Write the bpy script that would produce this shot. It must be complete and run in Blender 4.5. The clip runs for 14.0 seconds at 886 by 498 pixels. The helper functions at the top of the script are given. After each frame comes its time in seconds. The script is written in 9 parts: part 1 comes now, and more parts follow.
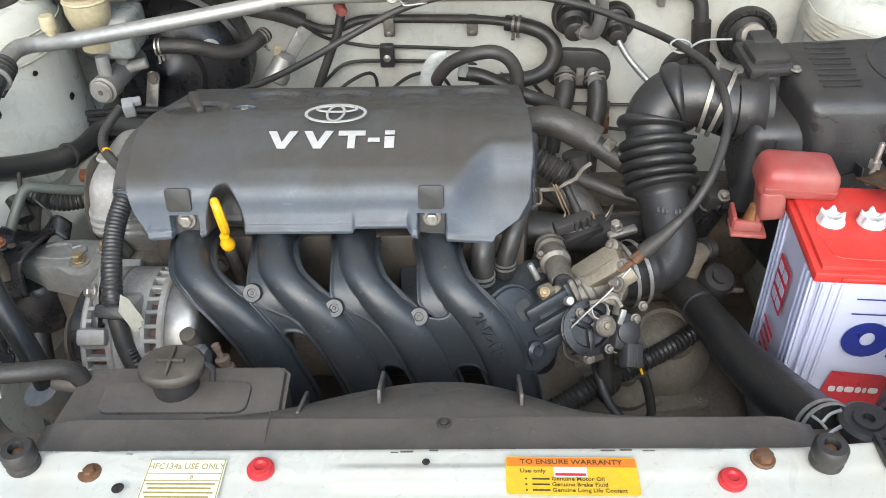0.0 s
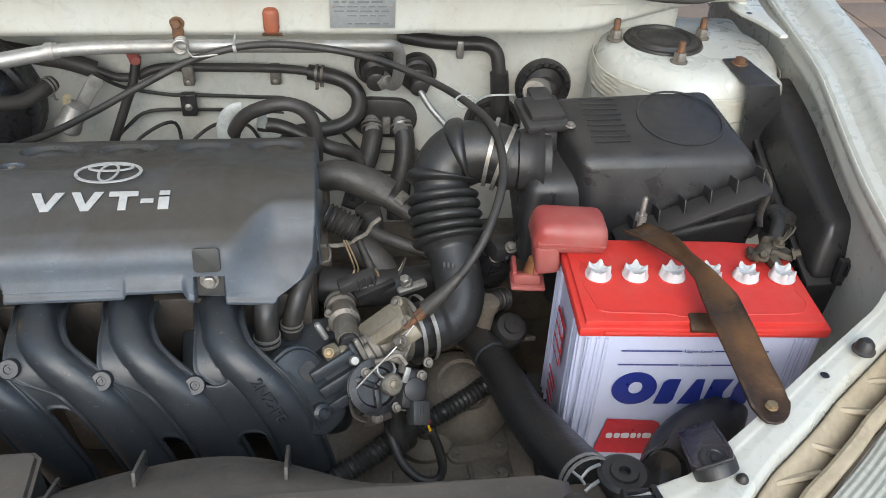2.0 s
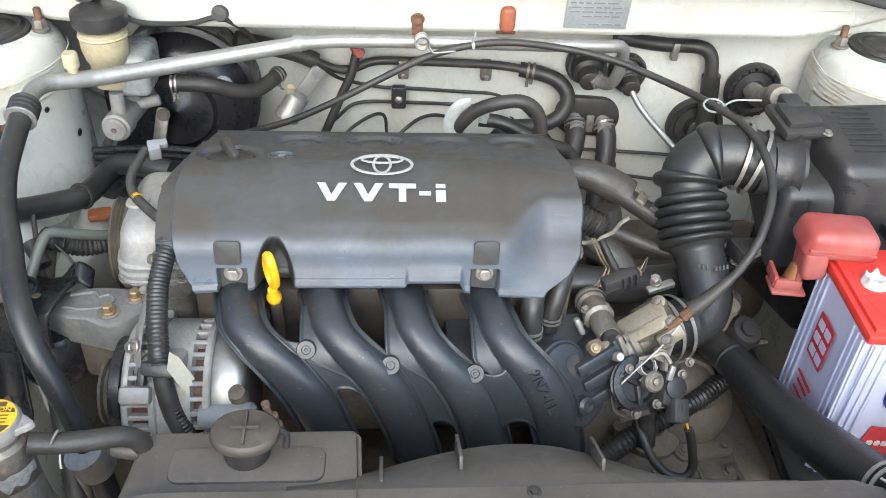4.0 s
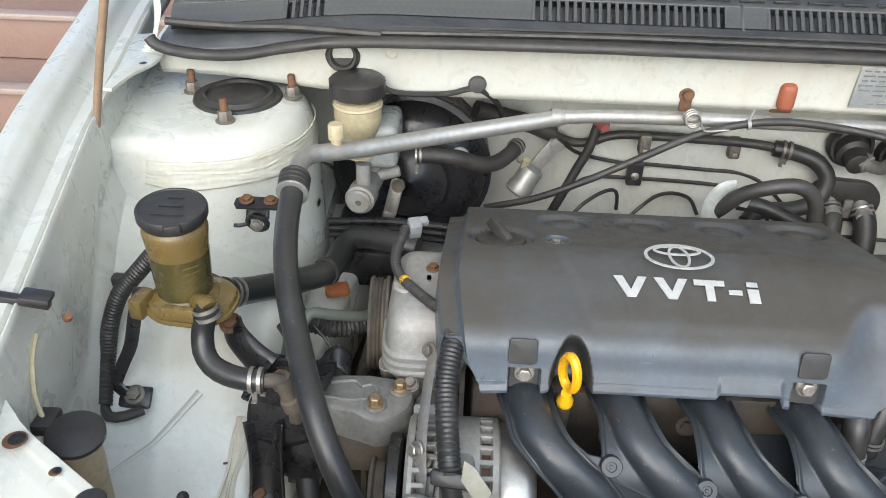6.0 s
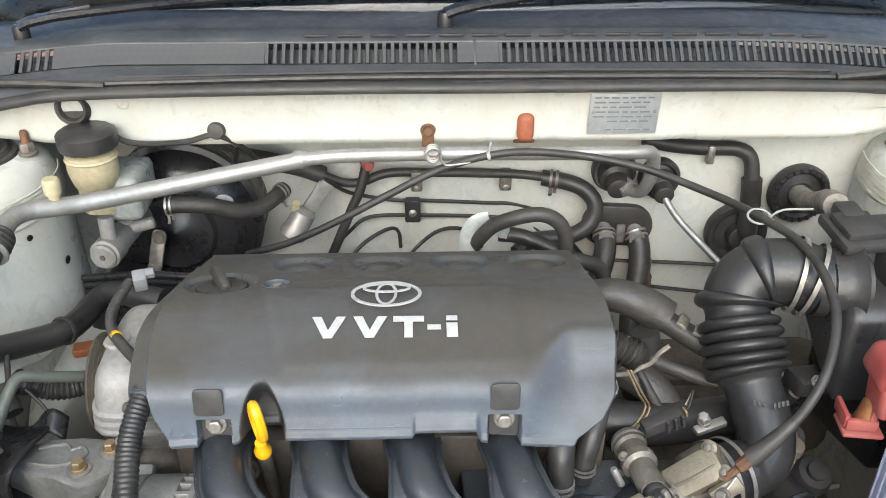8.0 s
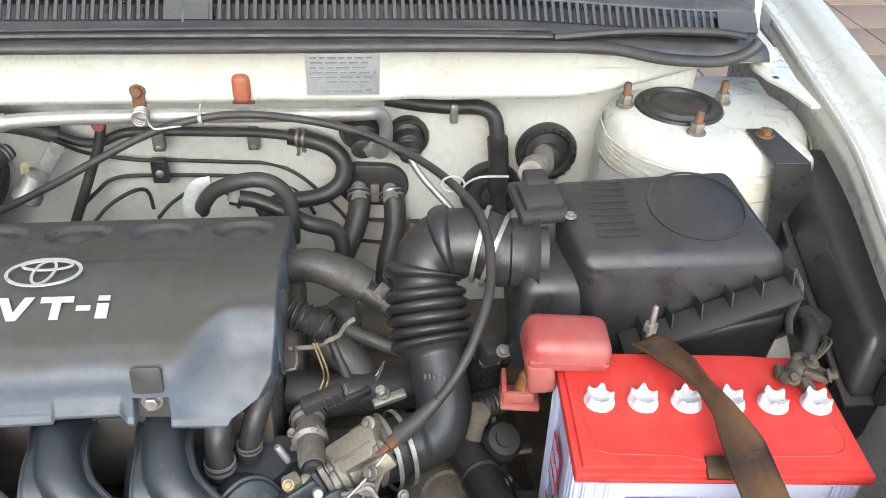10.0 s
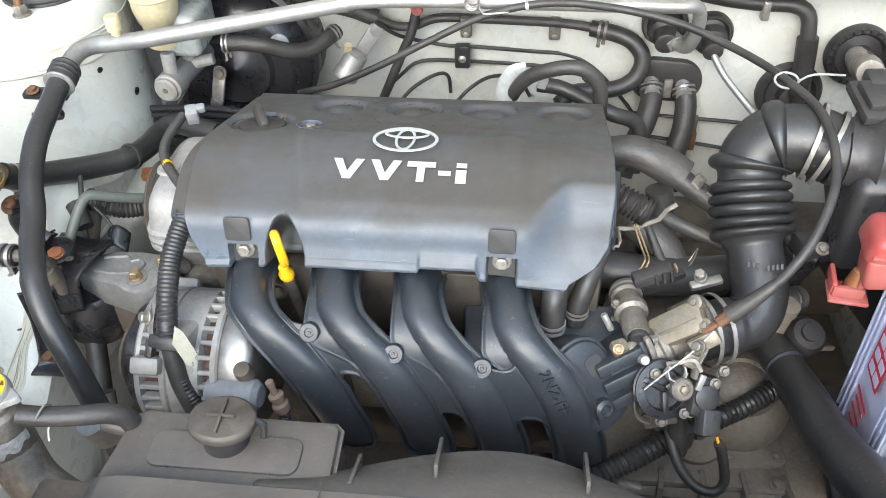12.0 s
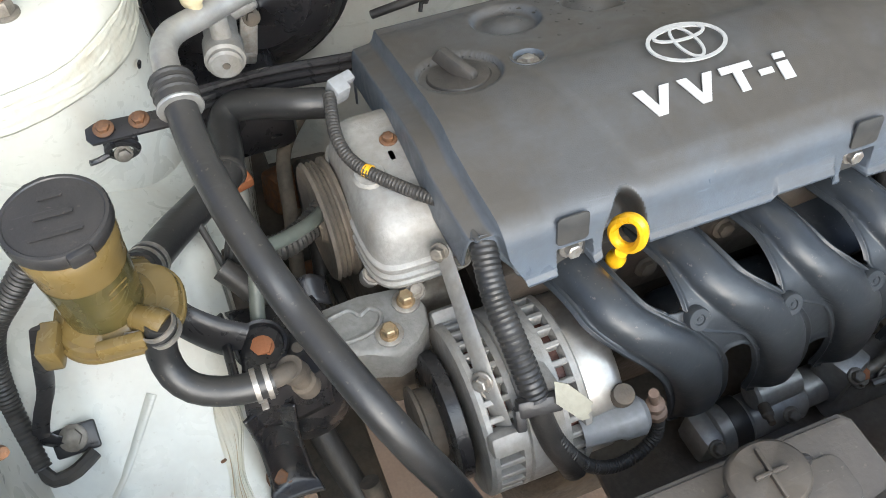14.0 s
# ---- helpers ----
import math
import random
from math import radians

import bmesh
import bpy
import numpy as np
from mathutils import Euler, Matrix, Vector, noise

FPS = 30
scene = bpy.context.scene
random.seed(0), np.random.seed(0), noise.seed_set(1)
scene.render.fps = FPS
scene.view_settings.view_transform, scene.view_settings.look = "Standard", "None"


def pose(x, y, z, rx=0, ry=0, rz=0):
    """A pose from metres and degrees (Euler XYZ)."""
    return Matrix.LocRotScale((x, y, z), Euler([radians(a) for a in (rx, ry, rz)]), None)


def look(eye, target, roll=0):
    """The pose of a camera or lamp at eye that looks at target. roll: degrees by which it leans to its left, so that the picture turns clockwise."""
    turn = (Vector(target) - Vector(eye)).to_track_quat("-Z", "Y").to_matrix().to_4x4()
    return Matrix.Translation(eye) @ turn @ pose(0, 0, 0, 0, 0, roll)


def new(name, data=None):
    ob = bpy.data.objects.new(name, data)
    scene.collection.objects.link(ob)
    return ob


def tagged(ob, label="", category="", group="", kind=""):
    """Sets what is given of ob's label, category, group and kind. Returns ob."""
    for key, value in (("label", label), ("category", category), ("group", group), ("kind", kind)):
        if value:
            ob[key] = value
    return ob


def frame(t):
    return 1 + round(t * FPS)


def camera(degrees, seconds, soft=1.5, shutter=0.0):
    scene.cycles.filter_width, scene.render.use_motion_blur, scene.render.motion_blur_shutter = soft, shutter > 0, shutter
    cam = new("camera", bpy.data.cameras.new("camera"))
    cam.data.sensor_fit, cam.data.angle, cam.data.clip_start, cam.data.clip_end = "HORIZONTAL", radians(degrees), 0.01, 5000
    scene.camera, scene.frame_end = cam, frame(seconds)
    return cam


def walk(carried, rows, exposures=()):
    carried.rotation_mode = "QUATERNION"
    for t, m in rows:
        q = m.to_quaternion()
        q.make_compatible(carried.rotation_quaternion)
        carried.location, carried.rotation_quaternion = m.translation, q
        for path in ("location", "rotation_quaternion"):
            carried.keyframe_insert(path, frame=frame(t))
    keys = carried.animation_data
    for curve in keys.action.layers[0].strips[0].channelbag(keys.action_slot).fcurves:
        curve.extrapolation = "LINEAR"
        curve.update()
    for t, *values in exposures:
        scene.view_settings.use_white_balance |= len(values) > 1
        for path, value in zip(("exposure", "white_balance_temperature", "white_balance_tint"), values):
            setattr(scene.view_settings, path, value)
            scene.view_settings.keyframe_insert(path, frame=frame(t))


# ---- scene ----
cam = camera(55.8, 14.0, soft=0.9)
PATH = [
    (0, (0.022, -0.003, 1.317), (-0.024, 1.577, 0.092), -1.6),
    (0.5, (0.03, 0.002, 1.315), (-0.014, 1.58, 0.087), -1.6),
    (1, (0.054, 0.011, 1.324), (0.128, 1.59, 0.099), 0.2),
    (1.5, (0.087, 0.016, 1.332), (0.342, 1.587, 0.122), 2.9),
    (2, (0.115, 0.02, 1.337), (0.373, 1.622, 0.169), 3.2),
    (2.5, (0.1, 0.015, 1.344), (0.265, 1.627, 0.172), 2.5),
    (3, (0.037, 0.015, 1.345), (0.169, 1.623, 0.163), 2.6),
    (3.5, (-0.036, 0.017, 1.346), (0.11, 1.62, 0.159), 2.9),
    (4, (-0.116, 0.027, 1.346), (0.033, 1.626, 0.153), 3.3),
    (4.2, (-0.154, 0.034, 1.344), (-0.047, 1.627, 0.139), 2.9),
    (6.3, (-0.326, 0.123, 1.315), (-0.381, 1.836, 0.284), 1.8),
    (6.5, (-0.321, 0.123, 1.309), (-0.365, 1.862, 0.323), 1.8),
    (7, (-0.29, 0.119, 1.309), (-0.285, 1.855, 0.316), 0.9),
    (7.5, (-0.22, 0.119, 1.313), (-0.182, 1.851, 0.314), 0.5),
    (8, (-0.086, 0.134, 1.321), (-0.02, 1.858, 0.311), 0.3),
    (8.5, (0.04, 0.174, 1.327), (0.199, 1.883, 0.299), 1.5),
    (8.7, (0.078, 0.187, 1.326), (0.316, 1.886, 0.298), 2.4),
    (10.8, (0.176, 0.123, 1.361), (0.293, 1.666, 0.093), 1.4),
    (11, (0.162, 0.114, 1.362), (0.219, 1.641, 0.071), 0.2),
    (11.5, (0.102, 0.098, 1.358), (0.038, 1.623, 0.065), -1.4),
    (12, (0.01, 0.098, 1.358), (-0.178, 1.589, 0.039), -1.9),
    (12.5, (-0.171, 0.124, 1.358), (-0.264, 1.576, -0.015), -1.0),
    (13, (-0.34, 0.167, 1.335), (-0.326, 1.53, -0.129), 0.8),
    (13.5, (-0.398, 0.27, 1.324), (-0.221, 1.543, -0.208), 2.0),
    (14, (-0.491, 0.39, 1.313), (-0.047, 1.495, -0.294), 0.1),
]
walk(cam, [(t, look(eye, target, roll)) for t, eye, target, roll in PATH],
     exposures=[(0, 0.71, 6250, 9), (1, 0.71, 6280, 9), (2, 0.26, 6200, 9), (3, 0.59, 6120, 9), (4, 0.92, 6080, 9), (6.5, 0.53, 6280, 9), (8.5, 0.83, 6340, 9), (11, 0.88, 6120, 9), (11.5, 0.65, 6080, 9), (12, 1.21, 6120, 9), (12.5, 1.13, 6280, 9), (13, 0.68, 6280, 9), (14, 1.00, 6280, 9)])

# ---- world and light ----
world = bpy.data.worlds.new("sky")
scene.world = world
world.use_nodes = True
wn = world.node_tree.nodes
sky = wn.new("ShaderNodeTexSky")
sky.sky_type = "NISHITA"
sky.sun_disc = False
sky.sun_elevation = radians(34)
sky.sun_rotation = radians(190)
sky.air_density, sky.dust_density, sky.ozone_density = 0.9, 3.0, 1.0
world.node_tree.links.new(sky.outputs[0], wn["Background"].inputs[0])
wn["Background"].inputs[1].default_value = 0.16
sun = new("sun", bpy.data.lights.new("sun", "SUN"))
sun.data.energy = 2.1
sun.data.angle = radians(70)
sun.data.color = (0.84, 0.955, 1.0)
sun.matrix_world = look((0.5, -4.2, 4.6), (0, 0.7, 0.8))


# ---- materials ----
def mat(name, base, rough=0.5, metal=0.0, var=0.15, scale=25.0, bump=0.15, bscale=300.0, dust=None, dust_amt=0.5,
        dust_scale=40.0, up=0.0, coat=0.0, spec=0.5, specks=0.0, speck=(0.16, 0.11, 0.07), speck_scale=55.0,
        mottle=0.14, smear=0.10, runs=None, runs_amt=0.5, scratch=0.0):
    """A worn surface: base colour varied at three scales, fine relief, smeared gloss, dust or dirt in patches
    (up: settled dust on upward faces; on COVER it also paints the top darker than the sky-lit front), dirt runs and
    pale scratches."""
    m = bpy.data.materials.new(name)
    m.use_nodes = True
    t = m.node_tree
    n, l = t.nodes, t.links
    b = n["Principled BSDF"]
    co = n.new("ShaderNodeTexCoord")
    big = n.new("ShaderNodeTexNoise")
    big.inputs["Scale"].default_value, big.inputs["Detail"].default_value = scale, 6
    fine = n.new("ShaderNodeTexNoise")
    fine.inputs["Scale"].default_value, fine.inputs["Detail"].default_value = bscale, 4
    for x in (big, fine):
        l.new(co.outputs["Object"], x.inputs["Vector"])
    mix = n.new("ShaderNodeMix")
    mix.data_type = "RGBA"
    mix.inputs[6].default_value = (*[c * (1 - var) for c in base], 1)
    mix.inputs[7].default_value = (*[min(c * (1 + var), 1) for c in base], 1)
    l.new(big.outputs[0], mix.inputs[0])
    out = mix.outputs[2]
    rough_out = None

    def noise_node(size, detail=5, distortion=0.0, stretch=None):
        x = n.new("ShaderNodeTexNoise")
        x.inputs["Scale"].default_value, x.inputs["Detail"].default_value, x.inputs["Distortion"].default_value = size, detail, distortion
        if stretch:
            mp = n.new("ShaderNodeMapping")
            mp.inputs["Scale"].default_value = stretch
            l.new(co.outputs["Object"], mp.inputs[0])
            l.new(mp.outputs[0], x.inputs["Vector"])
        else:
            l.new(co.outputs["Object"], x.inputs["Vector"])
        return x.outputs[0]

    def ranged(x, a, b, lo, hi):
        mr = n.new("ShaderNodeMapRange")
        for k, q in enumerate((a, b, lo, hi)):
            mr.inputs[k + 1].default_value = q
        l.new(x, mr.inputs[0])
        return mr.outputs[0]

    def blend(fac, a, colour, mode="MIX"):
        x = n.new("ShaderNodeMix")
        x.data_type, x.blend_type = "RGBA", mode
        l.new(fac, x.inputs[0])
        l.new(a, x.inputs[6])
        x.inputs[7].default_value = (*colour, 1)
        return x.outputs[2]

    if mottle:
        out = blend(ranged(noise_node(170, 4), 0.35, 0.65, 0.0, 1.0), out, (1 - mottle,) * 3, "MULTIPLY")
    if runs:
        out = blend(ranged(noise_node(22, 7, 0.6, (1.0, 1.0, 0.22)), 0.52, 0.74, 0.0, runs_amt), out, runs)
    if scratch:
        out = blend(ranged(noise_node(38, 3, 0.4, (1.0, 9.0, 5.0)), 0.66, 0.70, 0.0, scratch), out, tuple(min(1, 3.2 * c + 0.03) for c in base))
    if specks:
        # sparse flecks of dirt
        sn1 = n.new("ShaderNodeTexNoise")
        sn1.inputs["Scale"].default_value, sn1.inputs["Detail"].default_value = speck_scale, 3
        l.new(co.outputs["Object"], sn1.inputs["Vector"])
        sr = n.new("ShaderNodeMapRange")
        sr.inputs[1].default_value, sr.inputs[2].default_value = 0.66, 0.72
        sr.inputs[4].default_value = specks
        l.new(sn1.outputs[0], sr.inputs[0])
        sx = n.new("ShaderNodeMix")
        sx.data_type = "RGBA"
        l.new(sr.outputs[0], sx.inputs[0])
        l.new(out, sx.inputs[6])
        sx.inputs[7].default_value = (*speck, 1)
        out = sx.outputs[2]
    if dust:
        dn = n.new("ShaderNodeTexNoise")
        dn.inputs["Scale"].default_value, dn.inputs["Detail"].default_value = dust_scale, 8
        dn.inputs["Roughness"].default_value = 0.65
        l.new(co.outputs["Object"], dn.inputs["Vector"])
        ramp = n.new("ShaderNodeMapRange")
        ramp.inputs[1].default_value, ramp.inputs[2].default_value = 0.38, 0.68
        ramp.inputs[3].default_value, ramp.inputs[4].default_value = 0.0, dust_amt
        l.new(dn.outputs[0], ramp.inputs[0])
        fac = ramp.outputs[0]
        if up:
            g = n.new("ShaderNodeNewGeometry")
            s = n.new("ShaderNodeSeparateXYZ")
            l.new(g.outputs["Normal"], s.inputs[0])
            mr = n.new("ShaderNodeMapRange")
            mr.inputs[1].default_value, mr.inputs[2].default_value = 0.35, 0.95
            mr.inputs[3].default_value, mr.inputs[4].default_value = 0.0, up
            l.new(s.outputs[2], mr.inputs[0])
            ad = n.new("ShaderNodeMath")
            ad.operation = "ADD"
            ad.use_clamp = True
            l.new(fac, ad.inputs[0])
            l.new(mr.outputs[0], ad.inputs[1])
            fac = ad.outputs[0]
        m2 = n.new("ShaderNodeMix")
        m2.data_type = "RGBA"
        l.new(fac, m2.inputs[0])
        l.new(out, m2.inputs[6])
        m2.inputs[7].default_value = (*dust, 1)
        out = m2.outputs[2]
        rr = n.new("ShaderNodeMapRange")
        rr.inputs[3].default_value, rr.inputs[4].default_value = rough, min(rough + 0.35, 0.95)
        l.new(fac, rr.inputs[0])
        rough_out = rr.outputs[0]
    else:
        rr = n.new("ShaderNodeMapRange")
        rr.inputs[1].default_value, rr.inputs[2].default_value = 0.3, 0.7
        rr.inputs[3].default_value, rr.inputs[4].default_value = max(rough - 0.08, 0.02), min(rough + 0.08, 1)
        l.new(big.outputs[0], rr.inputs[0])
        rough_out = rr.outputs[0]
    l.new(out, b.inputs["Base Color"])
    if smear:
        ra = n.new("ShaderNodeMath")
        ra.operation, ra.use_clamp = "ADD", True
        l.new(rough_out, ra.inputs[0])
        l.new(ranged(noise_node(32, 8, 1.6), 0.36, 0.64, -smear, smear), ra.inputs[1])
        rough_out = ra.outputs[0]
    l.new(rough_out, b.inputs["Roughness"])
    b.inputs["Metallic"].default_value = metal
    b.inputs["Specular IOR Level"].default_value = spec
    b.inputs["Coat Weight"].default_value = coat
    b.inputs["Coat Roughness"].default_value = 0.12
    if bump:
        bp = n.new("ShaderNodeBump")
        bp.inputs["Strength"].default_value, bp.inputs["Distance"].default_value = bump, 0.0015
        l.new(fine.outputs[0], bp.inputs["Height"])
        l.new(bp.outputs[0], b.inputs["Normal"])
    return m


PAINT = mat("cream_paint", (0.578, 0.585, 0.532), 0.30, var=0.05, scale=8, bump=0.04, bscale=60, dust=(0.47, 0.40, 0.30), dust_amt=0.30, dust_scale=9, coat=0.25, specks=0.22, speck=(0.24, 0.17, 0.10), speck_scale=190, mottle=0.04, runs=(0.36, 0.28, 0.18), runs_amt=0.20)
STAIN = mat("brown_sealer_stain", (0.38, 0.295, 0.19), 0.6, var=0.3, scale=60, bump=0.2)
SEALER = mat("brushed_sealer", (0.585, 0.580, 0.50), 0.45, var=0.06, scale=40, bump=0.5, bscale=120, dust=(0.46, 0.38, 0.27), dust_amt=0.42, dust_scale=40, mottle=0.05, runs=(0.34, 0.26, 0.17), runs_amt=0.4)
# bluish base holds the front's sky light; brown top dust is deepened to match
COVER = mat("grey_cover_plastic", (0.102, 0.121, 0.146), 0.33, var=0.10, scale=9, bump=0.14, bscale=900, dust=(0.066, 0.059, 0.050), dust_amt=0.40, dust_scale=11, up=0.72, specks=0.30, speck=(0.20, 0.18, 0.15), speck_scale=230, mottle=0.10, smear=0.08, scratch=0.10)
# dark grey of the wiring plug, also used to paint shade into cover recesses
SHADEPLUGGREY = mat("recess_shade_and_plug_plastic", (0.040, 0.041, 0.042), 0.42, var=0.2, bump=0.14, bscale=700, dust=(0.085, 0.075, 0.062), dust_amt=0.5, dust_scale=40)
BLACK = mat("black_plastic", (0.020, 0.020, 0.021), 0.32, var=0.25, scale=14, bump=0.14, bscale=400, dust=(0.066, 0.058, 0.052), dust_amt=0.40, dust_scale=18, up=0.20, specks=0.3, speck=(0.15, 0.125, 0.10), speck_scale=240, scratch=0.20)
GLOSSBLACK = mat("moulded_black_plastic", (0.030, 0.0345, 0.0395), 0.33, var=0.25, scale=14, bump=0.12, bscale=220, dust=(0.068, 0.071, 0.074), dust_amt=0.20, dust_scale=7, up=0.05, specks=0.40, speck=(0.20, 0.17, 0.14), speck_scale=240, smear=0.04, scratch=0.08)
HOSEBLACK = mat("dusty_hose_rubber", (0.020, 0.0205, 0.021), 0.32, var=0.2, scale=18, bump=0.12, bscale=260, dust=(0.080, 0.070, 0.060), dust_amt=0.22, dust_scale=14, up=0.10, specks=0.3, speck=(0.20, 0.17, 0.13), speck_scale=230, smear=0.05, scratch=0.10)
DUSTBLACK = mat("dusty_black_plastic", (0.058, 0.054, 0.050), 0.34, var=0.22, scale=10, bump=0.20, bscale=250, dust=(0.150, 0.128, 0.106), dust_amt=0.55, dust_scale=9, up=0.38, specks=0.4, speck=(0.27, 0.23, 0.18), speck_scale=210, smear=0.14, scratch=0.22)
RUBBER = mat("black_rubber", (0.024, 0.023, 0.022), 0.42, var=0.2, scale=30, bump=0.18, bscale=400, dust=(0.082, 0.071, 0.060), dust_amt=0.40, dust_scale=26, up=0.10, scratch=0.12)
OLDRUBBER = mat("aged_rubber", (0.029, 0.027, 0.025), 0.44, var=0.25, scale=35, bump=0.35, bscale=260, dust=(0.085, 0.072, 0.059), dust_amt=0.42, dust_scale=24, up=0.10, scratch=0.15)
GRIME = mat("grimy_cast_iron", (0.078, 0.067, 0.055), 0.75, var=0.4, scale=22, bump=0.6, bscale=120, dust=(0.20, 0.155, 0.11), dust_amt=0.6, dust_scale=16, mottle=0.3)
GOLDZINC = mat("yellowed_zinc", (0.36, 0.29, 0.18), 0.4, metal=0.6, var=0.25, scale=60, bump=0.15, dust=(0.30, 0.15, 0.06), dust_amt=0.6, dust_scale=90)
DARKIRON = mat("oily_dark_casting", (0.034, 0.029, 0.024), 0.6, var=0.4, scale=22, bump=0.6, bscale=120, dust=(0.110, 0.082, 0.058), dust_amt=0.5, dust_scale=16, mottle=0.3)
THROTTLE = mat("brassy_throttle_casting", (0.29, 0.255, 0.19), 0.42, metal=0.45, var=0.25, scale=40, bump=0.3, bscale=350, dust=(0.13, 0.10, 0.065), dust_amt=0.55, dust_scale=30, mottle=0.2)
GEARALU = mat("grey_brown_casting", (0.215, 0.187, 0.155), 0.6, metal=0.15, var=0.3, scale=18, bump=0.4, bscale=200, dust=(0.17, 0.135, 0.095), dust_amt=0.75, dust_scale=11, mottle=0.25)
OLIVE = mat("olive_grey_pipe", (0.10, 0.112, 0.095), 0.45, var=0.15, bump=0.08, dust=(0.16, 0.15, 0.12), dust_amt=0.35)
ALU = mat("cast_aluminium", (0.36, 0.352, 0.335), 0.55, metal=0.3, var=0.16, scale=30, bump=0.4, bscale=350, dust=(0.20, 0.17, 0.13), dust_amt=0.6, dust_scale=16, mottle=0.15, runs=(0.15, 0.11, 0.07), runs_amt=0.4)
MOUNTALU = mat("dull_mount_casting", (0.29, 0.285, 0.27), 0.5, metal=0.35, var=0.22, scale=30, bump=0.4, bscale=300, dust=(0.15, 0.136, 0.115), dust_amt=0.6, dust_scale=18, mottle=0.2)
DIRTYALU = mat("dirty_aluminium", (0.27, 0.245, 0.21), 0.48, metal=0.5, var=0.25, scale=30, bump=0.4, bscale=300, dust=(0.105, 0.085, 0.062), dust_amt=0.65, dust_scale=32, mottle=0.25, runs=(0.05, 0.04, 0.03), runs_amt=0.5)
PIPEALU = mat("dull_aluminium_pipe", (0.40, 0.395, 0.38), 0.42, metal=0.6, var=0.1, scale=20, bump=0.12, bscale=400, dust=(0.27, 0.235, 0.185), dust_amt=0.45, dust_scale=22, runs=(0.20, 0.16, 0.11), runs_amt=0.4)
STEEL = mat("zinc_steel", (0.42, 0.40, 0.37), 0.38, metal=0.75, var=0.14, scale=40, bump=0.12, bscale=500, dust=(0.20, 0.15, 0.10), dust_amt=0.55, dust_scale=120)
BRIGHT = mat("bright_pressed_steel", (0.42, 0.41, 0.39), 0.40, metal=0.9, var=0.06, scale=20, bump=0.05, bscale=300, dust=(0.30, 0.26, 0.20), dust_amt=0.35, dust_scale=40, smear=0.06)
RUST = mat("rusty_steel", (0.12, 0.07, 0.045), 0.6, metal=0.35, var=0.35, scale=60, bump=0.4, bscale=400, dust=(0.30, 0.135, 0.055), dust_amt=0.7, dust_scale=140)
BROWNSTEEL = mat("browned_steel_strap", (0.050, 0.034, 0.025), 0.42, metal=0.35, var=0.35, scale=18, bump=0.3, bscale=250, dust=(0.24, 0.115, 0.040), dust_amt=0.62, dust_scale=15, mottle=0.3, scratch=0.25)
BLACKSTEEL = mat("black_painted_steel", (0.016, 0.016, 0.018), 0.3, var=0.2, bump=0.15, dust=(0.07, 0.055, 0.045), dust_amt=0.15, dust_scale=35)
YELLOW = mat("yellow_plastic", (0.84, 0.44, 0.012), 0.35, var=0.08, bump=0.05, mottle=0.06)
AMBER = mat("amber_reservoir_plastic", (0.175, 0.120, 0.042), 0.20, var=0.2, scale=16, bump=0.04, dust=(0.09, 0.056, 0.013), dust_amt=0.6, dust_scale=14, mottle=0.06, runs=(0.26, 0.19, 0.075), runs_amt=0.35, coat=0.3)
FLUID = mat("dark_fluid", (0.066, 0.055, 0.020), 0.2, var=0.25, scale=14, bump=0.0, runs=(0.15, 0.105, 0.030), runs_amt=0.6, coat=0.3)
MILKY = mat("milky_reservoir_plastic", (0.34, 0.35, 0.33), 0.28, var=0.10, bump=0.03, dust=(0.22, 0.21, 0.17), dust_amt=0.4)
CREAMPL = mat("yellowed_plastic", (0.50, 0.43, 0.27), 0.4, var=0.12, bump=0.05, dust=(0.30, 0.24, 0.14), dust_amt=0.4, dust_scale=40)
RED = mat("red_battery_plastic", (0.66, 0.034, 0.026), 0.40, var=0.06, scale=15, bump=0.14, bscale=900, dust=(0.50, 0.10, 0.075), dust_amt=0.35, dust_scale=16, mottle=0.06)
DULLRED = mat("faded_red_rubber", (0.34, 0.055, 0.05), 0.42, var=0.18, scale=25, bump=0.12, dust=(0.33, 0.16, 0.13), dust_amt=0.6, dust_scale=22, mottle=0.1, specks=0.4, speck=(0.12, 0.06, 0.05), speck_scale=200)
PLUGRED = mat("red_plug_plastic", (0.55, 0.03, 0.035), 0.45, var=0.1, bump=0.05)
CASE = mat("translucent_white_case", (0.55, 0.575, 0.73), 0.38, var=0.06, scale=10, bump=0.08, bscale=600, mottle=0.03, dust=(0.48, 0.48, 0.52), dust_amt=0.35, dust_scale=14)
WHITEPL = mat("white_plastic", (0.60, 0.60, 0.60), 0.35, var=0.08, bump=0.05, dust=(0.48, 0.46, 0.43), dust_amt=0.4, dust_scale=60)
BLUE = mat("blue_print", (0.02, 0.032, 0.21), 0.4, var=0.04, bump=0.0)
PRINTRED = mat("red_print", (0.60, 0.03, 0.045), 0.4, var=0.04, bump=0.0)
PRINTWHITE = mat("white_print", (0.82, 0.82, 0.82), 0.4, var=0.02, bump=0.0)
SILVER = mat("silver_lettering", (0.50, 0.50, 0.49), 0.4, metal=0.15, var=0.04, bump=0.0)
LABELYEL = mat("yellow_label", (0.80, 0.50, 0.015), 0.4, var=0.06, bump=0.02, dust=(0.55, 0.36, 0.06), dust_amt=0.4, dust_scale=60)
LABELORG = mat("orange_print", (0.80, 0.20, 0.02), 0.4, var=0.04, bump=0.0)
PRINTDARK = mat("brown_print", (0.10, 0.06, 0.02), 0.5, var=0.04, bump=0.0)
LABELCREAM = mat("cream_label", (0.82, 0.80, 0.64), 0.35, var=0.03, bump=0.0)
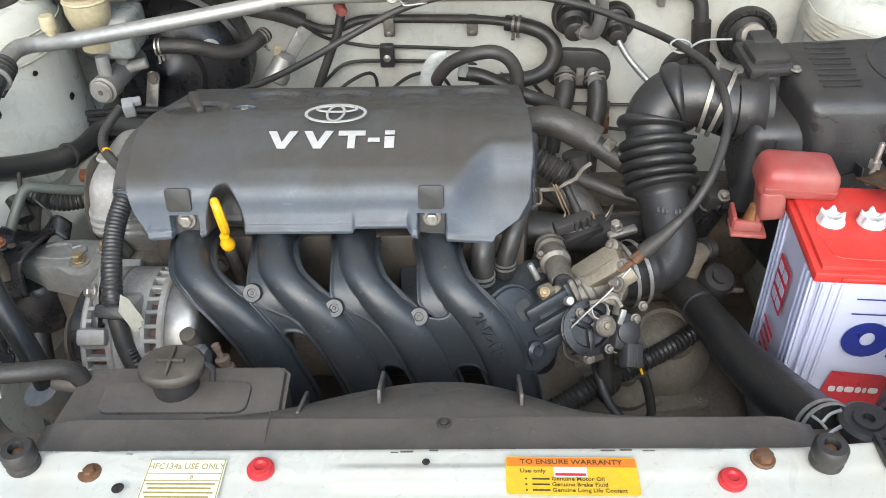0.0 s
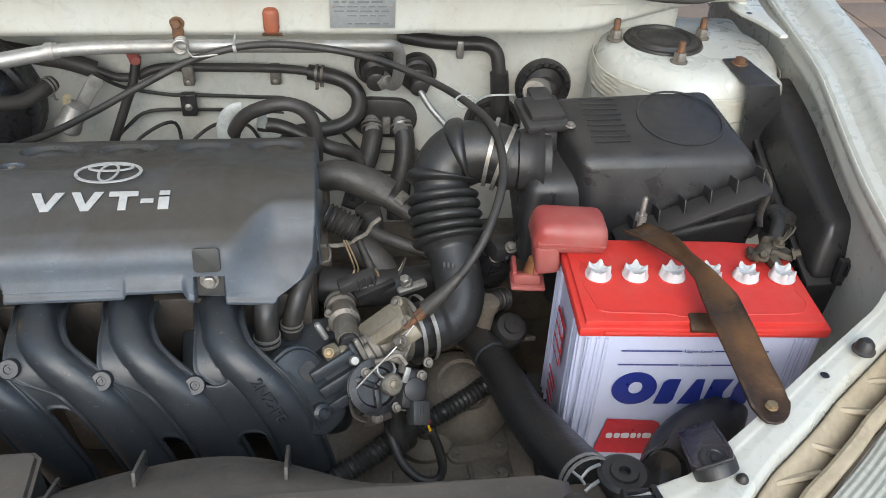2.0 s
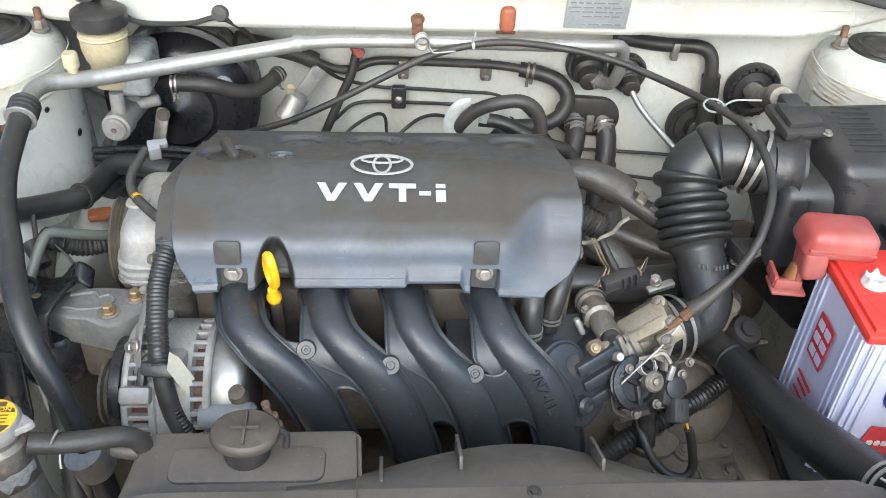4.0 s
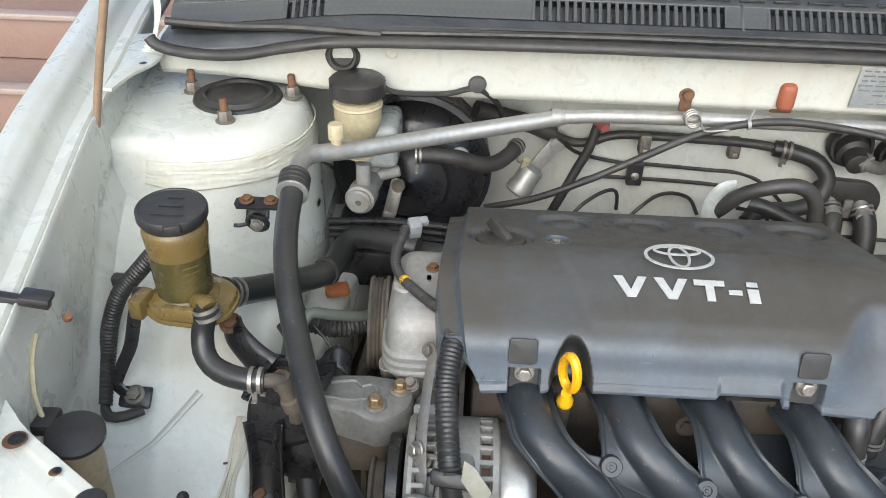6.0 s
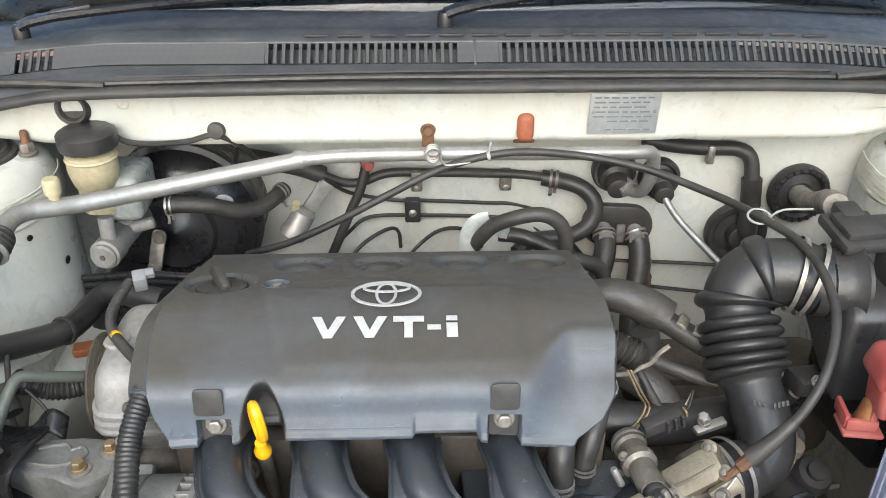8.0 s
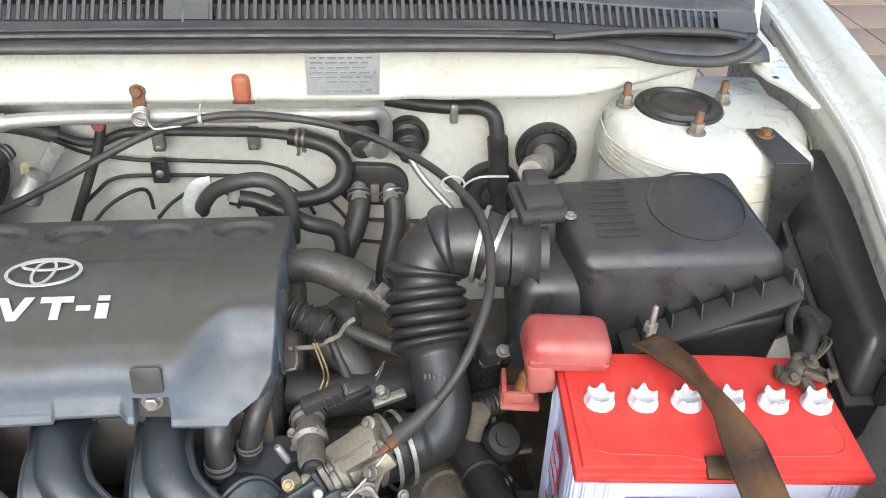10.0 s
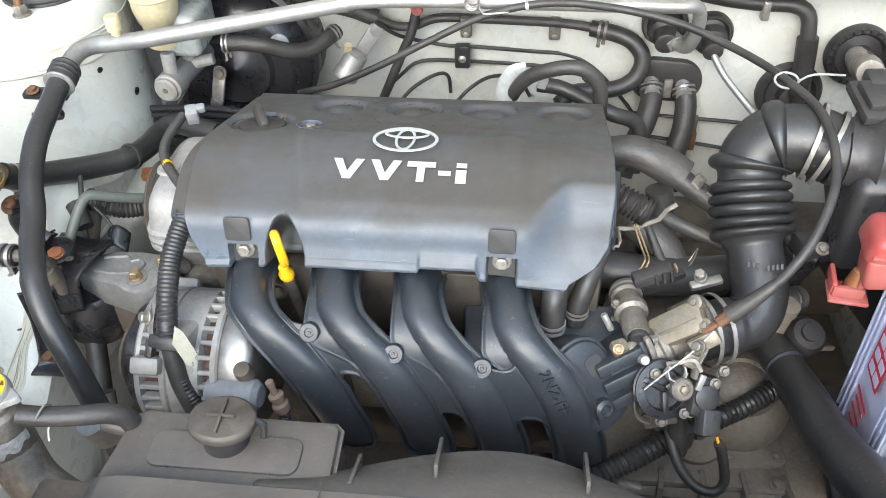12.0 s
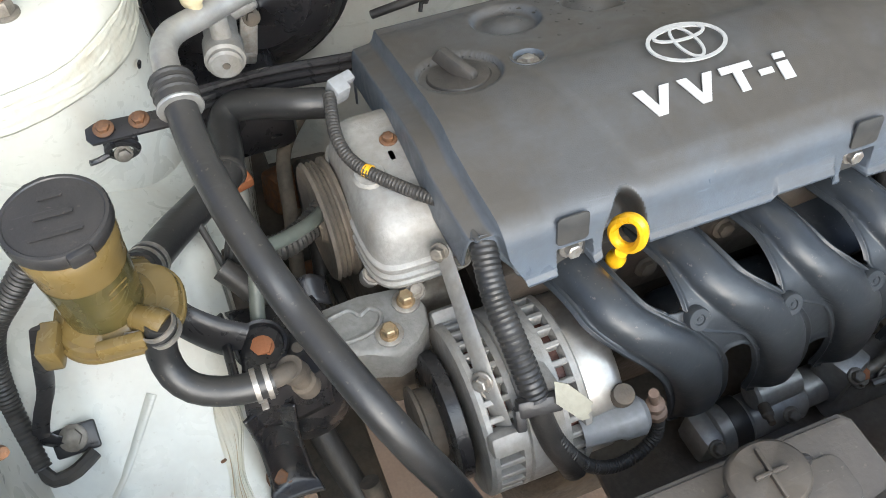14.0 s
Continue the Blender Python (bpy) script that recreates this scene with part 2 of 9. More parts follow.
PRINTOLIVE = mat("olive_print", (0.36, 0.30, 0.08), 0.5, var=0.04, bump=0.0)
PLATE = mat("engraved_plate", (0.50, 0.52, 0.52), 0.4, metal=0.6, var=0.08, bump=0.1)
GREYPL = mat("grey_connector_plastic", (0.24, 0.25, 0.26), 0.4, var=0.15, bump=0.1, dust=(0.15, 0.13, 0.11), dust_amt=0.4, dust_scale=50)
PLATEDARK = mat("plate_print", (0.22, 0.23, 0.24), 0.5, metal=0.3, bump=0.0)
TAPE = mat("masking_tape", (0.30, 0.285, 0.225), 0.6, var=0.15, bump=0.3)
CAPBROWN = mat("dusty_brown_plastic", (0.040, 0.034, 0.028), 0.42, var=0.25, scale=14, bump=0.2, bscale=300, dust=(0.115, 0.094, 0.072), dust_amt=0.5, dust_scale=18, up=0.25, scratch=0.2)
CHALK = mat("chalky_corrosion", (0.40, 0.40, 0.39), 0.8, var=0.3, scale=60, bump=0.9, bscale=240, dust=(0.22, 0.21, 0.19), dust_amt=0.6, dust_scale=60, mottle=0.3)
HOUSING = mat("beige_lamp_housing", (0.44, 0.37, 0.26), 0.55, var=0.12, scale=12, bump=0.1, dust=(0.30, 0.23, 0.15), dust_amt=0.4)
LENS = mat("cloudy_lamp_lens", (0.42, 0.42, 0.36), 0.2, var=0.06, bump=0.0, coat=0.6)
RODRUST = mat("tan_rusty_rod", (0.30, 0.20, 0.125), 0.6, var=0.3, scale=40, bump=0.2, bscale=300, mottle=0.15)
ORANGERUST = mat("orange_rust", (0.36, 0.135, 0.055), 0.7, var=0.3, scale=60, bump=0.3, bscale=400)
TANPLUG = mat("tan_plug", (0.30, 0.20, 0.145), 0.55, var=0.2, bump=0.2, dust=(0.17, 0.12, 0.09), dust_amt=0.5)
WINDING = mat("varnished_winding", (0.115, 0.042, 0.030), 0.5, var=0.4, scale=60, bump=0.5, bscale=350, dust=(0.07, 0.055, 0.04), dust_amt=0.6, dust_scale=30)
COPPER = mat("copper_terminal", (0.42, 0.20, 0.09), 0.45, metal=0.7, var=0.2, bump=0.15)
GREENOX = mat("corroded_terminal", (0.075, 0.062, 0.045), 0.7, metal=0.3, var=0.3, bump=0.4, dust=(0.17, 0.15, 0.11), dust_amt=0.5, dust_scale=90)
STAMP = mat("stamped_paint", (0.56, 0.54, 0.46), 0.4, var=0.05, bump=0.0)
STONE = mat("pink_granite", (0.28, 0.175, 0.14), 0.4, var=0.15, scale=60, bump=0.1, dust=(0.30, 0.22, 0.17), dust_amt=0.4, dust_scale=6)
NOSING = mat("pale_step_nosing", (0.40, 0.31, 0.26), 0.45, var=0.1, bump=0.1)
PAVER = mat("grey_brown_paver", (0.30, 0.215, 0.155), 0.75, var=0.2, scale=12, bump=0.4, bscale=120, dust=(0.24, 0.16, 0.11), dust_amt=0.5, dust_scale=4)
GLASSM = bpy.data.materials.new("windscreen_glass")
GLASSM.use_nodes = True
gb = GLASSM.node_tree.nodes["Principled BSDF"]
gb.inputs["Base Color"].default_value = (0.78, 0.9, 0.84, 1)
gb.inputs["Roughness"].default_value = 0.02
gb.inputs["Transmission Weight"].default_value = 1.0
gb.inputs["IOR"].default_value = 1.5
COWLBLACK = mat("weathered_cowl_plastic", (0.044, 0.047, 0.052), 0.34, var=0.2, scale=10, bump=0.12, bscale=300, dust=(0.13, 0.128, 0.122), dust_amt=0.5, dust_scale=16, up=0.12)
INSET = mat("dark_inset_tile", (0.09, 0.095, 0.10), 0.5, var=0.15, bump=0.15)
INTERIOR = mat("dark_cabin", (0.05, 0.05, 0.05), 0.8, var=0.2, bump=0.1)


# ---- mesh helpers ----
def V(*a):
    return Vector(a)


def thing(name, at, label, category, group="", kind=""):
    ob = new(name)
    ob.empty_display_size = 0.02
    ob.matrix_world = at if isinstance(at, Matrix) else Matrix.Translation(at)
    WORLD[ob.name] = ob.matrix_world.copy()
    return tagged(ob, label, category, group, kind)


WORLD = {}


def part(name, bm, material, parent=None, label="", local=None, smooth=38, solid=0.0, bev=0.0, offset=-1.0):
    """Links a bmesh as one mesh under a thing or part. Its vertices are in the world, or in the space of the matrix local."""
    pm = WORLD[parent.name] if parent else Matrix.Identity(4)
    if local:
        bm.transform(local)
    bmesh.ops.recalc_face_normals(bm, faces=bm.faces[:])
    c = sum((v.co for v in bm.verts), V(0, 0, 0)) / max(len(bm.verts), 1)
    m = Matrix.Translation(c)
    bm.transform(m.inverted())
    me = bpy.data.meshes.new(name)
    bm.to_mesh(me)
    bm.free()
    me.materials.append(material)
    if smooth:
        me.shade_smooth()
        me.set_sharp_from_angle(angle=radians(smooth))
    ob = new(name, me)
    if parent:
        ob.parent = parent
        ob.matrix_parent_inverse = pm.inverted()
    ob.matrix_basis = m
    WORLD[ob.name] = m
    if solid:
        md = ob.modifiers.new("thickness", "SOLIDIFY")
        md.thickness, md.offset = solid, offset
    if bev:
        md = ob.modifiers.new("edge", "BEVEL")
        md.width, md.segments, md.limit_method = bev, 2, "ANGLE"
    if label:
        ob["label"] = label
    return ob


def B():
    return bmesh.new()


def add_box(bm, c, s, r=0.003, rot=None, seg=2, taper=1.0):
    """A box of size s about c, with rounded edges; taper: how wide its top is against its foot."""
    g = bmesh.ops.create_cube(bm, size=1.0)["verts"]
    for v in g:
        k = taper if v.co.z > 0 else 1.0
        v.co = V(v.co.x * s[0] * k, v.co.y * s[1] * k, v.co.z * s[2])
    if r:
        es = list({e for v in g for e in v.link_edges})
        g = list({v for f in bmesh.ops.bevel(bm, geom=es, offset=min(r, min(s) * 0.45), segments=seg, affect="EDGES", profile=0.5)["faces"] for v in f.verts} | {v for v in g if v.is_valid})
    m = Matrix.Translation(c) @ (rot if rot is not None else Matrix.Identity(4))
    bmesh.ops.transform(bm, matrix=m, verts=g)
    return bm


def box(c, s, r=0.003, rot=None, seg=2, taper=1.0):
    return add_box(B(), c, s, r, rot, seg, taper)


def axis_frame(a):
    """A turn that carries z to the direction a."""
    return Vector(a).normalized().to_track_quat("Z", "Y").to_matrix().to_4x4()


def add_lathe(bm, prof, at=(0, 0, 0), axis=(0, 0, 1), n=24, flute=0, depth=0.0, cap=True):
    """Turns (radius, height) pairs round an axis. flute: a wavy rim with that many lobes."""
    m = Matrix.Translation(at) @ axis_frame(axis)
    rings = []
    for r, h in prof:
        ring = []
        for i in range(n):
            a = 2 * math.pi * i / n
            rr = r * (1 + depth * math.cos(flute * a)) if flute else r
            ring.append(bm.verts.new(m @ V(rr * math.cos(a), rr * math.sin(a), h)))
        rings.append(ring)
    for p, q in zip(rings, rings[1:]):
        for i in range(n):
            bm.faces.new((p[i], p[(i + 1) % n], q[(i + 1) % n], q[i]))
    if cap:
        bm.faces.new(rings[0][::-1])
        bm.faces.new(rings[-1])
    return bm


def lathe(*a, **k):
    return add_lathe(B(), *a, **k)


def rod(bm, p, q, r, n=12, r2=None):
    d = (Vector(q) - Vector(p))
    return add_lathe(bm, [(r, 0), (r if r2 is None else r2, d.length)], p, d, n)


def curve_points(pts, step=0.006):
    """A smooth line through the points (Catmull-Rom), evenly stepped."""
    p = [Vector(q) for q in pts]
    p = [p[0] * 2 - p[1]] + p + [p[-1] * 2 - p[-2]]
    out = []
    for i in range(1, len(p) - 2):
        a, b, c, d = p[i - 1:i + 3]
        k = max(2, int((c - b).length / step))
        for j in range(k):
            t = j / k
            out.append(0.5 * (2 * b + (c - a) * t + (2 * a - 5 * b + 4 * c - d) * t * t + (3 * b - a - 3 * c + d) * t ** 3))
    out.append(p[-2].copy())
    return out


def add_sweep(bm, pts, rad, n=12, step=0.006, flat=1.0, up=None, cap=True):
    """A tube through points. rad: a radius, or a function of (share of the length, metres along). flat: height against width."""
    line = curve_points(pts, step)
    dist = [0.0]
    for a, b in zip(line, line[1:]):
        dist.append(dist[-1] + (b - a).length)
    rings, side = [], None
    for i, p in enumerate(line):
        t = (line[min(i + 1, len(line) - 1)] - line[max(i - 1, 0)]).normalized()
        if up is not None:
            side = t.cross(Vector(up)).normalized()
        elif side is None:
            side = t.orthogonal().normalized()
        else:
            side = (side - t * side.dot(t)).normalized()
        nor = side.cross(t)
        r = rad(dist[i] / dist[-1], dist[i]) if callable(rad) else rad
        rings.append([bm.verts.new(p + side * (r * math.cos(a)) + nor * (r * flat * math.sin(a))) for a in (2 * math.pi * k / n for k in range(n))])
    for p, q in zip(rings, rings[1:]):
        for i in range(n):
            bm.faces.new((p[i], p[(i + 1) % n], q[(i + 1) % n], q[i]))
    if cap:
        bm.faces.new(rings[0][::-1])
        bm.faces.new(rings[-1])
    return bm


def sweep(*a, **k):
    return add_sweep(B(), *a, **k)


def ribbed(r, pitch=0.006, amp=0.12):
    return lambda u, d: r * (1 + amp * math.sin(2 * math.pi * d / pitch))


def add_prism(bm, poly, m, depth, r=0.0):
    """Extrudes a flat outline (x, y pairs) by depth along z, and lays it by the matrix m."""
    vs = [bm.verts.new(V(x, y, 0)) for x, y in poly]
    f = bm.faces.new(vs)
    new_v = [v for v in bmesh.ops.extrude_face_region(bm, geom=[f])["geom"] if isinstance(v, bmesh.types.BMVert)]
    for v in new_v:
        v.co.z += depth
    allv = vs + new_v
    if r:
        top = [e for e in {e for v in new_v for e in v.link_edges} if all(w in new_v for w in e.verts)]
        res = bmesh.ops.bevel(bm, geom=top, offset=r, segments=2, affect="EDGES", profile=0.5)
        allv = [v for v in set(allv) | set(res["verts"]) if v.is_valid]
    bmesh.ops.transform(bm, matrix=m, verts=allv)
    return bm


def prism(*a, **k):
    return add_prism(B(), *a, **k)


def sheet(f, nu, nv, closed=False):
    """A grid of faces over f(u, v), u and v from 0 to 1."""
    bm = B()
    g = [[bm.verts.new(f(i / nu, j / nv)) for j in range(nv + 1)] for i in range(nu + 1)]
    for i in range(nu):
        for j in range(nv):
            bm.faces.new((g[i][j], g[i + 1][j], g[i + 1][j + 1], g[i][j + 1]))
    return bm


def lerp_table(tab, x):
    """Reads a table of (x, value or tuple) in between its rows."""
    if x <= tab[0][0]:
        return tab[0][1]
    for (a, p), (b, q) in zip(tab, tab[1:]):
        if x <= b:
            t = (x - a) / (b - a)
            return tuple(m + (k - m) * t for m, k in zip(p, q)) if isinstance(p, tuple) else p + (q - p) * t
    return tab[-1][1]


def sstep(a, b, x):
    t = min(max((x - a) / (b - a), 0), 1)
    return t * t * (3 - 2 * t)


def basis(o, u, v):
    """A matrix at o whose x runs along u and whose y runs along v."""
    u = Vector(u).normalized()
    w = u.cross(Vector(v)).normalized()
    v = w.cross(u)
    m = Matrix((u, v, w)).transposed().to_4x4()
    m.translation = Vector(o)
    return m


def rounded(w, h, r, n=4):
    """The outline of a rectangle w x h about the origin with round corners."""
    out = []
    for cx, cy, a0 in ((w / 2 - r, h / 2 - r, 0), (-w / 2 + r, h / 2 - r, 90), (-w / 2 + r, -h / 2 + r, 180), (w / 2 - r, -h / 2 + r, 270)):
        for k in range(n + 1):
            a = radians(a0 + 90 * k / n)
            out.append((cx + r * math.cos(a), cy + r * math.sin(a)))
    return out


def ellipse_ring(bm, m, a, b, w, h=0.0008, cx=0.0, cy=0.0, n=40):
    """A flat raised oval ring of band width w."""
    loops = []
    for da, z in ((0, 0), (0, h), (-w, h), (-w, 0)):
        loops.append([bm.verts.new(m @ V(cx + (a + da) * math.cos(2 * math.pi * i / n), cy + (b + da) * math.sin(2 * math.pi * i / n), z)) for i in range(n)])
    for p, q in zip(loops, loops[1:]):
        for i in range(n):
            bm.faces.new((p[i], p[(i + 1) % n], q[(i + 1) % n], q[i]))
    return bm


def writing(name, body, size, m, material, parent, depth=0.0004, stretch=1.0, align="CENTER", bold=0.0):
    """Raised letters in the built-in font, laid by the matrix m."""
    cu = bpy.data.curves.new(name, "FONT")
    cu.body, cu.size, cu.align_x, cu.align_y = body, size, align, "CENTER"
    cu.extrude, cu.offset, cu.resolution_u = depth, bold, 2
    tmp = bpy.data.objects.new(name, cu)
    me = bpy.data.meshes.new_from_object(tmp)
    bm = B()
    bm.from_mesh(me)
    bpy.data.objects.remove(tmp)
    bpy.data.meshes.remove(me)
    bm.transform(m @ Matrix.Diagonal((stretch, 1, 1, 1)))
    return part(name, bm, material, parent, smooth=0)


def add_hex(bm, at, axis, r, h, washer=1.5):
    """A hexagon head on its flange."""
    m = Matrix.Translation(at) @ axis_frame(axis)
    add_lathe(bm, [(r * washer, 0), (r * washer, h * 0.2), (r * washer * 0.9, h * 0.3)], at, axis, 16)
    lo = [bm.verts.new(m @ V(r * math.cos(k * math.pi / 3), r * math.sin(k * math.pi / 3), h * 0.25)) for k in range(6)]
    hi = [bm.verts.new(m @ V(r * math.cos(k * math.pi / 3), r * math.sin(k * math.pi / 3), h * 0.9)) for k in range(6)]
    tp = [bm.verts.new(m @ V(0.8 * r * math.cos(k * math.pi / 3), 0.8 * r * math.sin(k * math.pi / 3), h)) for k in range(6)]
    for p, q in ((lo, hi), (hi, tp)):
        for i in range(6):
            bm.faces.new((p[i], p[(i + 1) % 6], q[(i + 1) % 6], q[i]))
    bm.faces.new(tp)
    return bm


def bolt(parent, at, axis=(0, 0, 1), r=0.006, h=0.007, material=None, label="", washer=1.5):
    return part("bolt", add_hex(B(), at, axis, r, h, washer), material or STEEL, parent, label)


def clamp(parent, at, axis, r, w=0.008, material=None):
    """A spring clamp round a hose: two thin bands, a bridge and two long ears."""
    bm = B()
    for s in (-1, 1):
        c = s * w * 0.34
        add_lathe(bm, [(r, c - w * 0.15), (r + 0.0013, c - w * 0.15), (r + 0.0013, c + w * 0.15), (r, c + w * 0.15)], at, axis, 24, cap=False)
    m = Matrix.Translation(at) @ axis_frame(axis)
    turn = axis_frame(axis)
    add_box(bm, m @ V(0, -r - 0.0010, 0), (0.007, 0.0016, w), 0.0004, turn, 1)
    for s in (-1, 1):
        add_box(bm, m @ V(s * 0.0030, -r - 0.0055, s * w * 0.24), (0.0014, 0.0110, w * 0.42), 0.0004, turn, 1)
        add_box(bm, m @ V(s * 0.0052, -r - 0.0105, s * w * 0.24), (0.0060, 0.0014, w * 0.42), 0.0004, turn, 1)
    return part("hose_clamp", bm, material or STEEL, parent, "zinc spring hose clamp")


MID = -0.02


def slab(bm, lo, hi, r=0.006):
    """A hexahedron from four foot and four top corners, with its edges rounded."""
    vs = [bm.verts.new(p) for p in lo + hi]
    fs = [bm.faces.new([vs[i] for i in q]) for q in ((3, 2, 1, 0), (4, 5, 6, 7), (0, 1, 5, 4), (1, 2, 6, 5), (2, 3, 7, 6), (3, 0, 4, 7))]
    es = list({e for f in fs for e in f.edges})
    bmesh.ops.bevel(bm, geom=es, offset=r, segments=3, affect="EDGES", profile=0.5)
    return bm


def mirror(bm):
    bm.transform(Matrix.Translation((2 * MID, 0, 0)) @ Matrix.Diagonal((-1, 1, 1, 1)))
    return bm

# ---- ground and steps ----
ground = part("ground", sheet(lambda u, v: V(-40 + 80 * u, -40 + 80 * v, -0.012), 4, 4), PAVER, None, "", smooth=0)
tagged(ground, "grey-brown concrete paved forecourt", "ground", kind="structure")

stair = thing("stair", (-3.4, 3.4, 0), "pink granite entrance steps with pale nosings", "steps", kind="structure")
for i in range(4):
    y0 = 2.75 + 0.30 * i
    part("step", box((-3.4, y0 + 1.0, 0.08 + 0.16 * i), (4.0, 2.0, 0.155), 0.004), STONE, stair)
    part("nosing", box((-3.4, y0 + 0.012, 0.165 + 0.16 * i), (4.0, 0.06, 0.022), 0.005), NOSING, stair)

# paving with small dark inset tiles
pav = thing("paving", (2.4, 3.2, 0), "pinkish brown paving slabs with small dark insets", "paving", kind="structure")
me = None
for i in range(7):
    for j in range(9):
        c = (1.45 + 0.33 * i, 1.65 + 0.33 * j, -0.011)
        if me is None:
            first = part("slab", box(c, (0.322, 0.322, 0.022), 0.003), PAVER, pav)
            me = first.data
            continue
        ob = new("slab", me)
        ob.parent = pav
        ob.matrix_parent_inverse = WORLD[pav.name].inverted()
        ob.location = c
for i in range(3):
    for j in range(5):
        part("inset", box((1.615 + 0.66 * i, 1.815 + 0.66 * j, 0.001), (0.10, 0.10, 0.004), 0.001, Euler((0, 0, radians(0))).to_matrix().to_4x4()), INSET, pav)

# ---- car body ----
car = thing("car_body", (MID, 1.0, 0.3), "cream-white car body with its engine bay open", "car")

ARCH = [(0.36, 0.615), (0.64, 0.622), (0.70, 0.662), (0.75, 0.70), (0.80, 0.738), (0.86, 0.775), (0.93, 0.80), (1.25, 0.82)]
GUT_X = [(0.42, -0.655), (0.67, -0.690), (0.886, -0.724), (1.206, -0.768), (1.6, -0.815)]
GUT_Z = [(0.42, 0.885), (0.67, 0.920), (0.886, 0.946), (1.206, 0.968), (1.6, 0.985)]


def apron(u, v, right=False):
    y = 0.40 + 0.82 * u
    a, gx, gz = lerp_table(ARCH, y), lerp_table(GUT_X, y), lerp_table(GUT_Z, y)
    prof = [(0, (gx + 0.006, gz)), (0.12, (gx + 0.012, gz - 0.05)), (0.3, (gx + 0.008, max(a + 0.085, gz - 0.15))), (0.42, (gx + 0.020, a + 0.050)),
            (0.52, (gx + 0.070, a + 0.018)), (0.78, (-0.535, a)), (0.84, (-0.518, a - 0.012)), (1, (-0.512, 0.40))]
    if right:
        gx -= 0.022 * sstep(0.64, 0.95, y)
        prof[0:4] = [(0, (gx + 0.006, gz)), (0.12, (gx - 0.002, gz - 0.05)), (0.3, (gx - 0.004, gz - 0.17)), (0.42, (gx + 0.01, a + 0.03))]
    drop = 0.075 * sstep(0.83, 0.95, y)
    prof[-3:-1] = [(0.78, (-0.535, a - drop)), (0.84, (-0.518, a - 0.012 - drop))]
    x, z = lerp_table(prof, v)
    return V(x, y, z)


FEND = [(0.0, (0.010, -0.028)), (0.07, (0.004, -0.004)), (0.12, (0.0, 0.0)), (0.2, (-0.012, -0.002)), (0.28, (-0.022, 0.006)), (0.34, (-0.030, 0.018)),
        (0.42, (-0.045, 0.025)), (0.6, (-0.065, 0.019)), (0.8, (-0.085, -0.012)), (0.92, (-0.098, -0.09)), (1.0, (-0.11, -0.40))]


def fender(u, v, right=False):
    y = 0.52 + 1.1 * u
    x, z = lerp_table(FEND, v)
    x -= 0.022 * sstep(0.64, 0.95, y) if right else 0
    return V(lerp_table(GUT_X, y) + x, y, lerp_table(GUT_Z, y) + z)


def lath(s, bm):
    return mirror(bm) if s > 0 else bm


TOWER = [(0.040, 0.917), (0.062, 0.9175), (0.090, 0.917), (0.108, 0.913), (0.118, 0.903), (0.124, 0.885), (0.127, 0.86), (0.130, 0.80), (0.134, 0.70), (0.138, 0.55)]
for s in (-1, 1):
    side = "offside" if s < 0 else "nearside"
    part("inner_apron", lath(s, sheet(lambda u, v: apron(u, v, s > 0), 60, 50)), PAINT, car, "cream painted inner wing panel", solid=0.002)
    part("front_wing", lath(s, sheet(lambda u, v: fender(u, v, s > 0), 30, 44)), PAINT, car, "cream front wing with a drain gutter", solid=0.002)
    tw = part("strut_tower", lath(s, lathe(TOWER, (-0.640, 1.046, 0), n=56, cap=True)), PAINT, car, "cream suspension strut tower", solid=0.002)
    part("tower_shoulder", lath(s, slab(B(), [(-0.745, 0.918, 0.55), (-0.640, 0.914, 0.55), (-0.640, 1.16, 0.55), (-0.78, 1.16, 0.55)], [(-0.728, 0.928, 0.914), (-0.640, 0.926, 0.9165), (-0.640, 1.16, 0.9165), (-0.755, 1.16, 0.914)], 0.016)), PAINT, car)
    # brushed seam sealer round the tower
    def seal(u, v):
        a = radians(-190 + 215 * u)
        z = 0.862 + 0.032 * v + 0.004 * noise.noise(V(u * 9, v * 2, 3.1 + s))
        r = 0.1295 - 0.004 * (z - 0.85) / 0.045 + 0.0002 + 0.0011 * noise.noise(V(u * 30, v * 16, 1.7)) + 0.0003 * math.sin(v * 34 + 9 * noise.noise(V(u * 5, 0, 0)))
        return V(-0.640 + r * math.cos(a), 1.046 + r * math.sin(a), z)
    part("seam_sealer", lath(s, sheet(seal, 120, 16)), SEALER, tw, "brushed cream seam sealer", solid=0.0015)
    part("strut_cap", lath(s, lathe([(0.0, 0.9205), (0.012, 0.9205), (0.020, 0.9225), (0.032, 0.9225), (0.036, 0.9210), (0.038, 0.9245), (0.042, 0.9250), (0.044, 0.9225), (0.046, 0.9205), (0.052, 0.9205), (0.055, 0.914)], (-0.606, 1.053, 0), n=36, cap=False)), RUBBER, tw, "black rubber strut bearing cap", solid=0.002)
    for x, y, z in ((-0.5415, 1.062, 0.9165), (-0.603, 0.984, 0.9165), (-0.664, 1.064, 0.9165)):
        bm = add_lathe(lathe([(0.0112, 0), (0.0112, 0.0025), (0.0098, 0.0035)], (x, y, z), n=20), [(0.0086, 0.003), (0.0086, 0.012), (0.0072, 0.014)], (x, y, z), n=6)
        part("nut", lath(s, bm), DIRTYALU, tw)
        part("stud", lath(s, lathe([(0.0048, 0.0), (0.0048, 0.027), (0.0035, 0.029)], (x, y, z), n=10)), RUST, tw, "rusty threaded stud")

